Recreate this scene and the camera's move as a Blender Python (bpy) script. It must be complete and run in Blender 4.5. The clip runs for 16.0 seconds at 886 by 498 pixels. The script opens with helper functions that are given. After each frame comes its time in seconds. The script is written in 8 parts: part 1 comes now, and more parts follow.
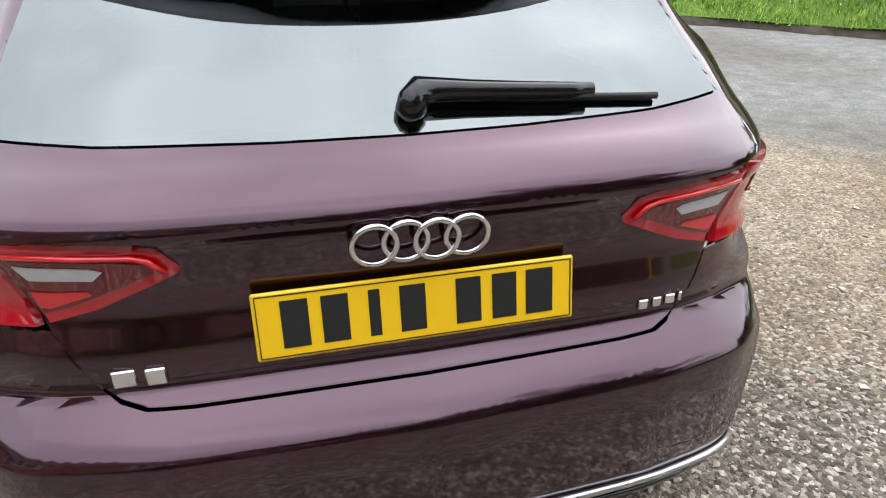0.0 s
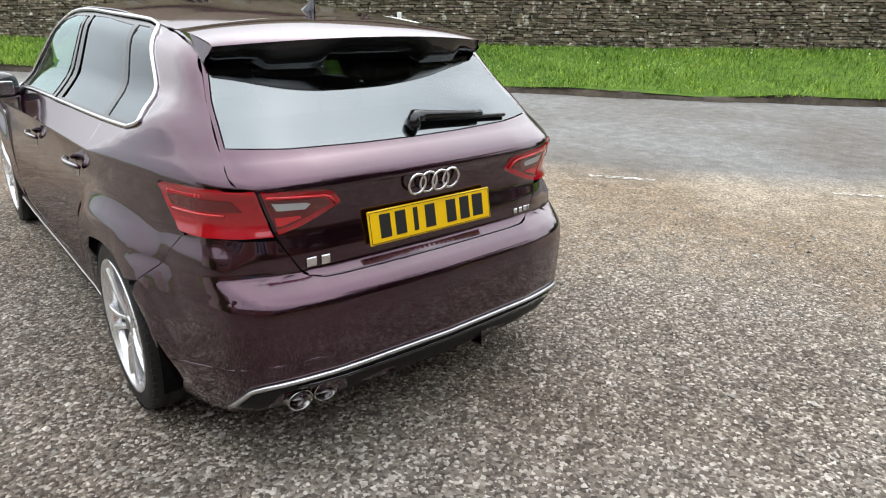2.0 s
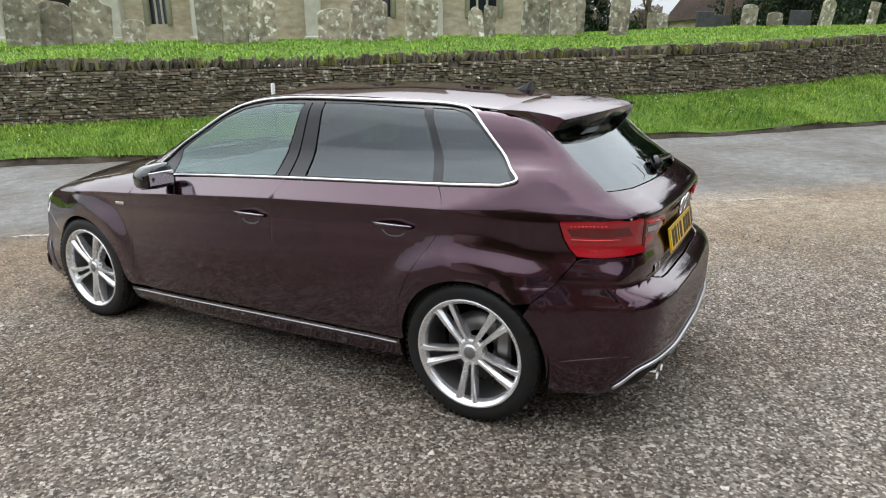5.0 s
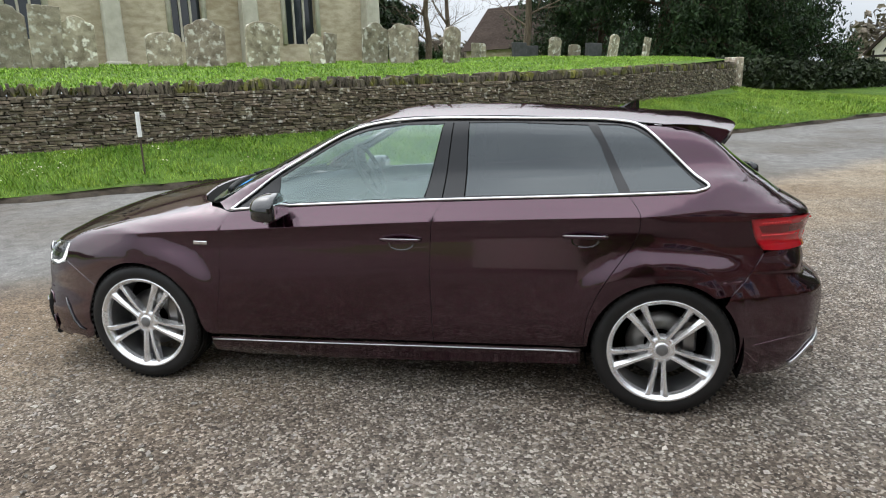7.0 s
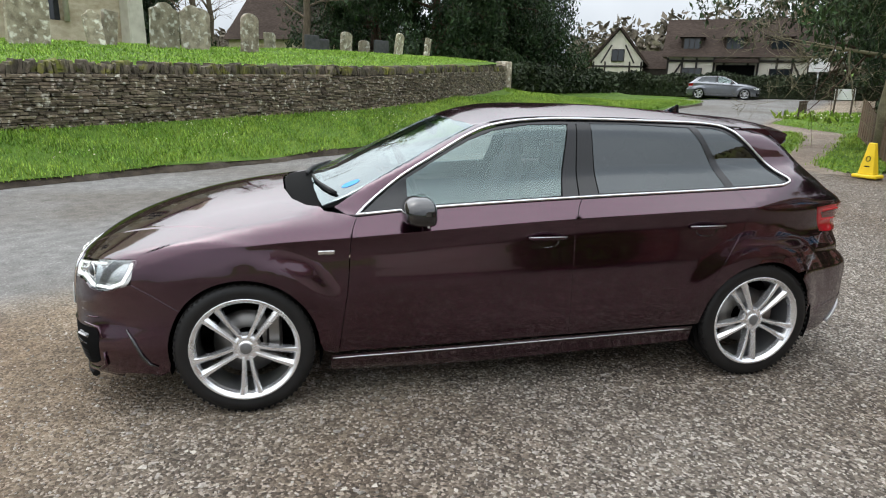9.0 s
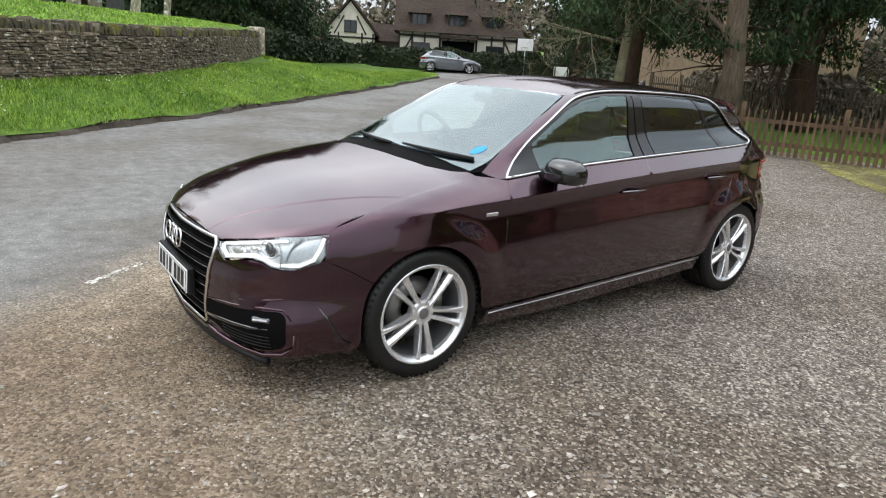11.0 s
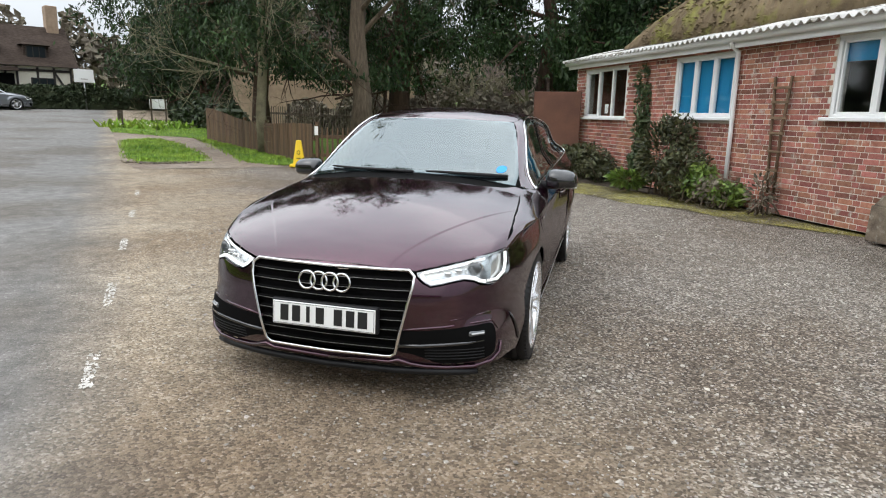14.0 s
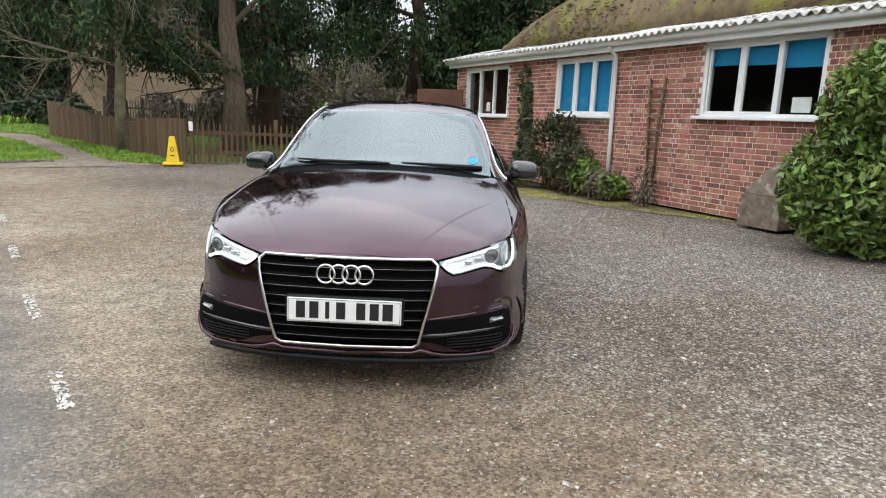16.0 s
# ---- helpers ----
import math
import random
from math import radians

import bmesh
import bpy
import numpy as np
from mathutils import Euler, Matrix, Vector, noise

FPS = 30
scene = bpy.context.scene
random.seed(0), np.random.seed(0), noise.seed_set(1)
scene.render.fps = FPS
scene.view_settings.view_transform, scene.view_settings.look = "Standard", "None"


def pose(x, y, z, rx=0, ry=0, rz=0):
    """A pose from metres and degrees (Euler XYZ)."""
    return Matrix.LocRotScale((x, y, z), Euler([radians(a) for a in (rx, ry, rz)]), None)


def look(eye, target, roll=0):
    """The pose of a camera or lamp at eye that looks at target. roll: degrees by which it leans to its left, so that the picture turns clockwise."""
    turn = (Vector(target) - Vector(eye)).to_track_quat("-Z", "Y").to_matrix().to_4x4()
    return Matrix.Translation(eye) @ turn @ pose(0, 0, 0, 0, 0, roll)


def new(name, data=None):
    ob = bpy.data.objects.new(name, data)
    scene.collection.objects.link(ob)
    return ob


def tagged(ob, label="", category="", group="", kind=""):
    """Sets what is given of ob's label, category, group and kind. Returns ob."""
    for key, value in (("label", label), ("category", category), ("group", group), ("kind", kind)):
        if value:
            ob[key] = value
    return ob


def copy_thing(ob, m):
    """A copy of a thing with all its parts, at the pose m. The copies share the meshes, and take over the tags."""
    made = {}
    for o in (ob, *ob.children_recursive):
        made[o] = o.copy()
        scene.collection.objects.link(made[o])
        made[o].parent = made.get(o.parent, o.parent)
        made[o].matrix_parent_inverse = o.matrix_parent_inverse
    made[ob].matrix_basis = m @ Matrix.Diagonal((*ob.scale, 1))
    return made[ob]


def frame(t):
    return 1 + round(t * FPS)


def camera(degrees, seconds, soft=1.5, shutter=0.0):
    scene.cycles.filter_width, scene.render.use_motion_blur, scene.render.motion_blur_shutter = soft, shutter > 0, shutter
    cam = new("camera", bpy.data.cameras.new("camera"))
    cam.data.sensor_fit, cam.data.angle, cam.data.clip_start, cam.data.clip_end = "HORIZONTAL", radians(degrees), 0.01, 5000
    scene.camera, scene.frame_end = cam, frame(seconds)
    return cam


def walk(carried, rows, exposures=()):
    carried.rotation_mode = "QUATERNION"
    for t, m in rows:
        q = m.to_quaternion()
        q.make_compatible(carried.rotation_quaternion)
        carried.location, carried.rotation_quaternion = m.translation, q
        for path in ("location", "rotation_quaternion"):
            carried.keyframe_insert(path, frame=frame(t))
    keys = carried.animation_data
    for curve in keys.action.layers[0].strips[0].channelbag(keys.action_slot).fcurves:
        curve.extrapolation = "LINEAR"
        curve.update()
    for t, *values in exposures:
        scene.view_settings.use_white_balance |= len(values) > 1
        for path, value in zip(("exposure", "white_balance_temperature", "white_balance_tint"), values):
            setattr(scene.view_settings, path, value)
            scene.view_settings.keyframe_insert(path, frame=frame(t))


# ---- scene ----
cam = camera(69.7, 16.0, soft=1.1)
PATH = [
    (0, (-0.188, -2.835, 1.302), (0.266, -1.119, 0.38), 0.3),
    (0.5, (-0.343, -3.133, 1.346), (0.348, -1.453, 0.51), 0.9),
    (1, (-0.649, -3.301, 1.372), (0.247, -1.703, 0.57), 1.5),
    (1.5, (-0.958, -3.466, 1.395), (0.103, -1.946, 0.643), 1.2),
    (2, (-1.29, -3.588, 1.427), (-0.092, -2.161, 0.701), 1.4),
    (2.5, (-1.636, -3.566, 1.42), (-0.336, -2.218, 0.72), 1.4),
    (3, (-1.92, -3.446, 1.442), (-0.534, -2.172, 0.768), 1.3),
    (3.5, (-2.193, -3.279, 1.461), (-0.726, -2.083, 0.816), 1.0),
    (4, (-2.571, -3.072, 1.477), (-1.031, -1.961, 0.852), 0.5),
    (4.5, (-2.838, -2.81, 1.462), (-1.233, -1.773, 0.87), -0.2),
    (5, (-3.067, -2.464, 1.504), (-1.4, -1.509, 0.948), -0.8),
    (7.5, (-3.761, -0.451, 1.494), (-1.832, -0.262, 1.003), -0.5),
    (8, (-3.797, -0.005, 1.499), (-1.86, -0.013, 1.001), 0.3),
    (8.5, (-3.827, 0.49, 1.545), (-1.901, 0.294, 1.044), 0.9),
    (9, (-3.695, 0.973, 1.518), (-1.797, 0.592, 1.014), 1.3),
    (11.5, (-2.903, 3.331, 1.448), (-1.52, 1.997, 0.894), 3.6),
    (12, (-2.593, 3.685, 1.455), (-1.386, 2.184, 0.915), 3.3),
    (12.5, (-2.293, 4.1, 1.452), (-1.278, 2.456, 0.934), 2.8),
    (13, (-1.927, 4.376, 1.407), (-1.097, 2.622, 0.924), 2.2),
    (13.5, (-1.581, 4.636, 1.39), (-0.923, 2.8, 0.944), 1.7),
    (14, (-1.264, 4.826, 1.37), (-0.76, 2.936, 0.953), 1.5),
    (14.5, (-1.023, 4.88, 1.349), (-0.66, 2.956, 0.944), 1.5),
    (15, (-0.73, 4.935, 1.333), (-0.495, 2.99, 0.928), 1.7),
    (15.5, (-0.57, 4.97, 1.315), (-0.437, 3.017, 0.907), 1.8),
    (16, (-0.527, 4.969, 1.307), (-0.463, 3.012, 0.899), 2.1),
]
walk(cam, [(t, look(eye, target, roll)) for t, eye, target, roll in PATH], exposures=[(0.0, 1.2), (1.5, 1.12), (4.5, 0.82), (9.0, 0.76), (16.0, 0.74)])

# ---- world and light: an overcast day ----
world = bpy.data.worlds.new("overcast_sky")
scene.world = world
world.use_nodes = True
wn, wl = world.node_tree.nodes, world.node_tree.links
sky = wn.new("ShaderNodeTexSky")
sky.sky_type, sky.sun_disc = "NISHITA", False
sky.sun_elevation, sky.sun_rotation = radians(51), radians(47)
sky.dust_density, sky.air_density = 6.0, 1.2
grey = wn.new("ShaderNodeHueSaturation")
grey.inputs["Saturation"].default_value = 0.18
wl.new(sky.outputs[0], grey.inputs["Color"])
wc = wn.new("ShaderNodeTexCoord")
cloud = wn.new("ShaderNodeTexNoise")
cloud.inputs["Scale"].default_value, cloud.inputs["Detail"].default_value = 2.2, 6.0
wl.new(wc.outputs["Generated"], cloud.inputs["Vector"])
cramp = wn.new("ShaderNodeValToRGB")
cramp.color_ramp.elements[0].position, cramp.color_ramp.elements[0].color = 0.3, (4.9, 5.5, 6.25, 1)
cramp.color_ramp.elements[1].position, cramp.color_ramp.elements[1].color = 0.7, (8.4, 8.9, 9.4, 1)
wl.new(cloud.outputs["Fac"], cramp.inputs[0])
cmix = wn.new("ShaderNodeMix")
cmix.data_type = "RGBA"
cmix.inputs[0].default_value = 0.8
wl.new(grey.outputs[0], cmix.inputs[6]), wl.new(cramp.outputs[0], cmix.inputs[7])
up = wn.new("ShaderNodeSeparateXYZ")
wl.new(wc.outputs["Generated"], up.inputs[0])
grad = wn.new("ShaderNodeMapRange")  # an overcast sky is brighter overhead than at the horizon
grad.inputs["From Min"].default_value, grad.inputs["From Max"].default_value = 0.0, 1.0
grad.inputs["To Min"].default_value, grad.inputs["To Max"].default_value = 0.46, 1.38
wl.new(up.outputs[2], grad.inputs["Value"])
dome = wn.new("ShaderNodeMix")
dome.data_type, dome.blend_type = "RGBA", "MULTIPLY"
dome.inputs[0].default_value = 1.0
wl.new(cmix.outputs[2], dome.inputs[6]), wl.new(grad.outputs[0], dome.inputs[7])
wl.new(dome.outputs[2], wn["Background"].inputs[0])
wn["Background"].inputs[1].default_value = 0.145
sun = new("sun", bpy.data.lights.new("sun", "SUN"))
sun.data.energy, sun.data.angle, sun.data.color = 0.6, radians(150), (1.0, 0.96, 0.9)
sun.matrix_world = look((24, 22, 40), (0, 0, 0))


# ---- materials ----
def mat(name, c1, c2, scale=8.0, rough=0.8, bump=0.2, metal=0.0, fine=60.0, vary=0.0, island=0.0, coat=0.0, spec=0.5, big=0.7, dist=0.01, lo=0.35, hi=0.65, stretch=(1, 1, 1), c3=None, c3_at=0.62, c3_scale=1.3):
    """A surface with two tones in patches, fine grain, relief and, for pieces, a tone of each one's own."""
    m = bpy.data.materials.new(name)
    m.use_nodes = True
    N, L = m.node_tree.nodes, m.node_tree.links
    b = N["Principled BSDF"]
    geo = N.new("ShaderNodeNewGeometry")
    mp = N.new("ShaderNodeMapping")
    mp.inputs["Scale"].default_value = stretch
    L.new(geo.outputs["Position"], mp.inputs["Vector"])
    n1, n2, n3 = (N.new("ShaderNodeTexNoise") for _ in range(3))
    for n, s, d in ((n1, scale, 4.0), (n2, fine, 3.0), (n3, scale * 0.13, 3.0)):
        n.inputs["Scale"].default_value, n.inputs["Detail"].default_value = s, d
        L.new(mp.outputs[0], n.inputs["Vector"])
    add = N.new("ShaderNodeMath")
    add.operation = "MULTIPLY_ADD"
    add.inputs[1].default_value = 0.45
    L.new(n2.outputs["Fac"], add.inputs[0]), L.new(n1.outputs["Fac"], add.inputs[2])
    add2 = N.new("ShaderNodeMath")
    add2.operation = "MULTIPLY_ADD"
    add2.inputs[1].default_value = big
    L.new(n3.outputs["Fac"], add2.inputs[0]), L.new(add.outputs[0], add2.inputs[2])
    mr = N.new("ShaderNodeMapRange")
    mid = 0.5 + 0.225 + 0.5 * big
    mr.inputs["From Min"].default_value, mr.inputs["From Max"].default_value = mid - (0.5 - lo) * 1.6, mid + (hi - 0.5) * 1.6
    L.new(add2.outputs[0], mr.inputs["Value"])
    mix = N.new("ShaderNodeMix")
    mix.data_type = "RGBA"
    mix.inputs[6].default_value, mix.inputs[7].default_value = (*c1, 1), (*c2, 1)
    L.new(mr.outputs[0], mix.inputs[0])
    col = mix.outputs[2]
    if c3:
        n4 = N.new("ShaderNodeTexNoise")
        n4.inputs["Scale"].default_value, n4.inputs["Detail"].default_value = c3_scale, 6.0
        L.new(geo.outputs["Position"], n4.inputs["Vector"])
        st = N.new("ShaderNodeMapRange")
        st.inputs["From Min"].default_value, st.inputs["From Max"].default_value = c3_at - 0.05, c3_at + 0.07
        L.new(n4.outputs["Fac"], st.inputs["Value"])
        mx = N.new("ShaderNodeMix")
        mx.data_type = "RGBA"
        mx.inputs[7].default_value = (*c3, 1)
        L.new(st.outputs[0], mx.inputs[0]), L.new(col, mx.inputs[6])
        col = mx.outputs[2]
    if vary or island:
        own = N.new("ShaderNodeObjectInfo").outputs["Random"] if vary else geo.outputs["Random Per Island"]
        amount = vary or island
        r = N.new("ShaderNodeMapRange")
        r.inputs["To Min"].default_value, r.inputs["To Max"].default_value = 1 - amount, 1 + amount
        L.new(own, r.inputs["Value"])
        hs = N.new("ShaderNodeHueSaturation")
        L.new(r.outputs[0], hs.inputs["Value"]), L.new(col, hs.inputs["Color"])
        hr = N.new("ShaderNodeMapRange")
        hr.inputs["To Min"].default_value, hr.inputs["To Max"].default_value = 0.5 + 0.035 * amount, 0.5 - 0.035 * amount
        sc = N.new("ShaderNodeMath")
        sc.operation = "FRACT"
        k = N.new("ShaderNodeMath")
        k.operation = "MULTIPLY"
        k.inputs[1].default_value = 7.31
        L.new(own, k.inputs[0]), L.new(k.outputs[0], sc.inputs[0]), L.new(sc.outputs[0], hr.inputs["Value"]), L.new(hr.outputs[0], hs.inputs["Hue"])
        col = hs.outputs[0]
    L.new(col, b.inputs["Base Color"])
    rr = N.new("ShaderNodeMapRange")
    rr.inputs["To Min"].default_value, rr.inputs["To Max"].default_value = max(0.02, rough - 0.1), min(1, rough + 0.1)
    L.new(n1.outputs["Fac"], rr.inputs["Value"]), L.new(rr.outputs[0], b.inputs["Roughness"])
    b.inputs["Metallic"].default_value, b.inputs["Specular IOR Level"].default_value = metal, spec
    if coat:
        b.inputs["Coat Weight"].default_value, b.inputs["Coat Roughness"].default_value = coat, 0.02
    if bump:
        bp = N.new("ShaderNodeBump")
        bp.inputs["Strength"].default_value, bp.inputs["Distance"].default_value = bump, dist
        L.new(add.outputs[0], bp.inputs["Height"]), L.new(bp.outputs[0], b.inputs["Normal"])
    return m


def plain(name, c, rough=0.4, metal=0.0, coat=0.0, emit=0.0, spec=0.5, alpha=1.0):
    m = bpy.data.materials.new(name)
    m.use_nodes = True
    b = m.node_tree.nodes["Principled BSDF"]
    b.inputs["Base Color"].default_value, b.inputs["Roughness"].default_value = (*c, 1), rough
    b.inputs["Metallic"].default_value, b.inputs["Coat Weight"].default_value, b.inputs["Specular IOR Level"].default_value = metal, coat, spec
    b.inputs["Coat Roughness"].default_value = 0.015
    if emit:
        b.inputs["Emission Color"].default_value, b.inputs["Emission Strength"].default_value = (*c, 1), emit
    return m


def glass(name, tint, ior=1.62, rough=0.0, sheen=(1, 1, 1)):
    """A thin tinted pane: clear through, mirror at a slant."""
    m = bpy.data.materials.new(name)
    m.use_nodes = True
    N, L = m.node_tree.nodes, m.node_tree.links
    N.remove(N["Principled BSDF"])
    tr, gl, fr, mx = N.new("ShaderNodeBsdfTransparent"), N.new("ShaderNodeBsdfGlossy"), N.new("ShaderNodeLayerWeight"), N.new("ShaderNodeMixShader")
    tr.inputs[0].default_value, gl.inputs[0].default_value, gl.inputs["Roughness"].default_value = (*tint, 1), (*sheen, 1), rough
    fr.inputs["Blend"].default_value = 0.5
    f0 = ((ior - 1) / (ior + 1)) ** 2
    pw, ma = N.new("ShaderNodeMath"), N.new("ShaderNodeMath")
    pw.operation, ma.operation = "POWER", "MULTIPLY_ADD"
    pw.inputs[1].default_value, ma.inputs[1].default_value, ma.inputs[2].default_value = 5.0, 1 - f0, f0
    L.new(fr.outputs["Facing"], pw.inputs[0]), L.new(pw.outputs[0], ma.inputs[0])
    L.new(ma.outputs[0], mx.inputs[0]), L.new(tr.outputs[0], mx.inputs[1]), L.new(gl.outputs[0], mx.inputs[2])
    L.new(mx.outputs[0], N["Material Output"].inputs["Surface"])
    return m


def flake_paint(name, flake, body, rough=0.2, coat_rough=0.06, facing=0.047, slant=3.0):
    """Metallic car paint: coloured flakes under a clear coat, which mirrors more at a slant."""
    m = bpy.data.materials.new(name)
    m.use_nodes = True
    N, L = m.node_tree.nodes, m.node_tree.links
    N.remove(N["Principled BSDF"])
    geo = N.new("ShaderNodeNewGeometry")
    nf, nb = N.new("ShaderNodeTexNoise"), N.new("ShaderNodeTexNoise")
    for n, sc in ((nf, 900.0), (nb, 2.5)):
        n.inputs["Scale"].default_value, n.inputs["Detail"].default_value = sc, 3.0
        L.new(geo.outputs["Position"], n.inputs["Vector"])
    ad = N.new("ShaderNodeMath")
    ad.operation = "ADD"
    L.new(nf.outputs["Fac"], ad.inputs[0]), L.new(nb.outputs["Fac"], ad.inputs[1])
    mr = N.new("ShaderNodeMapRange")
    mr.inputs["From Min"].default_value, mr.inputs["From Max"].default_value = 0.6, 1.4
    L.new(ad.outputs[0], mr.inputs["Value"])
    mix = N.new("ShaderNodeMix")
    mix.data_type = "RGBA"
    mix.inputs[6].default_value, mix.inputs[7].default_value = (*[c * 0.85 for c in flake], 1), (*[c * 1.15 for c in flake], 1)
    L.new(mr.outputs[0], mix.inputs[0])
    gl, df, top, fr = N.new("ShaderNodeBsdfGlossy"), N.new("ShaderNodeBsdfDiffuse"), N.new("ShaderNodeBsdfGlossy"), N.new("ShaderNodeLayerWeight")
    fr.inputs["Blend"].default_value = 0.5
    gl.inputs["Roughness"].default_value, top.inputs["Roughness"].default_value = rough, coat_rough
    df.inputs[0].default_value, top.inputs[0].default_value = (*body, 1), (1, 1, 1, 1)
    pw, ma = N.new("ShaderNodeMath"), N.new("ShaderNodeMath")
    pw.operation, ma.operation = "POWER", "MULTIPLY_ADD"
    pw.inputs[1].default_value, ma.inputs[1].default_value, ma.inputs[2].default_value = slant, 1 - facing, facing
    L.new(fr.outputs["Facing"], pw.inputs[0]), L.new(pw.outputs[0], ma.inputs[0])
    cap = N.new("ShaderNodeMath")
    cap.operation = "MINIMUM"
    cap.inputs[1].default_value = 0.34
    L.new(ma.outputs[0], cap.inputs[0])
    L.new(mix.outputs[2], gl.inputs[0])
    base, out = N.new("ShaderNodeAddShader"), N.new("ShaderNodeMixShader")
    L.new(gl.outputs[0], base.inputs[0]), L.new(df.outputs[0], base.inputs[1])
    L.new(cap.outputs[0], out.inputs[0]), L.new(base.outputs[0], out.inputs[1]), L.new(top.outputs[0], out.inputs[2])
    L.new(out.outputs[0], N["Material Output"].inputs["Surface"])
    return m


def gravel_mat(name, tones, cell, bump, patch, patch_scale=0.5, rough=0.85, edge=None, blotch=0.25, wander=2.6, deep=0.012, damp=()):
    """Loose or rolled-in chippings: cells with a tone each, between them fines, with patches of a second ground tone."""
    m = bpy.data.materials.new(name)
    m.use_nodes = True
    N, L = m.node_tree.nodes, m.node_tree.links
    b = N["Principled BSDF"]
    geo = N.new("ShaderNodeNewGeometry")
    v = N.new("ShaderNodeTexVoronoi")
    v.inputs["Scale"].default_value = cell
    v2 = N.new("ShaderNodeTexVoronoi")
    v2.inputs["Scale"].default_value = cell * 2.3
    nz = N.new("ShaderNodeTexNoise")
    nz.inputs["Scale"].default_value, nz.inputs["Detail"].default_value = patch_scale, 8.0
    nf = N.new("ShaderNodeTexNoise")
    nf.inputs["Scale"].default_value, nf.inputs["Detail"].default_value = 6.0, 6.0
    for n in (v, v2, nz, nf):
        L.new(geo.outputs["Position"], n.inputs["Vector"])
    ramp = N.new("ShaderNodeValToRGB")
    for k, (at, c) in enumerate(tones):
        e = ramp.color_ramp.elements[k] if k < 2 else ramp.color_ramp.elements.new(at)
        e.position, e.color = at, (*c, 1)
    sep = N.new("ShaderNodeSeparateColor")
    L.new(v.outputs["Color"], sep.inputs[0]), L.new(sep.outputs[0], ramp.inputs[0])
    tone = ramp.outputs[0]
    if edge:  # a second run of tones that takes over towards the lane
        n0, n1, tones2 = edge
        ramp2 = N.new("ShaderNodeValToRGB")
        for k, (at, c) in enumerate(tones2):
            e = ramp2.color_ramp.elements[k] if k < 2 else ramp2.color_ramp.elements.new(at)
            e.position, e.color = at, (*c, 1)
        L.new(sep.outputs[0], ramp2.inputs[0])
        dot = N.new("ShaderNodeVectorMath")
        dot.operation = "DOT_PRODUCT"
        dot.inputs[1].default_value = (0.7427, 0.6696, 0)
        L.new(geo.outputs["Position"], dot.inputs[0])
        ne = N.new("ShaderNodeTexNoise")
        ne.inputs["Scale"].default_value, ne.inputs["Detail"].default_value = 0.9, 7.0
        L.new(geo.outputs["Position"], ne.inputs["Vector"])
        ma = N.new("ShaderNodeMath")
        ma.operation = "MULTIPLY_ADD"
        ma.inputs[1].default_value = wander
        L.new(ne.outputs["Fac"], ma.inputs[0]), L.new(dot.outputs["Value"], ma.inputs[2])
        em = N.new("ShaderNodeMapRange")
        em.inputs["From Min"].default_value, em.inputs["From Max"].default_value = n0 + wander / 2, n1 + wander / 2
        L.new(ma.outputs[0], em.inputs["Value"])
        mt = N.new("ShaderNodeMix")
        mt.data_type = "RGBA"
        L.new(em.outputs[0], mt.inputs[0]), L.new(ramp.outputs[0], mt.inputs[6]), L.new(ramp2.outputs[0], mt.inputs[7])
        tone = mt.outputs[2]
    pm = N.new("ShaderNodeMapRange")
    pm.inputs["From Min"].default_value, pm.inputs["From Max"].default_value = 0.42, 0.62
    L.new(nz.outputs["Fac"], pm.inputs["Value"])
    mx = N.new("ShaderNodeMix")
    mx.data_type, mx.blend_type = "RGBA", "MULTIPLY"
    mx.inputs[7].default_value = (*patch, 1)
    L.new(pm.outputs[0], mx.inputs[0]), L.new(tone, mx.inputs[6])
    ground_tone = mx.outputs[2]
    for dx, dy, radius, tone2 in damp:  # stretches of dark, damp, trodden earth with ragged edges
        off = N.new("ShaderNodeVectorMath")
        off.operation = "DISTANCE"
        off.inputs[1].default_value = (dx, dy, 0)
        L.new(geo.outputs["Position"], off.inputs[0])
        rag = N.new("ShaderNodeTexNoise")
        rag.inputs["Scale"].default_value, rag.inputs["Detail"].default_value = 1.1, 8.0
        L.new(geo.outputs["Position"], rag.inputs["Vector"])
        sm = N.new("ShaderNodeMath")
        sm.operation = "MULTIPLY_ADD"
        sm.inputs[1].default_value = radius * 1.4
        L.new(rag.outputs["Fac"], sm.inputs[0]), L.new(off.outputs["Value"], sm.inputs[2])
        cut = N.new("ShaderNodeMapRange")
        cut.interpolation_type = "SMOOTHSTEP"
        cut.inputs["From Min"].default_value, cut.inputs["From Max"].default_value, cut.inputs["To Min"].default_value, cut.inputs["To Max"].default_value = radius * 1.2, radius * 2.2, 1.0, 0.0
        L.new(sm.outputs[0], cut.inputs["Value"])
        mw = N.new("ShaderNodeMix")
        mw.data_type, mw.blend_type = "RGBA", "MULTIPLY"
        mw.inputs[7].default_value = (*tone2, 1)
        L.new(cut.outputs[0], mw.inputs[0]), L.new(ground_tone, mw.inputs[6])
        ground_tone = mw.outputs[2]
    fm = N.new("ShaderNodeMapRange")
    fm.inputs["From Min"].default_value, fm.inputs["From Max"].default_value, fm.inputs["To Min"].default_value, fm.inputs["To Max"].default_value = 0.3, 0.7, 1 - blotch, 1 + blotch
    L.new(nf.outputs["Fac"], fm.inputs["Value"])
    hs = N.new("ShaderNodeHueSaturation")
    L.new(fm.outputs[0], hs.inputs["Value"]), L.new(ground_tone, hs.inputs["Color"])
    L.new(hs.outputs[0], b.inputs["Base Color"])
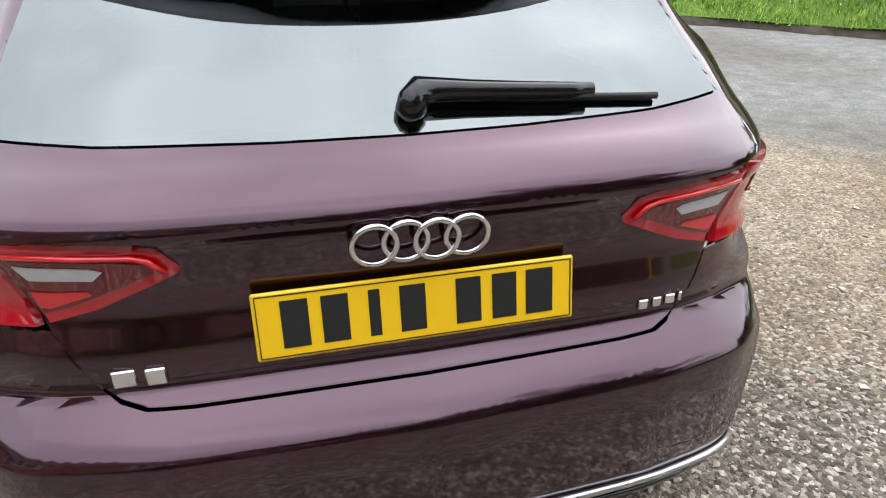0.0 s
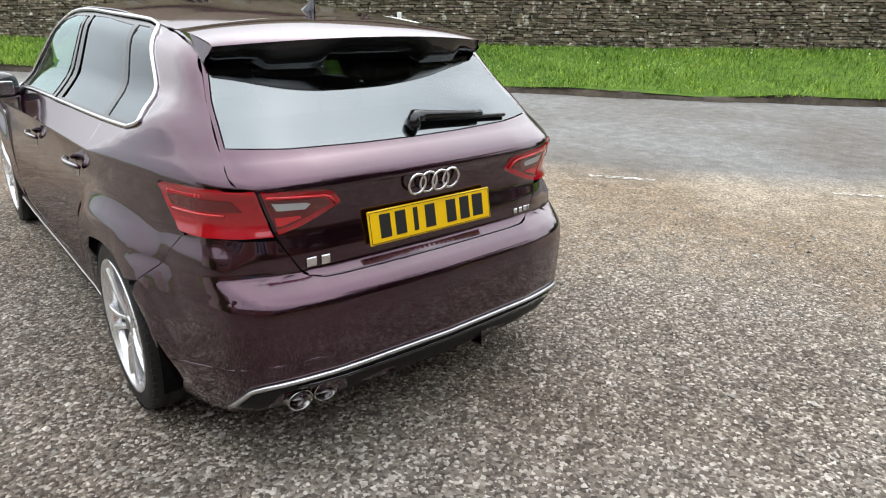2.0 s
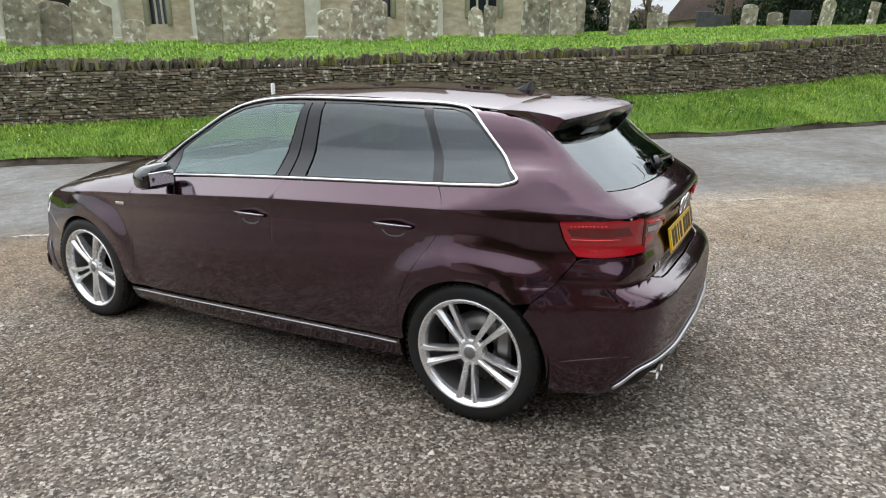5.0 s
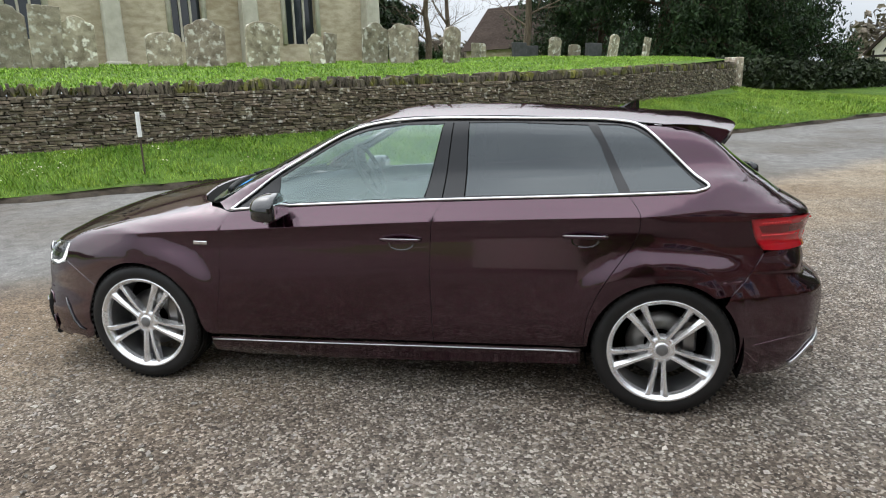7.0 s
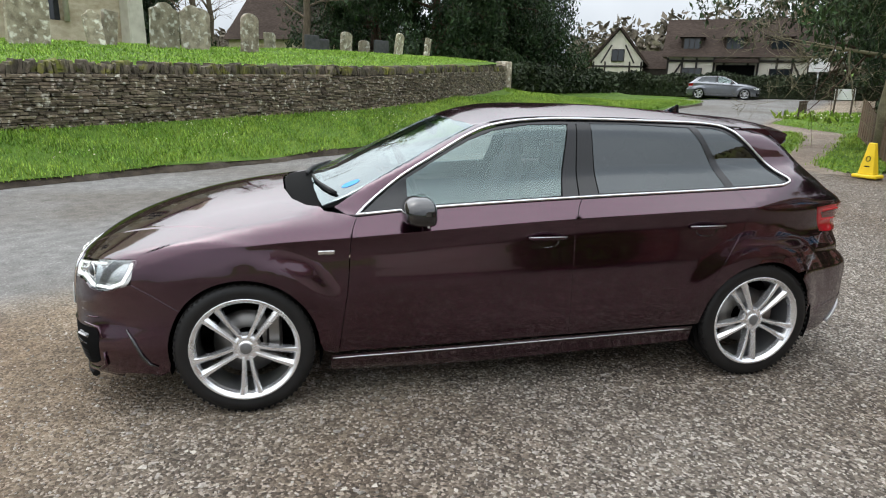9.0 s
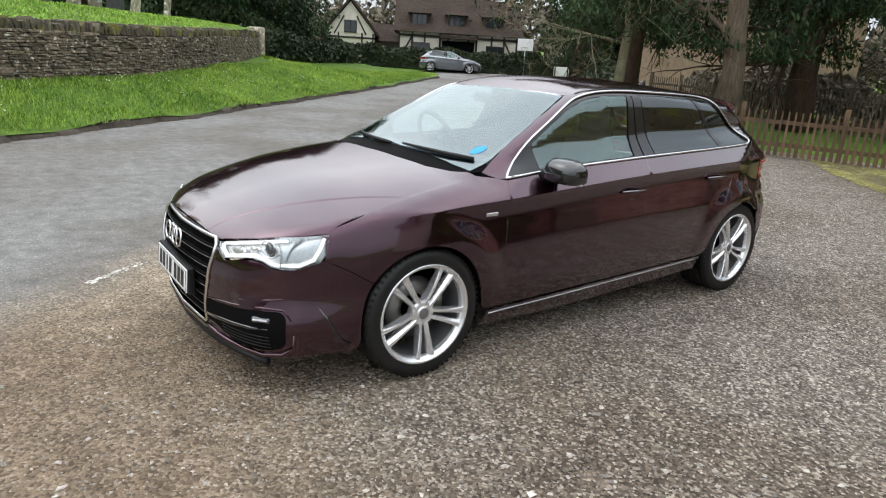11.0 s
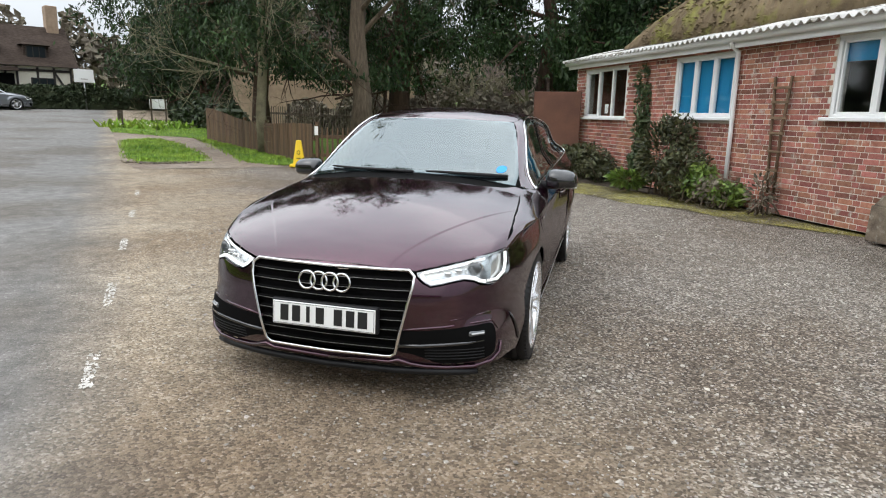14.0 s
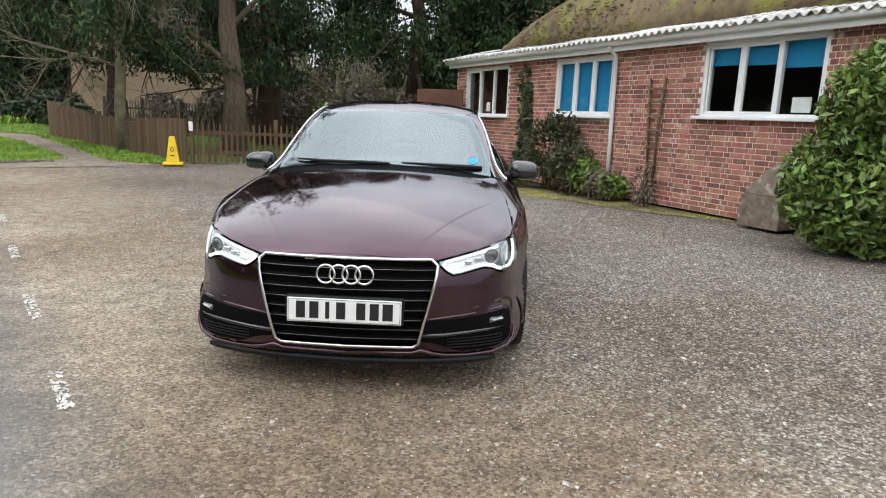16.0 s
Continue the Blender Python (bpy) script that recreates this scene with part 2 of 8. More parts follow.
    b.inputs["Roughness"].default_value, b.inputs["Specular IOR Level"].default_value = rough, 0.35
    ad = N.new("ShaderNodeMath")
    ad.operation = "MULTIPLY_ADD"
    ad.inputs[1].default_value = 0.5
    L.new(v2.outputs["Distance"], ad.inputs[0]), L.new(v.outputs["Distance"], ad.inputs[2])
    bp = N.new("ShaderNodeBump")
    bp.invert = True
    bp.inputs["Strength"].default_value, bp.inputs["Distance"].default_value = bump, deep
    L.new(ad.outputs[0], bp.inputs["Height"]), L.new(bp.outputs[0], b.inputs["Normal"])
    return m


TAN = ((0.0, (0.155, 0.125, 0.092)), (0.5, (0.34, 0.273, 0.194)), (0.85, (0.44, 0.37, 0.28)), (1.0, (0.56, 0.5, 0.42)))
GREY = ((0.0, (0.06, 0.049, 0.04)), (0.45, (0.165, 0.138, 0.111)), (0.78, (0.268, 0.23, 0.19)), (1.0, (0.58, 0.53, 0.47)))
WORN = ((-0.5, 2.85, 1.15, (0.66, 0.61, 0.57)),)
M_GRAVEL = gravel_mat("gravel", GREY, 80, 0.9, (0.74, 0.68, 0.62), 0.45, 0.88, (-0.4, 1.1, TAN), 0.22, 2.2, 0.012, WORN)
M_DIRT = gravel_mat("tan_dirt_edge", ((0.0, (0.19, 0.15, 0.115)), (0.5, (0.25, 0.205, 0.16)), (0.85, (0.3, 0.25, 0.2)), (1.0, (0.4, 0.35, 0.3))), 88, 0.5, (0.8, 0.74, 0.7), 0.6)
M_ROAD = gravel_mat("asphalt", ((0.0, (0.165, 0.159, 0.15)), (0.5, (0.205, 0.199, 0.188)), (0.9, (0.23, 0.223, 0.211)), (1.0, (0.32, 0.312, 0.298))), 80, 0.75, (0.74, 0.69, 0.64), 0.45, 0.88, (2.9, 2.15, TAN), 0.22, 1.1, 0.011, WORN)
M_STONE_CHIP = mat("stone_chips", (0.17, 0.146, 0.122), (0.5, 0.46, 0.41), scale=40, fine=200, rough=0.85, island=0.5, bump=0.1)
M_GRASS = mat("grass_ground", (0.055, 0.11, 0.014), (0.12, 0.2, 0.028), scale=3, fine=90, rough=0.9, bump=0.8, dist=0.03, spec=0.2)
M_BLADE = mat("grass_blade", (0.12, 0.23, 0.02), (0.3, 0.42, 0.06), scale=1.5, fine=20, rough=0.55, bump=0, island=0.45, spec=0.3)
M_BLADE2 = mat("churchyard_grass_blade", (0.17, 0.3, 0.032), (0.3, 0.46, 0.065), scale=1.0, fine=20, rough=0.6, bump=0, island=0.4, spec=0.3)
M_SOIL = mat("bare_soil", (0.035, 0.026, 0.018), (0.085, 0.066, 0.046), scale=9, fine=120, rough=0.95, bump=0.8, dist=0.02)
M_LITTER = mat("dead_leaves_and_clods", (0.06, 0.045, 0.032), (0.2, 0.16, 0.12), scale=12, fine=90, rough=0.95, bump=0.4, island=0.7)
M_WALLSTONE = mat("dry_stone", (0.078, 0.062, 0.04), (0.2, 0.163, 0.112), scale=14, fine=90, rough=0.93, bump=0.7, vary=0.5, c3=(0.47, 0.445, 0.375), c3_at=0.62, c3_scale=11)
M_WALLSTONE_J = mat("dry_stone_far", (0.078, 0.062, 0.04), (0.2, 0.163, 0.112), scale=14, fine=90, rough=0.93, bump=0.7, island=0.42, c3=(0.47, 0.445, 0.375), c3_at=0.62, c3_scale=11)
M_COPE = mat("mossy_coping_stone", (0.06, 0.05, 0.034), (0.14, 0.118, 0.082), scale=10, fine=80, rough=0.95, bump=0.7, vary=0.45, c3=(0.13, 0.13, 0.025), c3_at=0.56, c3_scale=3.5)
M_COPE_J = mat("mossy_coping_far", (0.06, 0.05, 0.034), (0.14, 0.118, 0.082), scale=10, fine=80, rough=0.95, bump=0.7, island=0.45, c3=(0.13, 0.13, 0.025), c3_at=0.56, c3_scale=3.5)
M_WALLCORE = mat("wall_core", (0.035, 0.03, 0.024), (0.07, 0.06, 0.045), scale=10, rough=1.0)
M_GRAVE = mat("lichened_limestone", (0.13, 0.107, 0.074), (0.42, 0.365, 0.275), scale=5, fine=50, rough=0.95, bump=0.5, vary=0.4, c3=(0.62, 0.6, 0.52), c3_at=0.59, c3_scale=7)
M_BUTT = mat("brown_rubble_stone", (0.11, 0.085, 0.06), (0.25, 0.2, 0.15), scale=9, fine=70, rough=0.95, bump=0.8, dist=0.02, c3=(0.36, 0.33, 0.27), c3_at=0.62, c3_scale=8)
M_GRAVEDARK = mat("dark_slate", (0.03, 0.03, 0.032), (0.07, 0.07, 0.075), scale=8, rough=0.6, bump=0.1)
M_CHURCH = mat("rubble_limestone", (0.32, 0.26, 0.17), (0.55, 0.48, 0.36), scale=2.5, fine=25, rough=0.95, bump=0.6, dist=0.03, stretch=(1, 1, 2.2))
M_CHURCHST = mat("church_stone", (0.3, 0.25, 0.17), (0.52, 0.46, 0.35), scale=6, fine=40, rough=0.95, bump=0.6, vary=0.35)
M_DRESSED = mat("dressed_stone", (0.4, 0.37, 0.3), (0.55, 0.52, 0.44), scale=3, fine=30, rough=0.9, bump=0.3)
M_BRICK = mat("red_brick", (0.24, 0.085, 0.06), (0.38, 0.165, 0.12), scale=16, fine=120, rough=0.9, bump=0.5, vary=0.42, c3=(0.4, 0.31, 0.26), c3_at=0.64, c3_scale=8)
M_BRICK_J = mat("red_brick_far", (0.24, 0.085, 0.06), (0.38, 0.165, 0.12), scale=16, fine=120, rough=0.9, bump=0.5, island=0.42, c3=(0.4, 0.31, 0.26), c3_at=0.64, c3_scale=8)
M_MORTAR = mat("lime_mortar", (0.55, 0.5, 0.44), (0.7, 0.65, 0.58), scale=20, fine=150, rough=0.95, bump=0.5)
M_WHITE = mat("white_paint", (0.72, 0.73, 0.73), (0.82, 0.82, 0.81), scale=4, fine=60, rough=0.35, bump=0.05)
M_WHITEWORN = mat("worn_road_paint", (0.42, 0.39, 0.34), (0.68, 0.65, 0.6), scale=9, fine=70, rough=0.85, bump=0.3, lo=0.42, hi=0.58)
M_BLIND = mat("blue_roller_blind", (0.005, 0.21, 0.42), (0.01, 0.27, 0.52), scale=1.2, fine=10, rough=0.75, bump=0.03, stretch=(3, 3, 0.6))
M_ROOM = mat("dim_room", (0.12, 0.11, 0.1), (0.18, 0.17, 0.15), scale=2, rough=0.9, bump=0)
M_CORR = mat("weathered_cement_sheet", (0.4, 0.39, 0.37), (0.68, 0.67, 0.65), scale=7, fine=60, rough=0.95, bump=0.5, c3=(0.17, 0.15, 0.11), c3_at=0.58, c3_scale=5)
M_CORRMOSS = mat("mossy_cement_sheet", (0.1, 0.07, 0.04), (0.2, 0.15, 0.085), scale=6, fine=60, rough=1.0, bump=0.8, dist=0.02, c3=(0.2, 0.19, 0.05), c3_at=0.56, c3_scale=2.2)
M_MOSS = mat("moss_mat", (0.15, 0.14, 0.02), (0.28, 0.25, 0.04), scale=5, fine=70, rough=1.0, bump=0.8, dist=0.02)
M_MOSSGRIT = gravel_mat("mossy_grit", ((0.0, (0.09, 0.075, 0.03)), (0.5, (0.22, 0.2, 0.045)), (0.8, (0.36, 0.32, 0.06)), (1.0, (0.5, 0.47, 0.36))), 55, 0.8, (0.5, 0.47, 0.75), 1.3, 0.95, None, 0.3)
M_FENCE = mat("brown_stained_timber", (0.075, 0.043, 0.022), (0.15, 0.09, 0.047), scale=6, fine=60, rough=0.75, bump=0.3, vary=0.25, stretch=(6, 6, 0.6))
M_FENCEDARK = mat("dark_old_timber", (0.055, 0.04, 0.028), (0.11, 0.085, 0.06), scale=6, fine=60, rough=0.9, bump=0.3, vary=0.3, stretch=(6, 6, 0.6))
M_GATE = mat("rust_brown_board", (0.09, 0.035, 0.02), (0.14, 0.06, 0.035), scale=3, fine=40, rough=0.7, bump=0.1)
M_TRELLIS = mat("weathered_batten", (0.11, 0.07, 0.04), (0.21, 0.14, 0.085), scale=9, fine=90, rough=0.9, bump=0.3, vary=0.2)
M_BARK = mat("bark", (0.07, 0.05, 0.035), (0.17, 0.13, 0.09), scale=7, fine=50, rough=0.95, bump=0.9, dist=0.03, stretch=(3, 3, 0.5))
M_BARKRED = mat("yew_bark", (0.04, 0.022, 0.015), (0.1, 0.058, 0.038), scale=7, fine=50, rough=0.95, bump=0.9, dist=0.03, stretch=(3, 3, 0.4))
M_TWIG = mat("lichened_twigs", (0.13, 0.11, 0.07), (0.26, 0.24, 0.15), scale=5, fine=40, rough=0.95, bump=0.2)
M_YEW = mat("yew_needles", (0.01, 0.025, 0.008), (0.036, 0.066, 0.019), scale=1.2, fine=8, rough=0.6, bump=0, island=0.55, spec=0.3)
M_HEDGE = mat("hedge_leaf", (0.018, 0.03, 0.012), (0.05, 0.065, 0.03), scale=1.2, fine=8, rough=0.6, bump=0, island=0.5, spec=0.3)
M_IVY = mat("ivy_leaf", (0.03, 0.055, 0.02), (0.09, 0.125, 0.05), scale=2, fine=20, rough=0.4, bump=0, island=0.5)
M_SHRUB = mat("reddish_shrub_leaf", (0.035, 0.042, 0.015), (0.09, 0.09, 0.035), scale=2, fine=20, rough=0.6, bump=0, island=0.6)
M_LAUREL = mat("bright_green_leaf", (0.07, 0.12, 0.02), (0.21, 0.29, 0.06), scale=2, fine=20, rough=0.4, bump=0, island=0.5)
M_PALETWIG = mat("winter_scrub", (0.12, 0.1, 0.075), (0.22, 0.19, 0.14), scale=1, fine=10, rough=0.9, bump=0, island=0.4)
M_ROOFTILE = mat("brown_plain_tile", (0.035, 0.026, 0.021), (0.075, 0.056, 0.046), scale=5, fine=30, rough=1.0, spec=0.1, bump=0.4, stretch=(1, 1, 3))
M_RENDER = mat("cream_render", (0.66, 0.61, 0.5), (0.76, 0.72, 0.62), scale=2, fine=40, rough=0.85, bump=0.1)
M_BEAM = mat("black_oak_beam", (0.015, 0.012, 0.01), (0.045, 0.035, 0.03), scale=8, rough=0.8, bump=0.2)
# orange brick with the haze of distance mixed into its colour
M_FARBRICK = mat("hazed_orange_brick", (0.27, 0.19, 0.13), (0.36, 0.26, 0.18), scale=5, fine=40, rough=0.9, bump=0.2)
M_DARKGLASS = plain("dark_window_glass", (0.02, 0.025, 0.03), rough=0.05, spec=0.8)
M_YELLOW = mat("yellow_plastic", (0.75, 0.5, 0.01), (0.85, 0.6, 0.02), scale=5, rough=0.45, bump=0.02)
M_BLACKPL = mat("black_plastic", (0.005, 0.005, 0.006), (0.011, 0.011, 0.012), scale=12, fine=300, rough=0.5, bump=0.05, spec=0.25)
M_PAPER = plain("white_paper", (0.8, 0.8, 0.78), rough=0.8)
M_STEEL = plain("galvanised_steel", (0.5, 0.5, 0.5), rough=0.35, metal=1.0)
M_DAFF = plain("white_flower", (0.8, 0.78, 0.6), rough=0.7)
M_PANE = glass("window_pane", (0.93, 0.95, 0.95), 1.5)


# ---- building helpers ----
rng = np.random.default_rng(7)
SD, SN = Vector((0.6696, -0.7427, 0)), Vector((0.7427, 0.6696, 0))  # along the lane, and across it from the forecourt to the churchyard
NEAR, FAR = 2.3, 7.75  # the lane's two edges


def sn(s, n, z=0.0):
    return SD * s + SN * n + Vector((0, 0, z))


def to_sn(x, y):
    return x * SD.x + y * SD.y, x * SN.x + y * SN.y


def rise(s):
    """The lane climbs gently away beyond the forecourt."""
    t = np.maximum(s - 4.0, 0.0)
    return np.where(t < 6, 0.0019 * t * t, 0.0228 * (t - 3.0)) + 0.0095 * np.maximum(s - 22.0, 0.0)


def wall_n(s):
    return 9.6 + np.where(s > 9, 3.3 * (np.maximum(s - 9, 0) / 12.2) ** 1.5, 0.0)


def wall_base(s):
    return np.interp(s, (-30, -5, 0, 4, 9, 14, 21, 30), (0.42, 0.52, 0.63, 0.71, 0.83, 1.06, 1.34, 1.5))


def wall_top(s):
    return np.interp(s, (-30, -5, 0, 4, 9, 14, 21, 30), (1.66, 1.66, 1.68, 1.76, 1.85, 2.05, 2.26, 2.3))


def verge_z(s, n):
    edge = rise(s) + 0.09
    t = np.clip((n - FAR) / np.maximum(wall_n(s) - FAR, 0.5), 0, 1.4)
    bank = np.where(s > 21, np.clip(1 - (s - 21) / 16, 0, 1), 1.0)
    return edge + (wall_base(s) - edge) * t ** 0.85 * bank + 0.025 * np.sin(s * 1.7) * np.sin(n * 2.3)


def yard_z(s, n):
    return wall_top(s) - 0.12 + np.clip((n - 9.7) * 0.115, 0, 0.66) * np.clip(1 - (s - 12) / 30, 0.3, 1) + np.maximum(n - 15, 0) * 0.012


def mesh(name, verts, faces, material, smooth=False):
    me = bpy.data.meshes.new(name)
    me.from_pydata([tuple(v) for v in verts], [], faces)
    me.materials.append(material)
    if smooth:
        me.shade_smooth()
    return me


def fast_mesh(name, verts, polys, material, smooth=False):
    """Many like polygons at once: verts (n, 3), polys (m, k)."""
    verts, polys = np.asarray(verts, np.float32), np.asarray(polys, np.int32)
    me = bpy.data.meshes.new(name)
    m, k = polys.shape
    me.vertices.add(len(verts)), me.loops.add(m * k), me.polygons.add(m)
    me.vertices.foreach_set("co", verts.ravel()), me.loops.foreach_set("vertex_index", polys.ravel())
    me.polygons.foreach_set("loop_start", np.arange(0, m * k, k, dtype=np.int32))
    me.polygons.foreach_set("use_smooth", np.full(m, smooth))
    me.update(calc_edges=True)
    me.materials.append(material)
    return me


def part(name, data, material=None, parent=None, label=""):
    """Links a bmesh or a mesh as one object, under a thing or a part."""
    if isinstance(data, bmesh.types.BMesh):
        me = bpy.data.meshes.new(name)
        data.normal_update()
        data.to_mesh(me), data.free()
        data = me
        data.materials.append(material)
    ob = new(name, data)
    if parent:
        ob.parent = parent
    if label:
        ob["label"] = label
    return ob


def empty(name, at=(0, 0, 0), rz=0.0):
    ob = new(name)
    ob.matrix_basis = pose(*at, 0, 0, rz)
    return ob


def add_box(bm, c, size, rot=None, bevel=0.0, taper=1.0):
    """A block in bm, centred at c; bevelled edges; its top may be narrower."""
    r = bmesh.ops.create_cube(bm, size=1.0)
    vs = r["verts"]
    for v in vs:
        k = taper if v.co.z > 0 else 1.0
        v.co = Vector((v.co.x * size[0] * k, v.co.y * size[1] * k, v.co.z * size[2]))
    if bevel:
        es = list({e for v in vs for e in v.link_edges})
        vs = list({v for f in bmesh.ops.bevel(bm, geom=es, offset=bevel, segments=1, affect="EDGES")["faces"] for v in f.verts} | {v for v in vs if v.is_valid})
    m = Matrix.Translation(c) @ (rot.to_4x4() if rot else Matrix.Identity(4))
    bmesh.ops.transform(bm, matrix=m, verts=vs)
    return vs


def add_tube(bm, path, radii, sides=8, caps=True):
    """A tube along a path; radii: one or one a point."""
    path = [Vector(p) for p in path]
    radii = radii if hasattr(radii, "__len__") else [radii] * len(path)
    rings, up = [], None
    for i, p in enumerate(path):
        t = (path[min(i + 1, len(path) - 1)] - path[max(i - 1, 0)]).normalized()
        if up is None:
            up = t.orthogonal().normalized()
        up = (up - t * up.dot(t)).normalized()
        side = t.cross(up)
        rad = float(radii[i])
        rings.append([bm.verts.new(p + rad * (math.cos(a) * up + math.sin(a) * side)) for a in np.linspace(0, 2 * math.pi, sides, endpoint=False)])
    for a, b in zip(rings, rings[1:]):
        for k in range(sides):
            f = bm.faces.new((a[k], a[(k + 1) % sides], b[(k + 1) % sides], b[k]))
            f.smooth = True
    if caps and sides > 2:
        bm.faces.new(rings[0][::-1]), bm.faces.new(rings[-1])
    return rings


def box_bm(size, bevel=0.0, c=(0, 0, 0), taper=1.0):
    bm = bmesh.new()
    add_box(bm, Vector(c), size, None, bevel, taper)
    return bm


def inside(px, py, poly):
    poly = np.asarray(poly)
    hit = np.zeros(len(px), bool)
    for (x1, y1), (x2, y2) in zip(poly, np.roll(poly, -1, 0)):
        hit ^= ((y1 > py) != (y2 > py)) & (px < (x2 - x1) * (py - y1) / (y2 - y1 + 1e-12) + x1)
    return hit


def dense(poly, step):
    out = []
    for a, b in zip(poly, poly[1:] + poly[:1]):
        a, b = np.array(a, float), np.array(b, float)
        k = max(1, int(np.linalg.norm(b - a) / step))
        out += [tuple(a + (b - a) * i / k) for i in range(k)]
    return out


def fill(poly, step, holes=(), edge=None, lines=()):
    """Triangles that fill a flat outline (with holes) evenly, with edges along given lines: points (n, 2) and faces."""
    from mathutils.geometry import delaunay_2d_cdt

    loops = [dense(list(p), edge or step) for p in (poly, *holes)]
    pts, edges, count = [], [], 0
    for lp in loops:
        edges += [(count + i, count + (i + 1) % len(lp)) for i in range(len(lp))]
        pts += lp
        count += len(lp)
    lo, hi = np.min(loops[0], 0), np.max(loops[0], 0)
    gx, gy = np.meshgrid(np.arange(lo[0] + step / 2, hi[0], step), np.arange(lo[1] + step / 2, hi[1], step))
    gx[::2] += step / 2
    gx, gy = gx.ravel(), gy.ravel()
    ok = inside(gx, gy, loops[0])
    for h in loops[1:]:
        ok &= ~inside(gx, gy, h)
    rim = np.array(pts)
    near = np.full(len(gx), True)
    for i in range(0, len(gx), 4000):
        d = np.hypot(gx[i : i + 4000, None] - rim[:, 0], gy[i : i + 4000, None] - rim[:, 1]).min(1)
        near[i : i + 4000] = d > step * 0.45
    ok &= near
    for line in lines:
        q = np.array(line)
        good = inside(q[:, 0], q[:, 1], loops[0])
        for h in loops[1:]:
            good &= ~inside(q[:, 0], q[:, 1], h)
        good &= np.hypot(q[:, :1] - rim[:, 0], q[:, 1:] - rim[:, 1]).min(1) > 0.004
        edges += [(len(pts) + int(good[:k].sum()), len(pts) + int(good[:k].sum()) + 1) for k in range(len(q) - 1) if good[k] and good[k + 1]]
        pts += [tuple(p) for p in q[good]]
    pts = [Vector(p) for p in pts] + [Vector(p) for p in zip(gx[ok], gy[ok])]
    v, _, f, *_ = delaunay_2d_cdt(pts, edges, [], 2 if holes else 1, 1e-6)
    if holes:
        v2 = np.array([tuple(p) for p in v])
        keep = []
        for t in f:
            c = v2[list(t)].mean(0)[None]
            if not any(inside(c[:, 0], c[:, 1], h)[0] for h in loops[1:]) and inside(c[:, 0], c[:, 1], loops[0])[0]:
                keep.append(t)
        f = keep
    return np.array([tuple(p) for p in v]), [tuple(t) for t in f]


def sheet(name, poly, step, height, material, label, category):
    """A piece of ground over an outline in lane coordinates (s, n)."""
    v, f = fill(poly, step)
    z = height(v[:, 0], v[:, 1])
    pts = [sn(a, b, c) for (a, b), c in zip(v, z)]
    f = [t if (Vector(pts[t[1]]) - Vector(pts[t[0]])).cross(Vector(pts[t[2]]) - Vector(pts[t[0]])).z > 0 else t[::-1] for t in f]
    return tagged(new(name, mesh(name, pts, f, material, True)), label, category, kind="structure")


def blob(n=1, rough=0.25, seed=0, flat=1.0):
    """A small uneven stone: points and triangles, about 1 across."""
    bm = bmesh.new()
    bmesh.ops.create_icosphere(bm, subdivisions=n, radius=0.5)
    r = np.random.default_rng(seed)
    v = np.array([x.co[:] for x in bm.verts])
    v *= 1 + rough * r.normal(0, 0.6, (len(v), 1))
    v[:, 2] *= flat
    f = np.array([[x.index for x in q.verts] for q in bm.faces])
    bm.free()
    return v, f


def scatter(name, bases, places, sizes, turns, material, smooth=False):
    """One mesh of many small copies. places (n, 3), sizes (n, 3), turns: angles about z (n)."""
    places, sizes, turns = map(np.asarray, (places, sizes, turns))
    vs, fs, count = [], [], 0
    which = np.arange(len(places)) % len(bases)
    for k, (bv, bf) in enumerate(bases):
        i = np.where(which == k)[0]
        if not len(i):
            continue
        v = bv[None] * sizes[i, None]
        c, s = np.cos(turns[i])[:, None], np.sin(turns[i])[:, None]
        v = np.stack([v[..., 0] * c - v[..., 1] * s, v[..., 0] * s + v[..., 1] * c, v[..., 2]], -1) + places[i, None]
        vs.append(v.reshape(-1, 3))
        fs.append((bf[None] + (np.arange(len(i)) * len(bv))[:, None, None]).reshape(-1, bf.shape[1]) + count)
        count += len(i) * len(bv)
    return fast_mesh(name, np.concatenate(vs), np.concatenate(fs), material, smooth)


def leaves(points, size, seed, droop=0.0, long=2.0):
    """Small pointed leaves or sprays at points: each two triangles bent along the middle."""
    r = np.random.default_rng(seed)
    n = len(points)
    d = r.normal(size=(n, 3))
    d[:, 2] -= droop
    d /= np.linalg.norm(d, axis=1)[:, None]
    e = np.cross(d, r.normal(size=(n, 3)))
    e /= np.linalg.norm(e, axis=1)[:, None] + 1e-9
    k = size * r.uniform(0.6, 1.4, (n, 1))
    p = np.asarray(points)
    up = np.cross(d, e) * k * 0.15
    v = np.stack([p - d * k * long / 2, p + e * k / 2 - up, p + d * k * long / 2, p - e * k / 2 - up], 1).reshape(-1, 3)
    f = (np.arange(n) * 4)[:, None] + np.array([[0, 1, 2, 3]])
    return v, f


# ---- ground, lane, verge, churchyard ----
def base_z(s, n):
    """The land as a whole, under all the rest."""
    low = rise(s) - 0.05
    bank = np.clip((n - 8.5) / 7, 0, 1) * 1.0 * np.clip((s - 22.5) / 2, 0, 1) * np.clip(1 - (s - 33) / 5, 0.2, 1)
    return low + bank + np.clip((n - 40) / 25, 0, 1) * 0.8


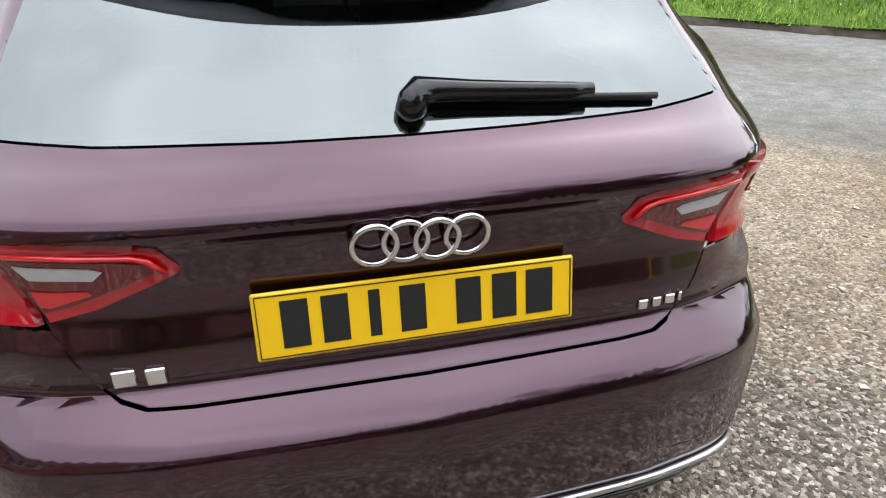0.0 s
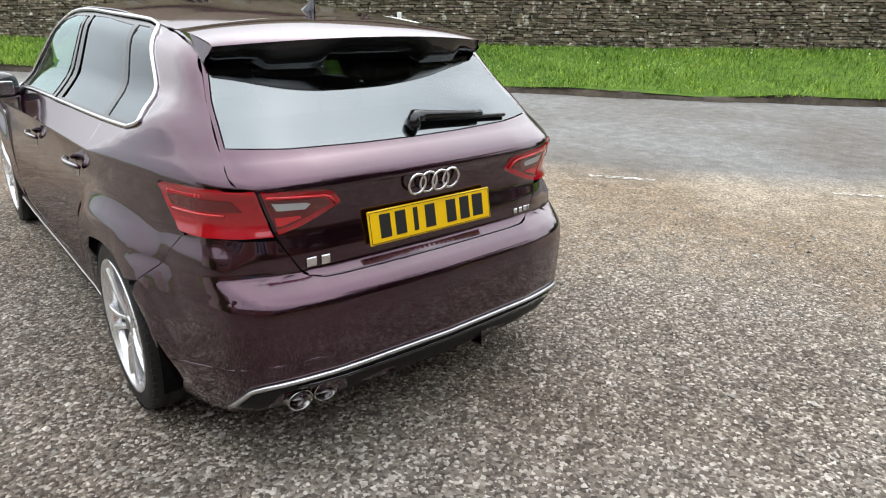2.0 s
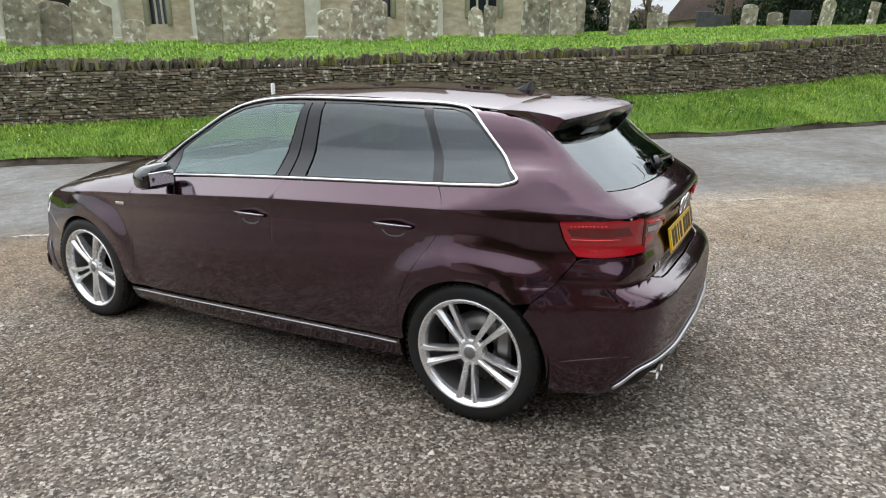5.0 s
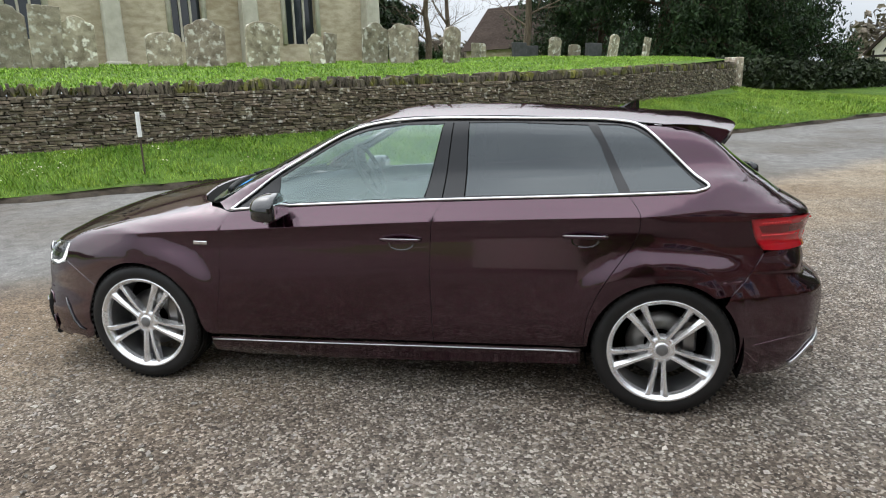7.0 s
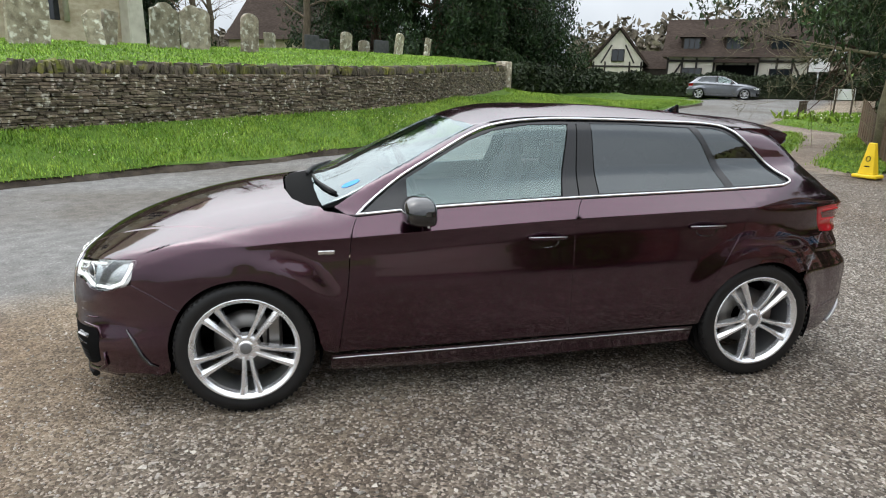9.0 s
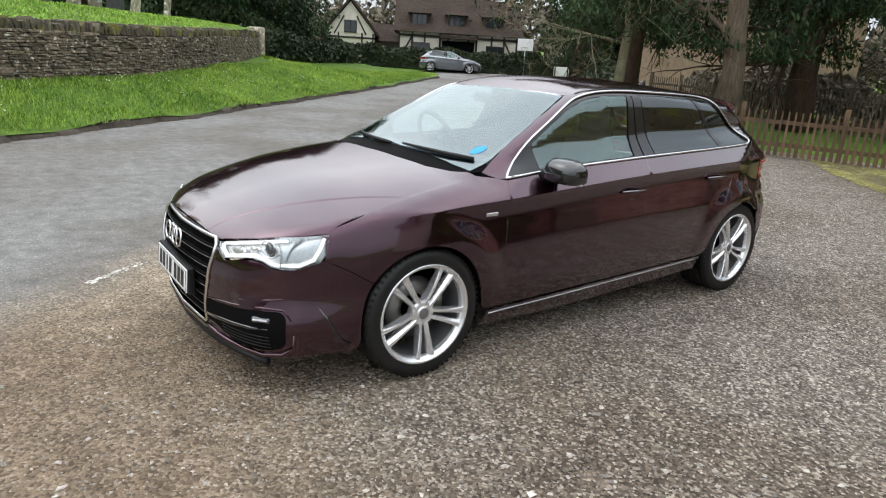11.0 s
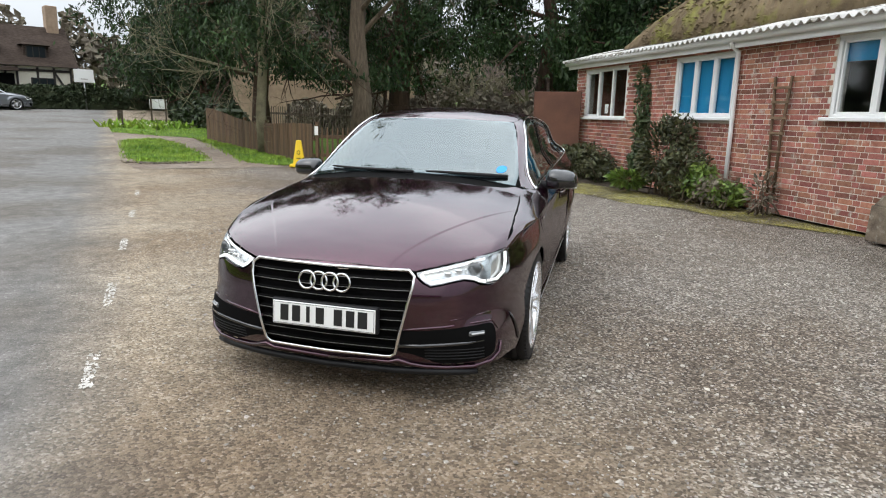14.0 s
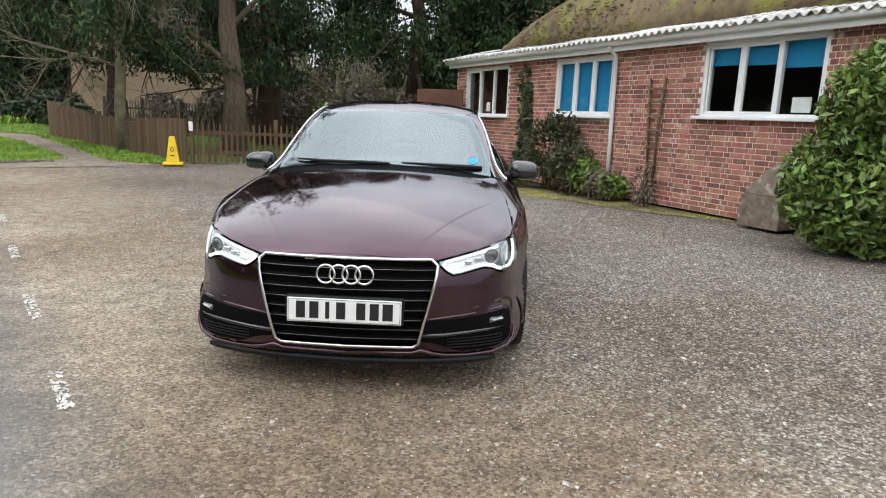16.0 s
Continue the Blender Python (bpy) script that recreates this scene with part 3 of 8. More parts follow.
def ground_sheet():
    ss = np.concatenate([np.linspace(-400, -40, 14), np.linspace(-36, 60, 97), np.linspace(66, 420, 14)])
    ns = np.concatenate([np.linspace(-400, -40, 14), np.linspace(-36, 40, 96), np.linspace(46, 420, 14)])
    S, Nn = np.meshgrid(ss, ns, indexing="ij")
    Z = base_z(S, Nn)
    P = S[..., None] * np.array(SD) + Nn[..., None] * np.array(SN)
    P[..., 2] = Z
    a, b = S.shape
    idx = np.arange(a * b).reshape(a, b)
    f = np.stack([idx[:-1, :-1], idx[:-1, 1:], idx[1:, 1:], idx[1:, :-1]], -1).reshape(-1, 4)
    return tagged(new("ground", fast_mesh("ground", P.reshape(-1, 3), f, M_GRASS, True)), "rough green grassland reaching the horizon", "ground", kind="structure")


ground_sheet()
wob = lambda s: NEAR + 0.12 * math.sin(s * 1.1) + 0.06 * math.sin(s * 2.9 + 1)
near_edge = [(s, wob(s) - 0.3) for s in np.arange(-40, 12.1, 0.8)]
forecourt = near_edge + [(12.4, 0.7), (11.2, -0.2), (10.9, -1.9), (10.4, -5.0), (8.9, -7.6), (-1.5, -6.6), (-40, -14)]
sheet("forecourt", forecourt, 0.5, lambda s, n: rise(s) + 0.004 * np.sin(3 * s) * np.sin(2.6 * n) * (np.hypot(s, n) > 3) * (n < 1.4), M_GRAVEL, "grey gravel forecourt of rolled-in stone chippings", "gravel")
road = [(-60, 2.0), (-50, 2.0)] + near_edge + [(12.4, 1.9), (13, 2.0), (17, 2.2), (22, 2.4), (27, 2.6), (31, 1.2), (40, -8), (60, -20), (62, -6), (46, 6.8), (38.5, 9.5), (48, 30), (44, 32), (36.3, 11.5), (35.5, 8.4), (33, 7.9), (25, 7.75), (-60, 7.85)]
sheet("road", road, 0.9, lambda s, n: rise(s) + 0.0, M_ROAD, "worn grey asphalt village lane", "road")
verge = [(s, FAR + 0.06 * math.sin(s * 1.3) + 0.04 * math.sin(s * 3.7)) for s in np.arange(-60, 33, 0.7)] + [(35.0, 8.4), (36.0, 10.0), (36, 15.5), (25, 16), (21.6, wall_n(np.array(21.6)) + 0.2)] + [(s, float(wall_n(np.array(s))) + 0.15) for s in np.arange(21, -60, -1.5)]
sheet("grass_verge", verge, 0.5, verge_z, M_GRASS, "sloping green grass verge below the stone wall", "grass")
yard = [(s, float(wall_n(np.array(s))) + 0.05) for s in np.arange(-60, 21.6, 1.2)] + [(23.5, 18), (26, 40), (-60, 60)]
sheet("churchyard_lawn", yard, 1.2, lambda s, n: yard_z(s, n) + 0.01, M_GRASS, "raised churchyard lawn behind the wall", "grass")
lawn = [(18.5, 2.1), (19.5, 1.3), (17.5, 0.75), (15.6, 0.5), (13.4, 0.36), (11.7, 0.45), (11.25, 1.05), (11.4, 1.75), (12.7, 2.1), (15.6, 2.15)]
sheet("lawn_island", lawn, 0.4, lambda s, n: rise(s) + 0.018, M_GRASS, "island of grass between lane and footpath", "grass")
lawn2 = [(19.5, -0.2), (20.2, -1.2), (18.8, -2.2), (13, -2.15), (10.5, -1.35), (10.75, -0.8), (11.4, -0.45), (15.7, -0.35)]
sheet("lawn_strip", lawn2, 0.4, lambda s, n: rise(s) + 0.02, M_GRASS, "strip of grass along the brown fence", "grass")
track = [(10.2, 2.0), (12.7, 2.22), (15.6, 2.3), (22.4, 2.4), (22.4, -0.7), (19.5, -0.9), (15.7, -0.6), (11.4, -0.7), (10.2, -1.1)]
sheet("footpath", track, 0.4, lambda s, n: rise(s) + 0.009, M_DIRT, "trodden sandy footpath through the grass", "path")
lawn3 = [(22.5, 2.4), (26.5, 2.4), (30.5, 0.8), (30, -6), (19, -3), (18.8, -0.8)]
sheet("lawn_by_sign", lawn3, 0.6, lambda s, n: rise(s) + 0.02, M_GRASS, "mown grass around the notice board", "grass")
moss_strip = [(8.4, -6.6), (9.6, -4.9), (7.6, -4.7), (5.8, -4.85), (4.6, -5.2), (3.6, -5.1), (2.6, -5.5), (1.6, -5.35), (0.2, -5.8), (-0.6, -6.3), (0.3, -6.7), (3, -6.5), (6, -6.35)]
sheet("moss_strip", moss_strip, 0.3, lambda s, n: rise(s) + 0.010 + 0.006 * np.sin(5 * s) * np.sin(7 * n), M_MOSSGRIT, "yellow-green moss along the edge of the gravel", "moss")
bed = [(8.4, -7.0), (8.4, -6.62), (6, -6.38), (3, -6.55), (0.8, -6.8), (0.5, -7.6), (8, -8.4)]
sheet("planting_bed", bed, 0.4, lambda s, n: rise(s) + 0.016, M_SOIL, "bare soil planting bed at the foot of the brick wall", "soil")


def soil_lip():
    """The broken earth edge where the verge meets the lane."""
    s = np.arange(-30, 33, 0.12)
    n = FAR + 0.06 * np.sin(s * 1.3) + 0.04 * np.sin(s * 3.7)
    v, f = [], []
    for i, (a, b) in enumerate(zip(s, n)):
        r0, zz = float(rise(np.array(a))), float(verge_z(np.array(a), np.array(b)))
        j = 0.03 * math.sin(a * 9) + 0.02 * math.sin(a * 23)
        v += [sn(a, b - 0.06 + j, r0 + 0.003), sn(a, b - 0.02 + j, r0 + 0.05 + 0.3 * j), sn(a, b + 0.03, zz + 0.012), sn(a, b + 0.08, zz + 0.002)]
        if i:
            k = 4 * i
            f += [(k - 4 + q, k + q, k + q + 1, k - 3 + q) for q in range(3)]
    ob = new("verge_edge", mesh("verge_edge", v, [q[::-1] for q in f], M_SOIL, True))
    tagged(ob, "dark broken earth edge between verge and lane", "kerb", kind="structure")


soil_lip()


def dashes():
    """Worn white edge line: short broken dabs of paint."""
    r = np.random.default_rng(3)
    for s0 in (-12.2, -10.3, -8.4, -6.5, -4.6, -2.7, -0.8, 0.7, 2.6, 4.6, 6.7):
        bm = bmesh.new()
        long = r.uniform(0.5, 0.8)
        for q in range(int(long * 170)):
            a = s0 - long / 2 + r.uniform(0, long)
            b = 2.46 - (0.06 if a > 0 else 0.05) * a + r.uniform(-0.032, 0.032)
            w, l = r.uniform(0.004, 0.013), r.uniform(0.007, 0.026)
            ring = [bm.verts.new(sn(a + l * math.cos(t) * r.uniform(0.5, 1.1), b + w * math.sin(t) * r.uniform(0.5, 1.1), float(rise(np.array(a))) + 0.004 + 0.00004 * q)) for t in np.linspace(0, 2 * math.pi, 9, endpoint=False)]
            fc = bm.faces.new(ring)
            fc.normal_update()
            if fc.normal.z < 0:
                fc.normal_flip()
        tagged(part("road_marking", bm, M_WHITEWORN), "worn white edge marking on the lane", "road marking", "edge markings of the lane", "structure")


dashes()


def loose_stones():
    """Loose chippings on the forecourt: thousands, thickest beside the wheel tracks."""
    r = np.random.default_rng(11)
    n = 130000
    x, y = r.uniform(-6.5, 3.4, n), r.uniform(-9.5, 6.2, n)
    s, q = x * SD.x + y * SD.y, x * SN.x + y * SN.y
    ok = (q < 1.4 + 0.5 * r.normal(size=n)) & ((q > -5.4) | (s < 0)) & (q > -7.2)
    x, y, s = x[ok], y[ok], s[ok]
    size = np.clip(r.lognormal(-4.55, 0.5, len(x)), 0.005, 0.034)[:, None] * np.stack([np.ones(len(x)), r.uniform(0.6, 1, len(x)), r.uniform(0.4, 0.7, len(x))], 1)
    p = np.stack([x, y, rise(s) + size[:, 2] * 0.22], 1)
    bases = [blob(1, 0.3, k) for k in range(5)]
    bases = [(v, f) for v, f in bases]
    small = []
    for k in range(6):
        rr = np.random.default_rng(50 + k)
        v = np.array([[1, 0, 0], [-1, 0, 0], [0, 1, 0], [0, -1, 0], [0, 0, 1], [0, 0, -1], ], float) * 0.5
        v += rr.normal(0, 0.13, v.shape)
        f = np.array([[0, 2, 4], [2, 1, 4], [1, 3, 4], [3, 0, 4], [2, 0, 5], [1, 2, 5], [3, 1, 5], [0, 3, 5]])
        small.append((v, f))
    me = scatter("gravel_stones", small, p, size, r.uniform(0, 6.28, len(x)), M_STONE_CHIP)
    tagged(new("gravel_stones", me), "loose pale and brown stone chippings over the forecourt", "gravel", kind="stuff")


loose_stones()


def grass_blades(name, region, count, height, hfun, material, label, seed, wide=0.006, ragged=0.0):
    r = np.random.default_rng(seed)
    lo, hi = np.min(region, 0), np.max(region, 0)
    s, n = r.uniform(lo[0] - ragged, hi[0] + ragged, count), r.uniform(lo[1] - ragged, hi[1] + ragged, count)
    ok = inside(s + r.normal(0, ragged, count), n + r.normal(0, ragged, count), region)
    s, n = s[ok], n[ok]
    clump = 0.55 + 0.45 * np.sin(s * 2.1 + np.sin(n * 3)) * np.sin(n * 2.7 + s)
    keep = r.uniform(size=len(s)) < 0.55 + 0.5 * clump
    s, n, clump = s[keep], n[keep], clump[keep]
    z = hfun(s, n)
    base = s[:, None] * np.array(SD) + n[:, None] * np.array(SN)
    base[:, 2] = z - 0.01
    h = height * r.uniform(0.5, 1.3, len(s)) * (0.7 + 0.6 * clump)
    a = r.uniform(0, 6.28, len(s))
    w = wide * r.uniform(0.7, 1.5, len(s))
    side = np.stack([np.cos(a), np.sin(a), 0 * a], 1) * w[:, None]
    lean = np.stack([np.cos(a + 1.3), np.sin(a + 1.3), 0 * a], 1) * (h * r.uniform(0.2, 0.9, len(s)))[:, None]
    tip = base + lean + np.array([0, 0, 1]) * h[:, None]
    v = np.stack([base - side, base + side, tip], 1).reshape(-1, 3)
    f = np.arange(len(v)).reshape(-1, 3)
    tagged(new(name, fast_mesh(name, v, f, material)), label, "grass", kind="stuff")


grass_blades("verge_grass", [(s, float(FAR + 0.02)) for s in (-14, 20)] + [(20, 11.5), (9, 9.55), (-14, 9.55)], 170000, 0.075, verge_z, M_BLADE, "uneven green grass blades on the verge", 5, 0.007)
grass_blades("far_verge_grass", [(20, FAR + 0.1), (34.5, FAR + 0.4), (35, 15), (23, 15), (20, 12)], 60000, 0.1, verge_z, M_BLADE, "green grass blades farther up the verge", 6, 0.016)
grass_blades("churchyard_grass", [(-14, 10.1), (9, 10.1), (15, 11.4), (21, 13.6), (24, 24), (-14, 24)], 150000, 0.06, lambda s, n: yard_z(s, n) + 0.01, M_BLADE2, "light green churchyard grass blades", 8, 0.016)
for nm, reg, zz in (("island_grass", lawn, 0.015), ("strip_grass", lawn2, 0.018), ("sign_grass", lawn3, 0.02)):
    grass_blades(nm, reg, 15000 if nm != "sign_grass" else 24000, 0.06, lambda s, n, q=zz: rise(s) + q, M_BLADE, "short green grass blades", 9, 0.012, 0.12)


def litter():
    """Dead leaves, clods and stones swept against the edge of the grass."""
    r = np.random.default_rng(17)
    k = 420
    t = r.uniform(0, 1, k)
    ss = 11.25 + 0.25 * np.abs(t - 0.5) + 0.9 * np.clip(t - 0.72, 0, 1) + r.normal(0, 0.1, k)
    nn = 0.75 + 1.4 * t + r.normal(0, 0.06, k)
    p = ss[:, None] * np.array(SD) + nn[:, None] * np.array(SN)
    p[:, 2] = rise(ss) + 0.02
    sz = r.uniform(0.02, 0.075, (k, 1)) * np.array([1, 0.8, 0.5])
    tagged(new("leaf_litter", scatter("leaf_litter", [blob(1, 0.4, q) for q in range(4)], p, sz, r.uniform(0, 6, k), M_LITTER)), "dark heap of dead leaves and clods along the grass", "leaf litter", kind="stuff")


litter()


def flowers():
    """Small white flowers in clumps on the verge."""
    r = np.random.default_rng(21)
    c = np.stack([r.uniform(-7, 18, 60), r.uniform(8.2, 9.4, 60)], 1)
    p = np.repeat(c, 6, 0) + r.normal(0, 0.11, (360, 2))
    z = verge_z(p[:, 0], p[:, 1]) + r.uniform(0.06, 0.12, 360)
    q = p[:, :1] * np.array(SD) + p[:, 1:] * np.array(SN)
    q[:, 2] = z
    v, f = leaves(q, 0.022, 4, 0, 1.0)
    tagged(new("white_flowers", fast_mesh("white_flowers", v, f, M_DAFF)), "clumps of small white spring flowers in the verge", "flowers", kind="stuff")


flowers()


# ---- the parked hatchback: its skin as one smooth form, of which each panel is a piece ----
def pc(x, xs, ys):
    """A smooth curve through knots that never overshoots."""
    xs, ys = np.asarray(xs, float), np.asarray(ys, float)
    x = np.clip(x, xs[0], xs[-1])
    h, d = np.diff(xs), np.diff(ys) / np.diff(xs)
    m = np.zeros(len(xs))
    same = d[:-1] * d[1:] > 0
    m[1:-1][same] = 2 * d[:-1][same] * d[1:][same] / (d[:-1] + d[1:])[same]
    m[0], m[-1] = d[0], d[-1]
    i = np.clip(np.searchsorted(xs, x, side="right") - 1, 0, len(h) - 1)
    t = (x - xs[i]) / h[i]
    return ys[i] * (1 + 2 * t) * (1 - t) ** 2 + m[i] * h[i] * t * (1 - t) ** 2 + ys[i + 1] * t * t * (3 - 2 * t) + m[i + 1] * h[i] * t * t * (t - 1)


def smax(a, b, k):
    h = np.clip(0.5 + 0.5 * (a - b) / k, 0, 1)
    return b + (a - b) * h + k * h * (1 - h)


def smin(a, b, k):
    return -smax(-a, -b, k)


WHEEL_Y, HUB_Z = 1.318, 0.318


def crease(y):
    """Height of the shoulder line."""
    return pc(y, (-2.0, -1.65, -1.2, -0.26, 0.41, 0.82, 1.19, 1.5, 1.75, 2.1), (0.955, 0.951, 0.937, 0.9, 0.86, 0.833, 0.812, 0.79, 0.765, 0.72))


def half_width(y, z):
    w = pc(y, (-2.2, -1.9, -1.6, -1.2, -0.5, 0.5, 1.0, 1.5, 1.8, 2.2), (0.815, 0.853, 0.871, 0.876, 0.883, 0.883, 0.877, 0.872, 0.852, 0.79))
    d = z - crease(y)
    low = pc(d, (-0.8, -0.66, -0.58, -0.45, -0.28, -0.15, -0.075, -0.03, 0.0), (0.075, 0.05, 0.02, 0.004, 0.001, 0.011, 0.018, 0.014, 0.007))
    up = pc(d, (0.0, 0.004, 0.025, 0.06, 0.1, 0.15, 0.25), (0.007, 0.0108, 0.0325, 0.068, 0.107, 0.155, 0.275))
    w = w - np.where(d < 0, low, up)
    return w


def flare(y, z):
    """How far the skin swells over the wheels, with a clear shoulder, more so behind the rear wheel where the body narrows."""
    out = 0.0
    for wy, behind in ((-WHEEL_Y, 0.022), (WHEEL_Y, 0.0)):
        r = np.hypot(y - wy, z - HUB_Z)
        t = np.clip((0.525 - r) / 0.13, 0, 1)
        lip = np.clip((0.42 - r) / 0.08, 0, 1) * np.clip((-1.42 - y) / 0.2, 0, 1)
        out = out + (0.032 * t * t * (3 - 2 * t) * (0.35 + 0.65 * np.clip((z - 0.45) / 0.2, 0, 1)) + behind * lip) * np.clip((z - 0.2) / 0.2, 0, 1)
    return out


def nose(a, z):
    y = pc(z, (0.1, 0.17, 0.21, 0.27, 0.36, 0.5, 0.6, 0.66, 0.72, 0.8), (2.06, 2.13, 2.165, 2.185, 2.2, 2.205, 2.19, 2.165, 2.11, 2.0))
    upper = pc(a, (0.0, 0.3, 0.5, 0.6, 0.7, 0.76, 0.82, 0.9), (0.0, 0.025, 0.075, 0.115, 0.195, 0.285, 0.43, 0.75))
    lower = pc(a, (0.0, 0.3, 0.5, 0.6, 0.7, 0.76, 0.82, 0.9), (0.0, 0.02, 0.06, 0.09, 0.14, 0.2, 0.31, 0.58))
    k = np.clip((0.5 - z) / 0.2, 0, 1)
    k = k * k * (3 - 2 * k)
    return y - upper * (1 - k) - lower * k


def tail(a, z):
    y = pc(z, (0.1, 0.2, 0.26, 0.38, 0.52, 0.585, 0.615, 0.64, 0.66, 0.7, 0.8, 0.88, 0.915, 0.935, 0.96, 1.0, 1.05, 1.4), (-1.9, -2.0, -2.055, -2.095, -2.1, -2.092, -2.065, -2.02, -1.992, -1.993, -1.972, -1.985, -1.993, -1.987, -1.955, -1.88, -1.81, -1.4))
    upper = pc(a, (0.0, 0.4, 0.5, 0.6, 0.7, 0.767, 0.82, 0.9), (0.0, 0.008, 0.02, 0.048, 0.14, 0.31, 0.52, 0.9))
    lower = pc(a, (0.0, 0.4, 0.5, 0.6, 0.7, 0.767, 0.82, 0.9), (0.0, 0.015, 0.03, 0.055, 0.125, 0.265, 0.46, 0.82))
    k = np.clip((0.68 - z) / 0.1, 0, 1)
    k = k * k * (3 - 2 * k)
    ease = lambda t: np.clip(t, 0, 1) ** 2 * (3 - 2 * np.clip(t, 0, 1))
    # towards the corners the ledge above the bumper fades into the wing
    y = y - 0.07 * ease((a - 0.6) / 0.17) * ease((z - 0.6) / 0.06) * (1 - ease((z - 0.68) / 0.1))
    return y + upper * (1 - k) + lower * k


def bonnet(a, y):
    z = pc(y, (-2.0, -1.75, -1.5, -0.3, 0.3, 0.6, 0.76, 0.88, 1.09, 1.5, 1.83, 2.07, 2.15, 2.2, 2.3), (1.09, 1.12, 1.19, 1.18, 1.14, 1.09, 1.045, 1.008, 0.988, 0.925, 0.834, 0.732, 0.68, 0.63, 0.5))
    t = np.clip((0.33 + 0.62 * (2.06 - y) - a) / 0.012 + 0.5, 0, 1)  # the middle stands proud, with a sharp line to each side
    return z - 0.085 * (a / 0.74) ** 2.2 + 0.0035 * (t * t * (3 - 2 * t) - 1) * np.clip((y - 1.35) * 4, 0, 1)


def body_low(x, y, z):
    a = np.abs(x)
    b = a - flare(y, z)
    f = smax(b - half_width(y, z), y - nose(a, z), 0.09)
    f = smax(f, tail(b, z) - y, 0.05)
    f = smax(f, z - bonnet(a, y), 0.045)
    return smax(f, 0.16 + 0.02 * np.abs(y) ** 2 * 0.3 - z, 0.03)


def body_high(x, y, z):
    a = np.abs(x)
    t = z - 0.95
    g = 0.749 - 0.345 * t - 0.062 * (np.clip(-0.8 - y, 0, 2) / 0.9) ** 2 - 0.03 * (np.clip(y - 0.1, 0, 2) / 0.7) ** 2
    screen = 0.941 - (z - 1.014) * 2.12 - 0.13 * (a / 0.65) ** 2.4
    back = -1.872 + (z - 1.0) * 1.13 + 0.08 * (a / 0.63) ** 2.2
    top = pc(y, (-1.9, -1.56, -1.06, -0.5, -0.2, 0.1, 0.3, 1.0), (1.28, 1.337, 1.385, 1.413, 1.413, 1.397, 1.372, 1.25)) - 0.06 * (a / 0.6) ** 2.4
    f = smax(a - g, (y - screen) * 0.43, 0.05)
    f = smax(f, (back - y) * 0.66, 0.05)
    return smax(smax(f, z - top, 0.07), 0.93 - z, 0.01)


def skin(x, y, z):
    return smin(body_low(x, y, z), body_high(x, y, z), 0.045)


def project(view, u, v, sign=1.0):
    """Points of the skin seen from a side: 'side' (u, v are y, z), 'front' and 'rear' (x, z), 'top' (x, y)."""
    u, v = np.asarray(u, float), np.asarray(v, float)
    make = {"side": lambda q: (sign * q, u, v), "front": lambda q: (u, q, v), "rear": lambda q: (u, -q, v), "top": lambda q: (u, v, q)}[view]
    lo, hi = {"side": (0.2, 1.1), "front": (-0.3, 2.5), "rear": (0.9, 2.5), "top": (0.3, 1.7)}[view]
    grid = np.linspace(hi, lo, 40)
    a, b = np.full(u.shape, lo), np.full(u.shape, hi)
    found = np.zeros(u.shape, bool)
    for q0, q1 in zip(grid, grid[1:]):
        hit = ~found & (skin(*make(np.full(u.shape, q1))) <= 0)
        a[hit], b[hit] = q1, q0
        found |= hit
    for _ in range(22):
        m = (a + b) / 2
        inner = skin(*make(m)) <= 0
        a, b = np.where(inner, m, a), np.where(inner, b, m)
    return np.stack(np.broadcast_arrays(*make((a + b) / 2)), -1)


def skin_normal(p):
    e, g = 0.003, []
    for k in range(3):
        d = np.zeros(3)
        d[k] = e
        q1, q0 = p + d, p - d
        g.append(skin(q1[:, 0], q1[:, 1], q1[:, 2]) - skin(q0[:, 0], q0[:, 1], q0[:, 2]))
    g = np.stack(g, -1)
    return g / (np.linalg.norm(g, axis=1)[:, None] + 1e-12)


M_PAINT = flake_paint("aubergine_metallic_paint", (0.05, 0.0155, 0.029), (0.003, 0.0006, 0.0015))
M_CHROME = plain("polished_trim", (0.75, 0.75, 0.76), rough=0.12, metal=1.0)
M_PIPE = plain("dulled_chrome", (0.32, 0.31, 0.3), rough=0.2, metal=1.0)
M_SATIN = plain("satin_aluminium", (0.6, 0.6, 0.61), rough=0.3, metal=1.0)
M_GLOSSBLACK = plain("gloss_black", (0.006, 0.006, 0.007), rough=0.08, coat=1.0)
M_FRAMEBLACK = plain("satin_black_frame", (0.006, 0.006, 0.007), rough=0.14, spec=0.5)
M_RUBBER = mat("tyre_rubber", (0.005, 0.005, 0.005), (0.012, 0.011, 0.011), scale=20, fine=200, rough=0.55, spec=0.4, bump=0.2, dist=0.003)
M_ALLOY = mat("silver_alloy", (0.8, 0.8, 0.81), (0.88, 0.88, 0.89), scale=6, fine=120, rough=0.24, bump=0, metal=0.75, coat=0.7)
# silver barrel with its shade put into a darker grey; the hub cap shares it
M_BARREL = mat("shaded_wheel_barrel", (0.16, 0.16, 0.16), (0.24, 0.24, 0.24), scale=6, fine=120, rough=0.5, bump=0, metal=0.6)
M_DISC = plain("brake_steel", (0.25, 0.24, 0.23), rough=0.4, metal=1.0)
M_DARK = plain("dark_cavity", (0.003, 0.003, 0.003), rough=0.9, spec=0.1)
M_REDLENS = plain("red_lamp_lens", (0.4, 0.003, 0.012), rough=0.05, coat=1.0)
M_REDDARK = plain("smoked_red_lens", (0.13, 0.002, 0.005), rough=0.06, coat=1.0)
M_REDLED = plain("red_light_guide", (0.62, 0.012, 0.02), rough=0.15, coat=1.0)
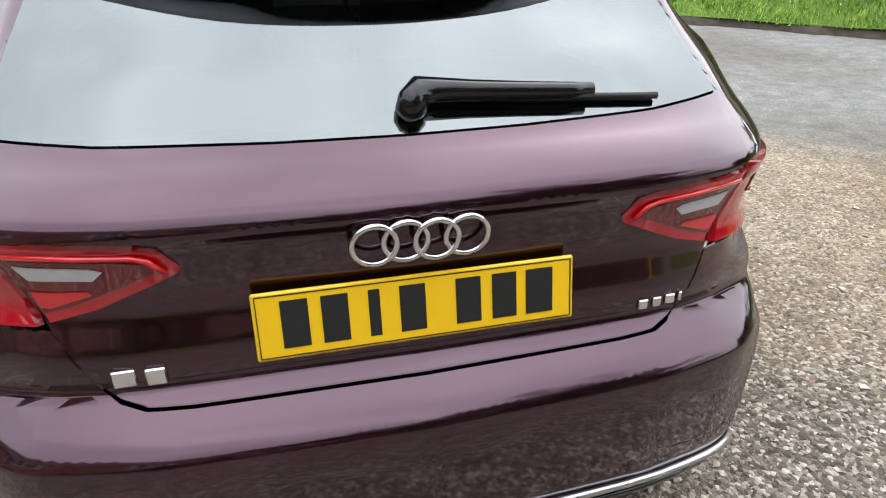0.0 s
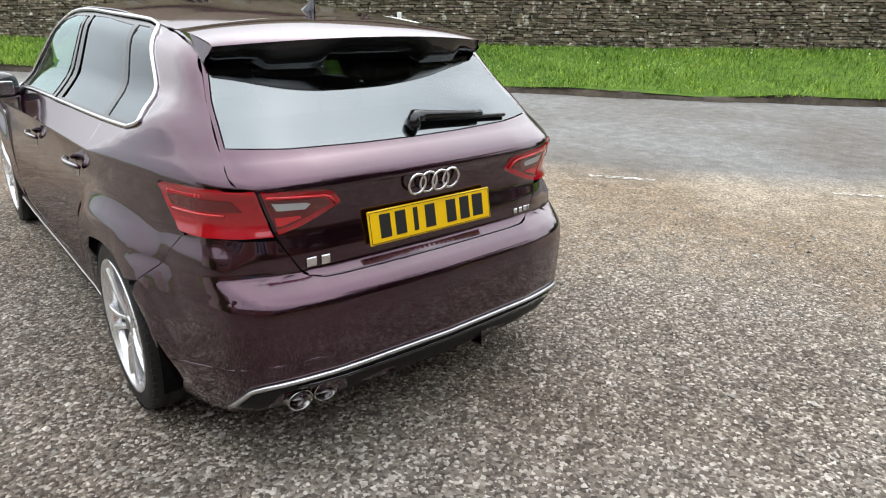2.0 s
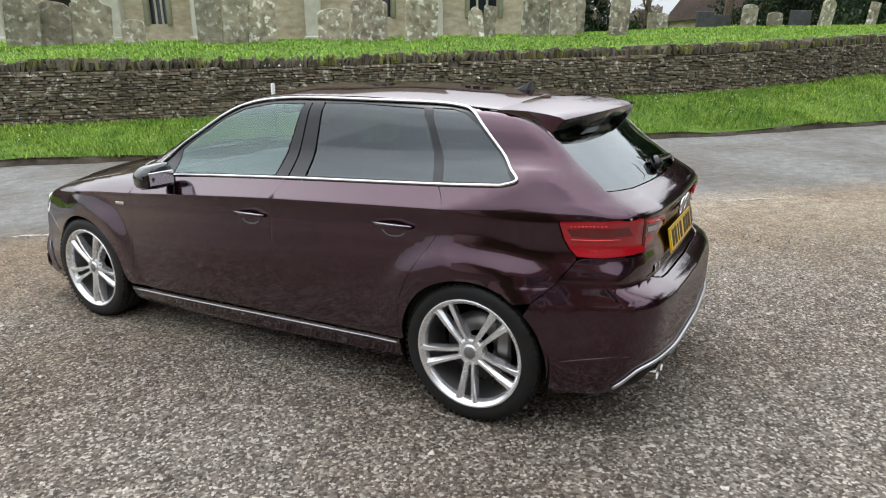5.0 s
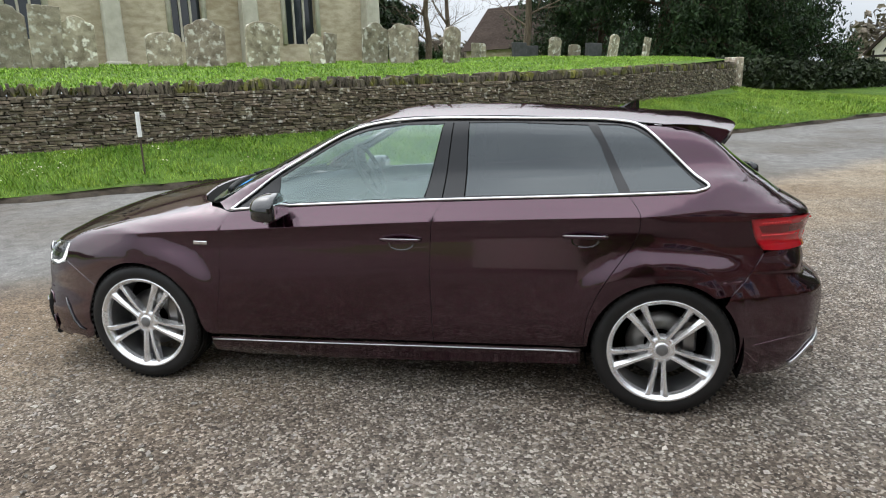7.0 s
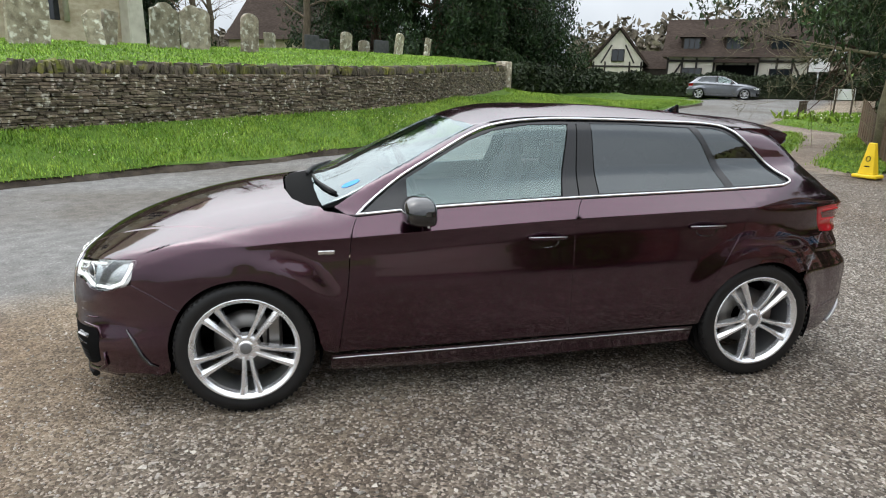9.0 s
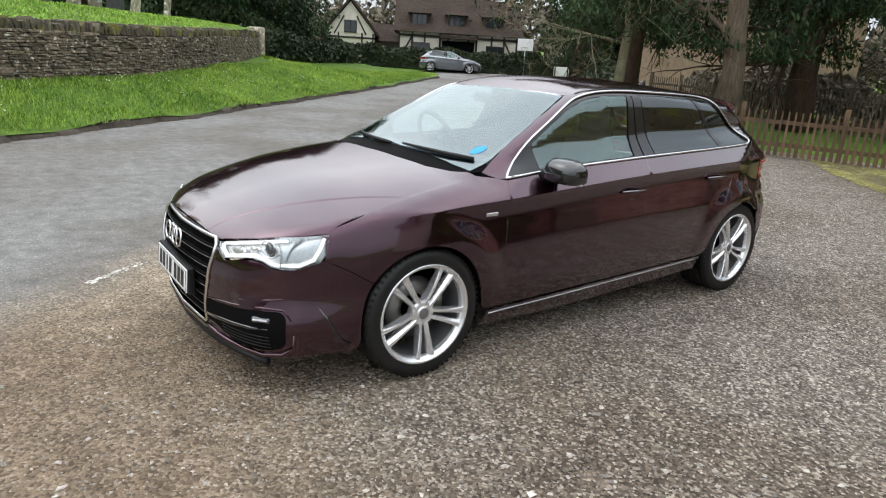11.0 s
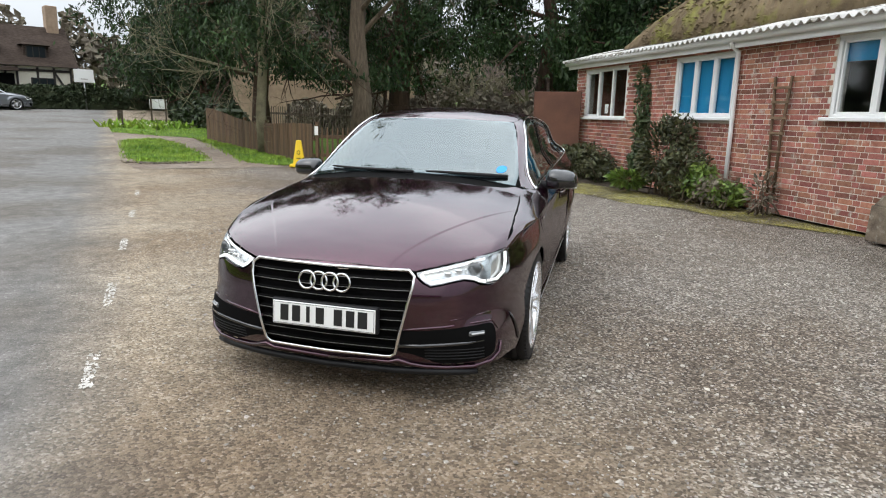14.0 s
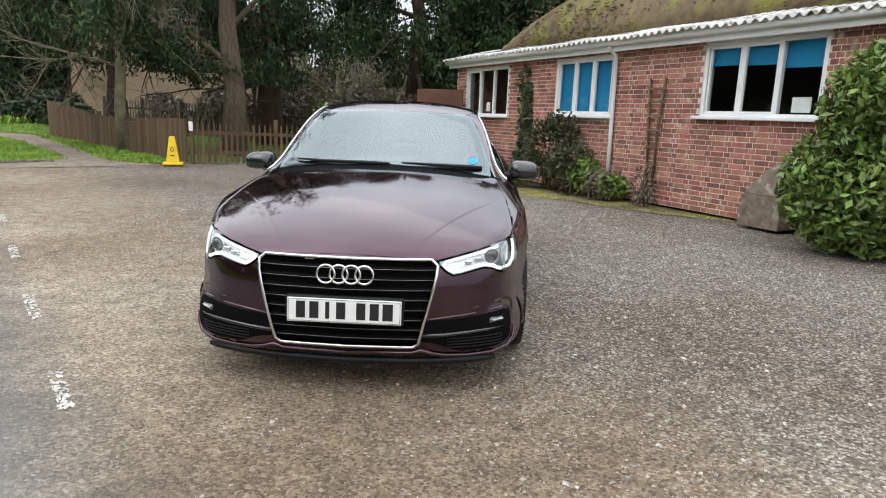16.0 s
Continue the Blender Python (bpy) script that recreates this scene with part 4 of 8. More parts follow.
M_CLEARLENS = plain("clear_lamp_lens", (0.45, 0.45, 0.46), rough=0.1, coat=1.0)
M_LAMPIN = plain("lamp_housing", (0.55, 0.56, 0.57), rough=0.22, metal=0.9)
M_LENSGLASS = plain("dark_projector_glass", (0.05, 0.055, 0.06), rough=0.04, coat=1.0)
M_COVER = glass("lamp_cover_glass", (0.95, 0.97, 0.97), 1.5)
M_DRL = plain("daytime_running_light", (0.9, 0.9, 0.88), rough=0.3, emit=0.55)
M_PLATEY = plain("yellow_plate", (0.85, 0.52, 0.0), rough=0.35, coat=0.4)
M_PLATEW = plain("white_plate", (0.78, 0.78, 0.76), rough=0.35, coat=0.4)
M_INK = plain("plate_black", (0.01, 0.01, 0.01), rough=0.5)
M_SEAT = mat("dark_grey_seat_cloth", (0.015, 0.015, 0.016), (0.028, 0.028, 0.03), scale=20, rough=0.9, bump=0.2)
M_TINT = glass("privacy_glass", (0.05, 0.056, 0.06), 1.85, 0.0, (0.9, 0.97, 1.0))
M_REARGLASS = glass("reflective_rear_glass", (0.10, 0.11, 0.115), 2.5, 0.0, (0.92, 0.98, 1.0))
M_CLEAR = glass("clear_car_glass", (0.8, 0.9, 0.89), 2.2, 0.0, (0.82, 1.0, 0.98))
M_SCREEN = glass("solar_windscreen_glass", (0.5, 0.62, 0.65), 2.75, 0.0, (0.9, 1.0, 1.02))
M_BLUE = plain("blue_sticker", (0.02, 0.3, 0.75), rough=0.5)

car = tagged(empty("hatchback_car"), "dark aubergine metallic five-door hatchback parked on the gravel", "car")


def shrink(poly, d):
    """The outline pulled in by d all round."""
    p = np.array(poly)
    area = 0.5 * np.sum(p[:, 0] * np.roll(p[:, 1], -1) - np.roll(p[:, 0], -1) * p[:, 1])
    t = np.roll(p, -1, 0) - np.roll(p, 1, 0)
    t /= np.linalg.norm(t, axis=1)[:, None] + 1e-12
    nrm = np.stack([-t[:, 1], t[:, 0]], 1) * np.sign(area)
    return [tuple(q) for q in p + nrm * d]


def spline(pts, k=6, closed=False):
    """A smooth line through control points."""
    p = [np.array(q, float) for q in pts]
    n, out = len(p), []
    for i in range(n if closed else n - 1):
        a, b, c, d = (p[(i + j) % n] if closed else p[min(max(i + j, 0), n - 1)] for j in (-1, 0, 1, 2))
        for t in np.linspace(0, 1, k, endpoint=False):
            out.append(tuple(0.5 * (2 * b + (c - a) * t + (2 * a - 5 * b + 4 * c - d) * t * t + (3 * b - a - 3 * c + d) * t ** 3)))
    return out + ([] if closed else [tuple(p[-1])])


def arc(cy, cz, r, a0, a1, k=20):
    return [(cy + r * math.cos(radians(a)), cz + r * math.sin(radians(a))) for a in np.linspace(a0, a1, k)]


# lines along which the painted skin folds, by the side from which they are drawn
FOLDS = {
    "side": [[(y, float(crease(y)) + o) for y in np.arange(-1.98, 1.98, 0.02)] for o in (-0.03, -0.012, -0.003, 0.003, 0.012, 0.028)],
    "rear": [[(x, z) for x in np.arange(-0.74, 0.75, 0.02)] for z in (0.575, 0.592, 0.606, 0.62, 0.654, 0.905, 0.925, 0.945)],
    "top": [[(q * (0.33 + 0.62 * (2.06 - y)) + o, y) for y in np.arange(1.4, 2.14, 0.02)] for q in (-1, 1) for o in (-0.008, -0.003, 0.003, 0.008)],
}


def panel_mesh(name, pieces, material, lift=0.0, step=0.03, lip=0.008, gap=0.002):
    """A skin panel from one or more outlines. pieces: (view, sign, outline, holes)."""
    V, F, Nn, count = [], [], [], 0
    for view, sign, outline, holes in pieces:
        o = shrink(dense(list(outline), 0.02), gap)
        v2, f = fill(o, step, [shrink(dense(list(h), 0.02), -gap) for h in holes], 0.02, FOLDS.get(view, ()) if material == M_PAINT else ())
        p = project(view, v2[:, 0], v2[:, 1], sign)
        nn = skin_normal(p)
        q = p + nn * (lift(p)[:, None] if callable(lift) else lift)
        t = np.array(f)
        fn = np.cross(q[t[:, 1]] - q[t[:, 0]], q[t[:, 2]] - q[t[:, 0]])
        flip = (fn * nn[t].mean(1)).sum(1) < 0
        t[flip] = t[flip][:, ::-1]
        if callable(lift):  # a stepped surface has a slope of its own
            fn[flip] *= -1
            nn = np.zeros_like(q)
            for k in range(3):
                np.add.at(nn, t[:, k], fn)
            nn /= np.linalg.norm(nn, axis=1)[:, None] + 1e-12
        seen = {}
        for tri in t:
            for a, b in ((0, 1), (1, 2), (2, 0)):
                e = (int(tri[a]), int(tri[b]))
                seen[e] = seen.get(e, 0) + 1
        rim = [e for e in seen if (e[1], e[0]) not in seen]
        idx = sorted({a for e in rim for a in e})
        low = {a: len(q) + i for i, a in enumerate(idx)}
        qq = np.concatenate([q, q[idx] - nn[idx] * lip])
        V.append(qq), Nn.append(np.concatenate([nn, nn[idx]]))
        F += [tuple(int(a) + count for a in tri) for tri in t]
        F += [(b + count, a + count, low[a] + count, low[b] + count) for a, b in rim]
        count += len(qq)
    V, Nn = np.concatenate(V), np.concatenate(Nn)
    me = mesh(name, V, F, material, True)
    me.normals_split_custom_set_from_vertices([tuple(x) for x in Nn])
    return me


def panel(name, pieces, material, parent=None, label="", **kw):
    return part(name, panel_mesh(name, pieces, material, **kw), None, parent or car, label)


def mirror(poly):
    return [(-x, z) for x, z in poly][::-1]


def on_skin(view, pts, sign=1.0, lift=0.0):
    p = np.array(pts)
    q = project(view, p[:, 0], p[:, 1], sign)
    return q + skin_normal(q) * lift


def strip(name, pts3, r, material, parent, label="", sides=6, closed=False):
    bm = bmesh.new()
    p = [tuple(x) for x in pts3]
    add_tube(bm, p + ([p[0], p[1]] if closed else []), r, sides)
    return part(name, bm, material, parent, label)


WF, WR = (WHEEL_Y, HUB_Z), (-WHEEL_Y, HUB_Z)
ARCH = 0.335
belt = [(0.80, 0.918), (0.423, 0.95), (-0.292, 0.988), (-1.11, 1.02), (-1.42, 1.036)]
dlo_top = [(-1.47, 1.05), (-1.478, 1.066), (-1.43, 1.10), (-1.372, 1.156), (-1.263, 1.262), (-1.2, 1.31), (-1.12, 1.33), (-0.916, 1.343), (-0.352, 1.354), (-0.07, 1.347), (0.125, 1.318), (0.258, 1.268), (0.427, 1.174), (0.6, 1.072)]
dlo_line = spline(belt, 5)[:-1] + spline([belt[-1]] + dlo_top + [belt[0]], 4)[:-1]
fender_top = [(0.86, 0.922), (0.945, 0.93), (1.12, 0.902), (1.305, 0.872), (1.46, 0.842), (1.583, 0.812), (1.74, 0.758), (1.775, 0.735)]
fseam = spline([(0.80, 0.912), (0.83, 0.83), (0.848, 0.6), (0.875, 0.42), (0.895, 0.278)], 5)
bseam = spline([(-0.30, 0.982), (-0.256, 0.893), (-0.246, 0.642), (-0.252, 0.298)], 5)
rseam = spline([(-1.14, 1.016), (-1.178, 0.97), (-1.19, 0.925), (-1.172, 0.83), (-1.05, 0.647), (-0.985, 0.5), (-0.966, 0.38), (-0.965, 0.312)], 5)
front_door = fseam + [(-0.252, 0.298)] + bseam[::-1][1:] + [(-0.292, 0.988), (0.423, 0.95)]
rear_door = bseam + [(-0.965, 0.312)] + rseam[::-1][1:] + [(-1.11, 1.02)]
fender = fseam + [(0.93, 0.275), (0.966, 0.29)] + arc(*WF, ARCH, 184, 35)[1:] + [(1.70, 0.575), (1.80, 0.625), (1.79, 0.69)] + fender_top[::-1]
gate_edge = [(float(project("rear", np.array([x]), np.array([z]))[0][1]) - 0.003, z) for x, z in ((0.548, 1.272), (0.56, 1.258), (0.58, 1.2), (0.60, 1.14), (0.617, 1.08), (0.633, 1.017), (0.645, 0.975), (0.65, 0.955), (0.638, 0.927))]
screen_edge = [(0.90, 0.945), (0.70, 1.07), (0.50, 1.172), (0.30, 1.272), (0.19, 1.32), (0.1, 1.342)]
body_side = rseam[::-1] + [(-1.14, 1.02), (-1.3, 1.03)] + dlo_line[len(spline(belt, 5)) - 1 :] + [belt[0], (0.85, 0.92)] + screen_edge + [(-0.1, 1.366), (-0.4, 1.372), (-0.8, 1.362), (-1.1, 1.345), (-1.299, 1.326), *gate_edge, (-1.664, 0.917), (-1.682, 0.85), (-1.702, 0.81), (-1.732, 0.778), (-1.735, 0.762), (-1.66, 0.655), (-1.59, 0.592)] + arc(*WR, ARCH, 135, 0)[1:] + [(-0.966, 0.315)]
rear_bumper_side = [(-1.59, 0.592), (-1.66, 0.655), (-1.735, 0.762), (-1.76, 0.771), (-1.90, 0.772), (-1.97, 0.66), (-2.06, 0.6), (-2.06, 0.2), (-1.75, 0.16), (-1.655, 0.2)] + arc(*WR, ARCH, 190, 135)[:-1]
rb_half = [(0.36, 0.639), (0.43, 0.641), (0.468, 0.649), (0.49, 0.666), (0.51, 0.699), (0.545, 0.765), (0.60, 0.768), (0.70, 0.768), (0.735, 0.62), (0.75, 0.4), (0.72, 0.24), (0.69, 0.236), (0.665, 0.29), (0.61, 0.316), (0.4, 0.33), (0.0, 0.33)]
rear_bumper = rb_half + mirror(rb_half)[1:]
front_bumper_side = [(1.70, 0.575), (1.80, 0.625), (1.86, 0.605), (1.93, 0.585), (2.02, 0.56), (2.05, 0.4), (2.03, 0.2), (1.75, 0.165), (1.655, 0.22)] + arc(*WF, ARCH, -10, 35)
grille = [(-0.385, 0.658), (0.385, 0.658), (0.412, 0.635), (0.41, 0.59), (0.335, 0.265), (0.31, 0.247), (-0.31, 0.247), (-0.335, 0.265), (-0.41, 0.59), (-0.412, 0.635)]
lamp_low = [(0.405, 0.65), (0.42, 0.632), (0.45, 0.606), (0.487, 0.587), (0.53, 0.595), (0.58, 0.607), (0.63, 0.616), (0.67, 0.607), (0.70, 0.589), (0.75, 0.578)]
fb_half = [(0.0, 0.676), (0.39, 0.664)] + lamp_low + [(0.765, 0.5), (0.775, 0.35), (0.76, 0.19), (0.6, 0.18), (0.0, 0.178)]
front_bumper = fb_half + mirror(fb_half)[1:-1]

part("front_bumper", panel_mesh("front_bumper", [("front", 1, front_bumper, [grille]), ("side", 1, front_bumper_side, []), ("side", -1, front_bumper_side, [])], M_PAINT), None, car)
rear_bumper_ob = panel("rear_bumper", [("rear", 1, rear_bumper, []), ("side", 1, rear_bumper_side, []), ("side", -1, rear_bumper_side, [])], M_PAINT, step=0.022)
for sg in (-1, 1):
    panel("front_wing", [("side", sg, fender, [])], M_PAINT, step=0.025)
    panel("body_side", [("side", sg, body_side, [])], M_PAINT, step=0.025)
    panel("wing_flange", [("side", sg, [(1.55, 0.815), (1.72, 0.765), (1.80, 0.735), (1.80, 0.70), (1.70, 0.70), (1.55, 0.77)], [])], M_PAINT, lift=-0.005, lip=0.0)
    fd = panel("front_door", [("side", sg, front_door, [])], M_PAINT)
    rd = panel("rear_door", [("side", sg, rear_door, [])], M_PAINT)
    sill = panel("sill", [("side", sg, [(0.935, 0.262), (-0.955, 0.303), (-0.955, 0.215), (0.1, 0.175), (0.935, 0.165)], [])], M_PAINT, lift=0.008, step=0.03)
    # the painted sill's highlight, laid on as a thin bright metal line
    strip("sill_trim", on_skin("side", [(y, 0.252 + (0.925 - y) * 0.0225) for y in np.linspace(0.925, -0.945, 30)], sg, 0.011), 0.0035, M_SATIN, sill, "thin bright line standing in for the highlight along the sill")
    # windows, pillars and the bright surround
    fglass = [(0.56, 0.953), (0.423, 0.962), (-0.205, 0.996), (-0.275, 1.335), (-0.07, 1.333), (0.12, 1.304), (0.25, 1.255), (0.42, 1.16), (0.56, 1.077)]
    rglass = [(-0.398, 1.006), (-1.105, 1.03), (-1.015, 1.24), (-0.96, 1.325), (-0.6, 1.341), (-0.398, 1.34)]
    qglass = [(-1.148, 1.034), (-1.43, 1.046), (-1.455, 1.062), (-1.355, 1.156), (-1.25, 1.258), (-1.17, 1.308), (-1.1, 1.325), (-1.0, 1.327)]
    panel("front_window", [("side", sg, fglass, [])], M_CLEAR, fd, "clear green-tinted side window", lift=-0.006, lip=0.0)
    panel("rear_window", [("side", sg, rglass, [])], M_TINT, rd, "dark privacy-tinted side window", lift=-0.006, lip=0.0)
    panel("quarter_window", [("side", sg, qglass, [])], M_TINT, None, "dark privacy-tinted quarter window", lift=-0.006, lip=0.0)
    panel("window_frame", [("side", sg, shrink(dense(dlo_line, 0.02), 0.002), [shrink(dense(g, 0.02), 0.004) for g in (fglass, rglass, qglass)])], M_FRAMEBLACK, None, "black window frame and centre pillar", lift=-0.003, step=0.03)
    strip("window_surround", on_skin("side", dlo_line, sg, 0.004), 0.0075, M_CHROME, car, "bright anodised window surround", closed=True)
    strip("pillar_seam", on_skin("side", [(-0.292 - 0.03 * k / 8, 0.992 + 0.342 * k / 8) for k in range(9)], sg, -0.0025), 0.003, M_DARK, car)
    for edge in ((fglass[2], fglass[3]), (rglass[0], rglass[5])):
        strip("glass_seal", on_skin("side", [tuple(np.array(edge[0]) * (1 - k / 8) + np.array(edge[1]) * k / 8) for k in range(9)], sg, -0.004), 0.003, M_DARK, car)
    # handles
    for hy, hz, ob in ((-0.107, 0.806, fd), (-0.957, 0.842, rd)):
        cup = [(hy + 0.062 * math.cos(a), hz - 0.018 + 0.03 * math.sin(a)) for a in np.linspace(0, 6.283, 20, endpoint=False)]
        # shallow cup; the shade below the handle is put in as black colour
        panel("handle_recess", [("side", sg, cup, [])], M_GLOSSBLACK, ob, "scooped recess behind the handle, its shade coloured black", lift=lambda p, hy=hy, hz=hz: 0.0012 - 0.006 * np.clip(1 - ((p[:, 1] - hy) / 0.06) ** 2 - ((p[:, 2] - hz + 0.018) / 0.028) ** 2, 0, 1), step=0.008, lip=0.0, gap=0.0)
        line = on_skin("side", [(hy + t, hz + 0.006 * math.cos(t * 14)) for t in np.linspace(-0.098, 0.098, 12)], sg, 0.0)
        line[:, 0] += sg * 0.03 * np.sin(np.linspace(0.25, math.pi - 0.25, 12))
        strip("door_handle", line, [0.006] + [0.011] * 10 + [0.006], M_PAINT, ob)
        strip("handle_trim", line + np.array([sg * 0.008, 0, 0.007]), 0.0025, M_SATIN, ob)
    # gap of the fuel flap and side badge bars
    if sg > 0:
        strip("fuel_flap", on_skin("side", arc(-1.48, 0.82, 0.075, 0, 360, 28)[:-1], sg, -0.001), 0.002, M_DARK, car, closed=True)
    badge = on_skin("side", [(0.985, 0.762), (0.90, 0.766)], sg, 0.003)
    bm = bmesh.new()
    add_box(bm, Vector(badge.mean(0)), (0.006, 0.075, 0.018), None, 0.002)
    part("side_badge", bm, M_CHROME, car, "small silver badge of plain bars")
    # tail lamp: a piece on the wing and a piece on the tailgate, each with a proud lower edge and a recessed, smoked middle
    wing_lamp = [(-1.668, 0.912), (-1.75, 0.92), (-1.885, 0.924), (-1.925, 0.84), (-1.94, 0.776), (-1.83, 0.772), (-1.78, 0.773), (-1.735, 0.78), (-1.705, 0.81), (-1.685, 0.85)]
    wing_rear = [(0.60, 0.921), (0.70, 0.921), (0.70, 0.776), (0.552, 0.776), (0.565, 0.82)]
    back_rear = [(0.588, 0.917), (0.40, 0.905), (0.372, 0.898), (0.345, 0.862), (0.352, 0.85), (0.40, 0.828), (0.47, 0.797), (0.54, 0.778), (0.553, 0.82)]
    fl = (lambda q: q) if sg > 0 else mirror
    shelf = lambda p: 0.004 + 0.010 * np.clip((0.812 - p[:, 2]) / 0.03, 0, 1) + 0.004 * np.clip((p[:, 2] - 0.893) / 0.015, 0, 1)
    lamp = panel("tail_lamp", [("side", sg, wing_lamp, []), ("rear", 1, fl(wing_rear), [])], M_REDLENS, None, "red tail lamp with light-guide bands", lift=shelf, step=0.012, lip=0.02)
    rim_lift = lambda p: 0.004 + 0.004 * np.clip((p[:, 2] - 0.888) / 0.015, 0, 1)
    lamp2 = panel("tail_lamp", [("rear", 1, fl(back_rear), [])], M_REDLENS, None, "red tail lamp on the tailgate with clear reversing lens", lift=rim_lift, step=0.012, lip=0.016)
    panel("smoked_lens", [("side", sg, [(-1.695, 0.888), (-1.76, 0.894), (-1.905, 0.896), (-1.918, 0.858), (-1.80, 0.852), (-1.712, 0.857)], [])], M_REDDARK, lamp, lift=0.0065, step=0.02, lip=0.003)
    panel("smoked_lens", [("rear", 1, fl([(0.575, 0.895), (0.43, 0.884), (0.395, 0.876), (0.38, 0.858), (0.43, 0.836), (0.50, 0.806), (0.545, 0.795)]), [])], M_REDDARK, lamp2, lift=0.0065, step=0.02, lip=0.003)
    panel("reversing_lens", [("rear", 1, fl([(0.56, 0.884), (0.462, 0.876), (0.445, 0.868), (0.462, 0.852), (0.545, 0.857)]), [])], M_CLEARLENS, lamp2, "clear reversing light lens", lift=0.009, step=0.02, lip=0.003)
    panel("brake_band", [("rear", 1, fl([(0.55, 0.838), (0.475, 0.836), (0.47, 0.826), (0.53, 0.805), (0.545, 0.808)]), [])], M_REDLED, lamp2, lift=0.009, step=0.02, lip=0.003)
    for k in range(10):  # the row of small bright cells along the top edge
        yy = -1.712 - 0.0135 * k
        q = on_skin("side", [(yy, 0.9 + 0.004 * k / 13)], sg, 0.0075)[0]
        part("light_cell", box_bm((0.006, 0.0085, 0.008), 0.001, tuple(q)), M_REDLED, lamp)
    strip("light_guide", on_skin("side", [(y, 0.845) for y in np.linspace(-1.712, -1.88, 10)], sg, 0.005), 0.004, M_REDLED, lamp)
    strip("light_guide", on_skin("rear", [(sg * x, z) for x, z in ((0.575, 0.903), (0.48, 0.897), (0.405, 0.891), (0.386, 0.882), (0.366, 0.858))], 1, 0.009), 0.0045, M_REDLED, lamp2)
    # headlamp: recessed housing, running light, projector and clear cover
    hl_front = [(0.417, 0.652), (0.5, 0.672), (0.6, 0.693), (0.7, 0.713), (0.73, 0.719), (0.735, 0.584), (0.70, 0.594), (0.67, 0.612), (0.63, 0.621), (0.58, 0.612), (0.53, 0.6), (0.487, 0.592), (0.455, 0.61), (0.425, 0.636)]
    hl_side = [(1.762, 0.732), (1.80, 0.73), (1.96, 0.712), (1.97, 0.586), (1.88, 0.585), (1.82, 0.61), (1.785, 0.66)]
    hl = panel("headlamp", [("front", 1, fl(hl_front), []), ("side", sg, hl_side, [])], M_LAMPIN, None, "clear headlamp with lit white running-light strip", lift=-0.028, step=0.02, lip=-0.028)
    strip("running_light", on_skin("front", [(sg * x, z) for x, z in ((0.44, 0.648), (0.452, 0.629), (0.49, 0.607), (0.53, 0.614), (0.58, 0.626), (0.63, 0.635), (0.672, 0.625), (0.70, 0.608), (0.72, 0.602))], 1, -0.009), 0.0085, M_DRL, hl)
    strip("running_light", on_skin("side", [(1.965, 0.604), (1.90, 0.602), (1.842, 0.628), (1.815, 0.67), (1.79, 0.718)], sg, -0.009), 0.0075, M_DRL, hl)
    strip("running_light", on_skin("front", [(sg * x, z) for x, z in ((0.445, 0.652), (0.52, 0.668), (0.62, 0.689), (0.70, 0.705))], 1, -0.009), 0.006, M_DRL, hl)
    for lx, lz in ((0.56, 0.65), (0.605, 0.662)):
        q = on_skin("front", [(sg * lx, lz)], 1, -0.016)[0]
        part("reflector", box_bm((0.034, 0.02, 0.022), 0.004, tuple(q)), M_CHROME, hl)
    eye = on_skin("front", [(sg * 0.668, 0.668)], 1, -0.012)[0]
    bm = bmesh.new()
    bmesh.ops.create_uvsphere(bm, u_segments=18, v_segments=10, radius=0.031)
    bmesh.ops.transform(bm, matrix=Matrix.Translation(eye) @ Matrix.Diagonal((1, 0.5, 1, 1)), verts=bm.verts)
    for f in bm.faces:
        f.smooth = True
    pj = part("projector", bm, M_LENSGLASS, hl, "round projector lens")
    strip("projector_ring", [(eye[0] + 0.036 * math.cos(a), eye[1] + 0.004 - 0.02 * sg * math.cos(a), eye[2] + 0.036 * math.sin(a)) for a in np.linspace(0, 6.283, 25)], 0.0035, M_CHROME, pj)
    cover = panel("lamp_cover", [("front", 1, fl(hl_front), []), ("side", sg, hl_side, [])], M_COVER, hl, "clear lamp cover", lift=0.0, step=0.02, lip=0.0)
    cover.visible_shadow = False
    # lower intake, its blades and fog lamp
    intake = [(0.352, 0.372), (0.45, 0.384), (0.56, 0.395), (0.70, 0.408), (0.75, 0.404), (0.772, 0.36), (0.775, 0.29), (0.755, 0.243), (0.66, 0.222), (0.53, 0.219), (0.46, 0.245), (0.40, 0.266), (0.345, 0.28)]
    intake = spline(intake, 3, True)
    grid_in = panel("side_intake", [("front", 1, fl(intake), [])], M_DARK, None, "black lower side intake with fine slats", lift=0.002, step=0.03)
    strip("intake_blade", on_skin("front", [(sg * x, z) for x, z in ((0.345, 0.381), (0.45, 0.393), (0.56, 0.404), (0.70, 0.417), (0.752, 0.414), (0.778, 0.37))], 1, 0.001), [0.005, 0.007, 0.007, 0.007, 0.006, 0.003], M_PAINT, grid_in, "painted blade above the intake")
    strip("intake_blade", on_skin("front", [(sg * x, z) for x, z in ((0.35, 0.305), (0.45, 0.308), (0.56, 0.318), (0.66, 0.325), (0.73, 0.33))], 1, 0.0), [0.012, 0.012, 0.011, 0.009, 0.004], M_GLOSSBLACK, grid_in, "gloss black blade across the intake")
    for zz in (0.292, 0.276, 0.26, 0.244):
        strip("intake_slat", on_skin("front", [(sg * x, zz + 0.02 * (x - 0.6)) for x in np.linspace(0.47, 0.73, 9)], 1, 0.001), 0.0035, M_BLACKPL, grid_in)
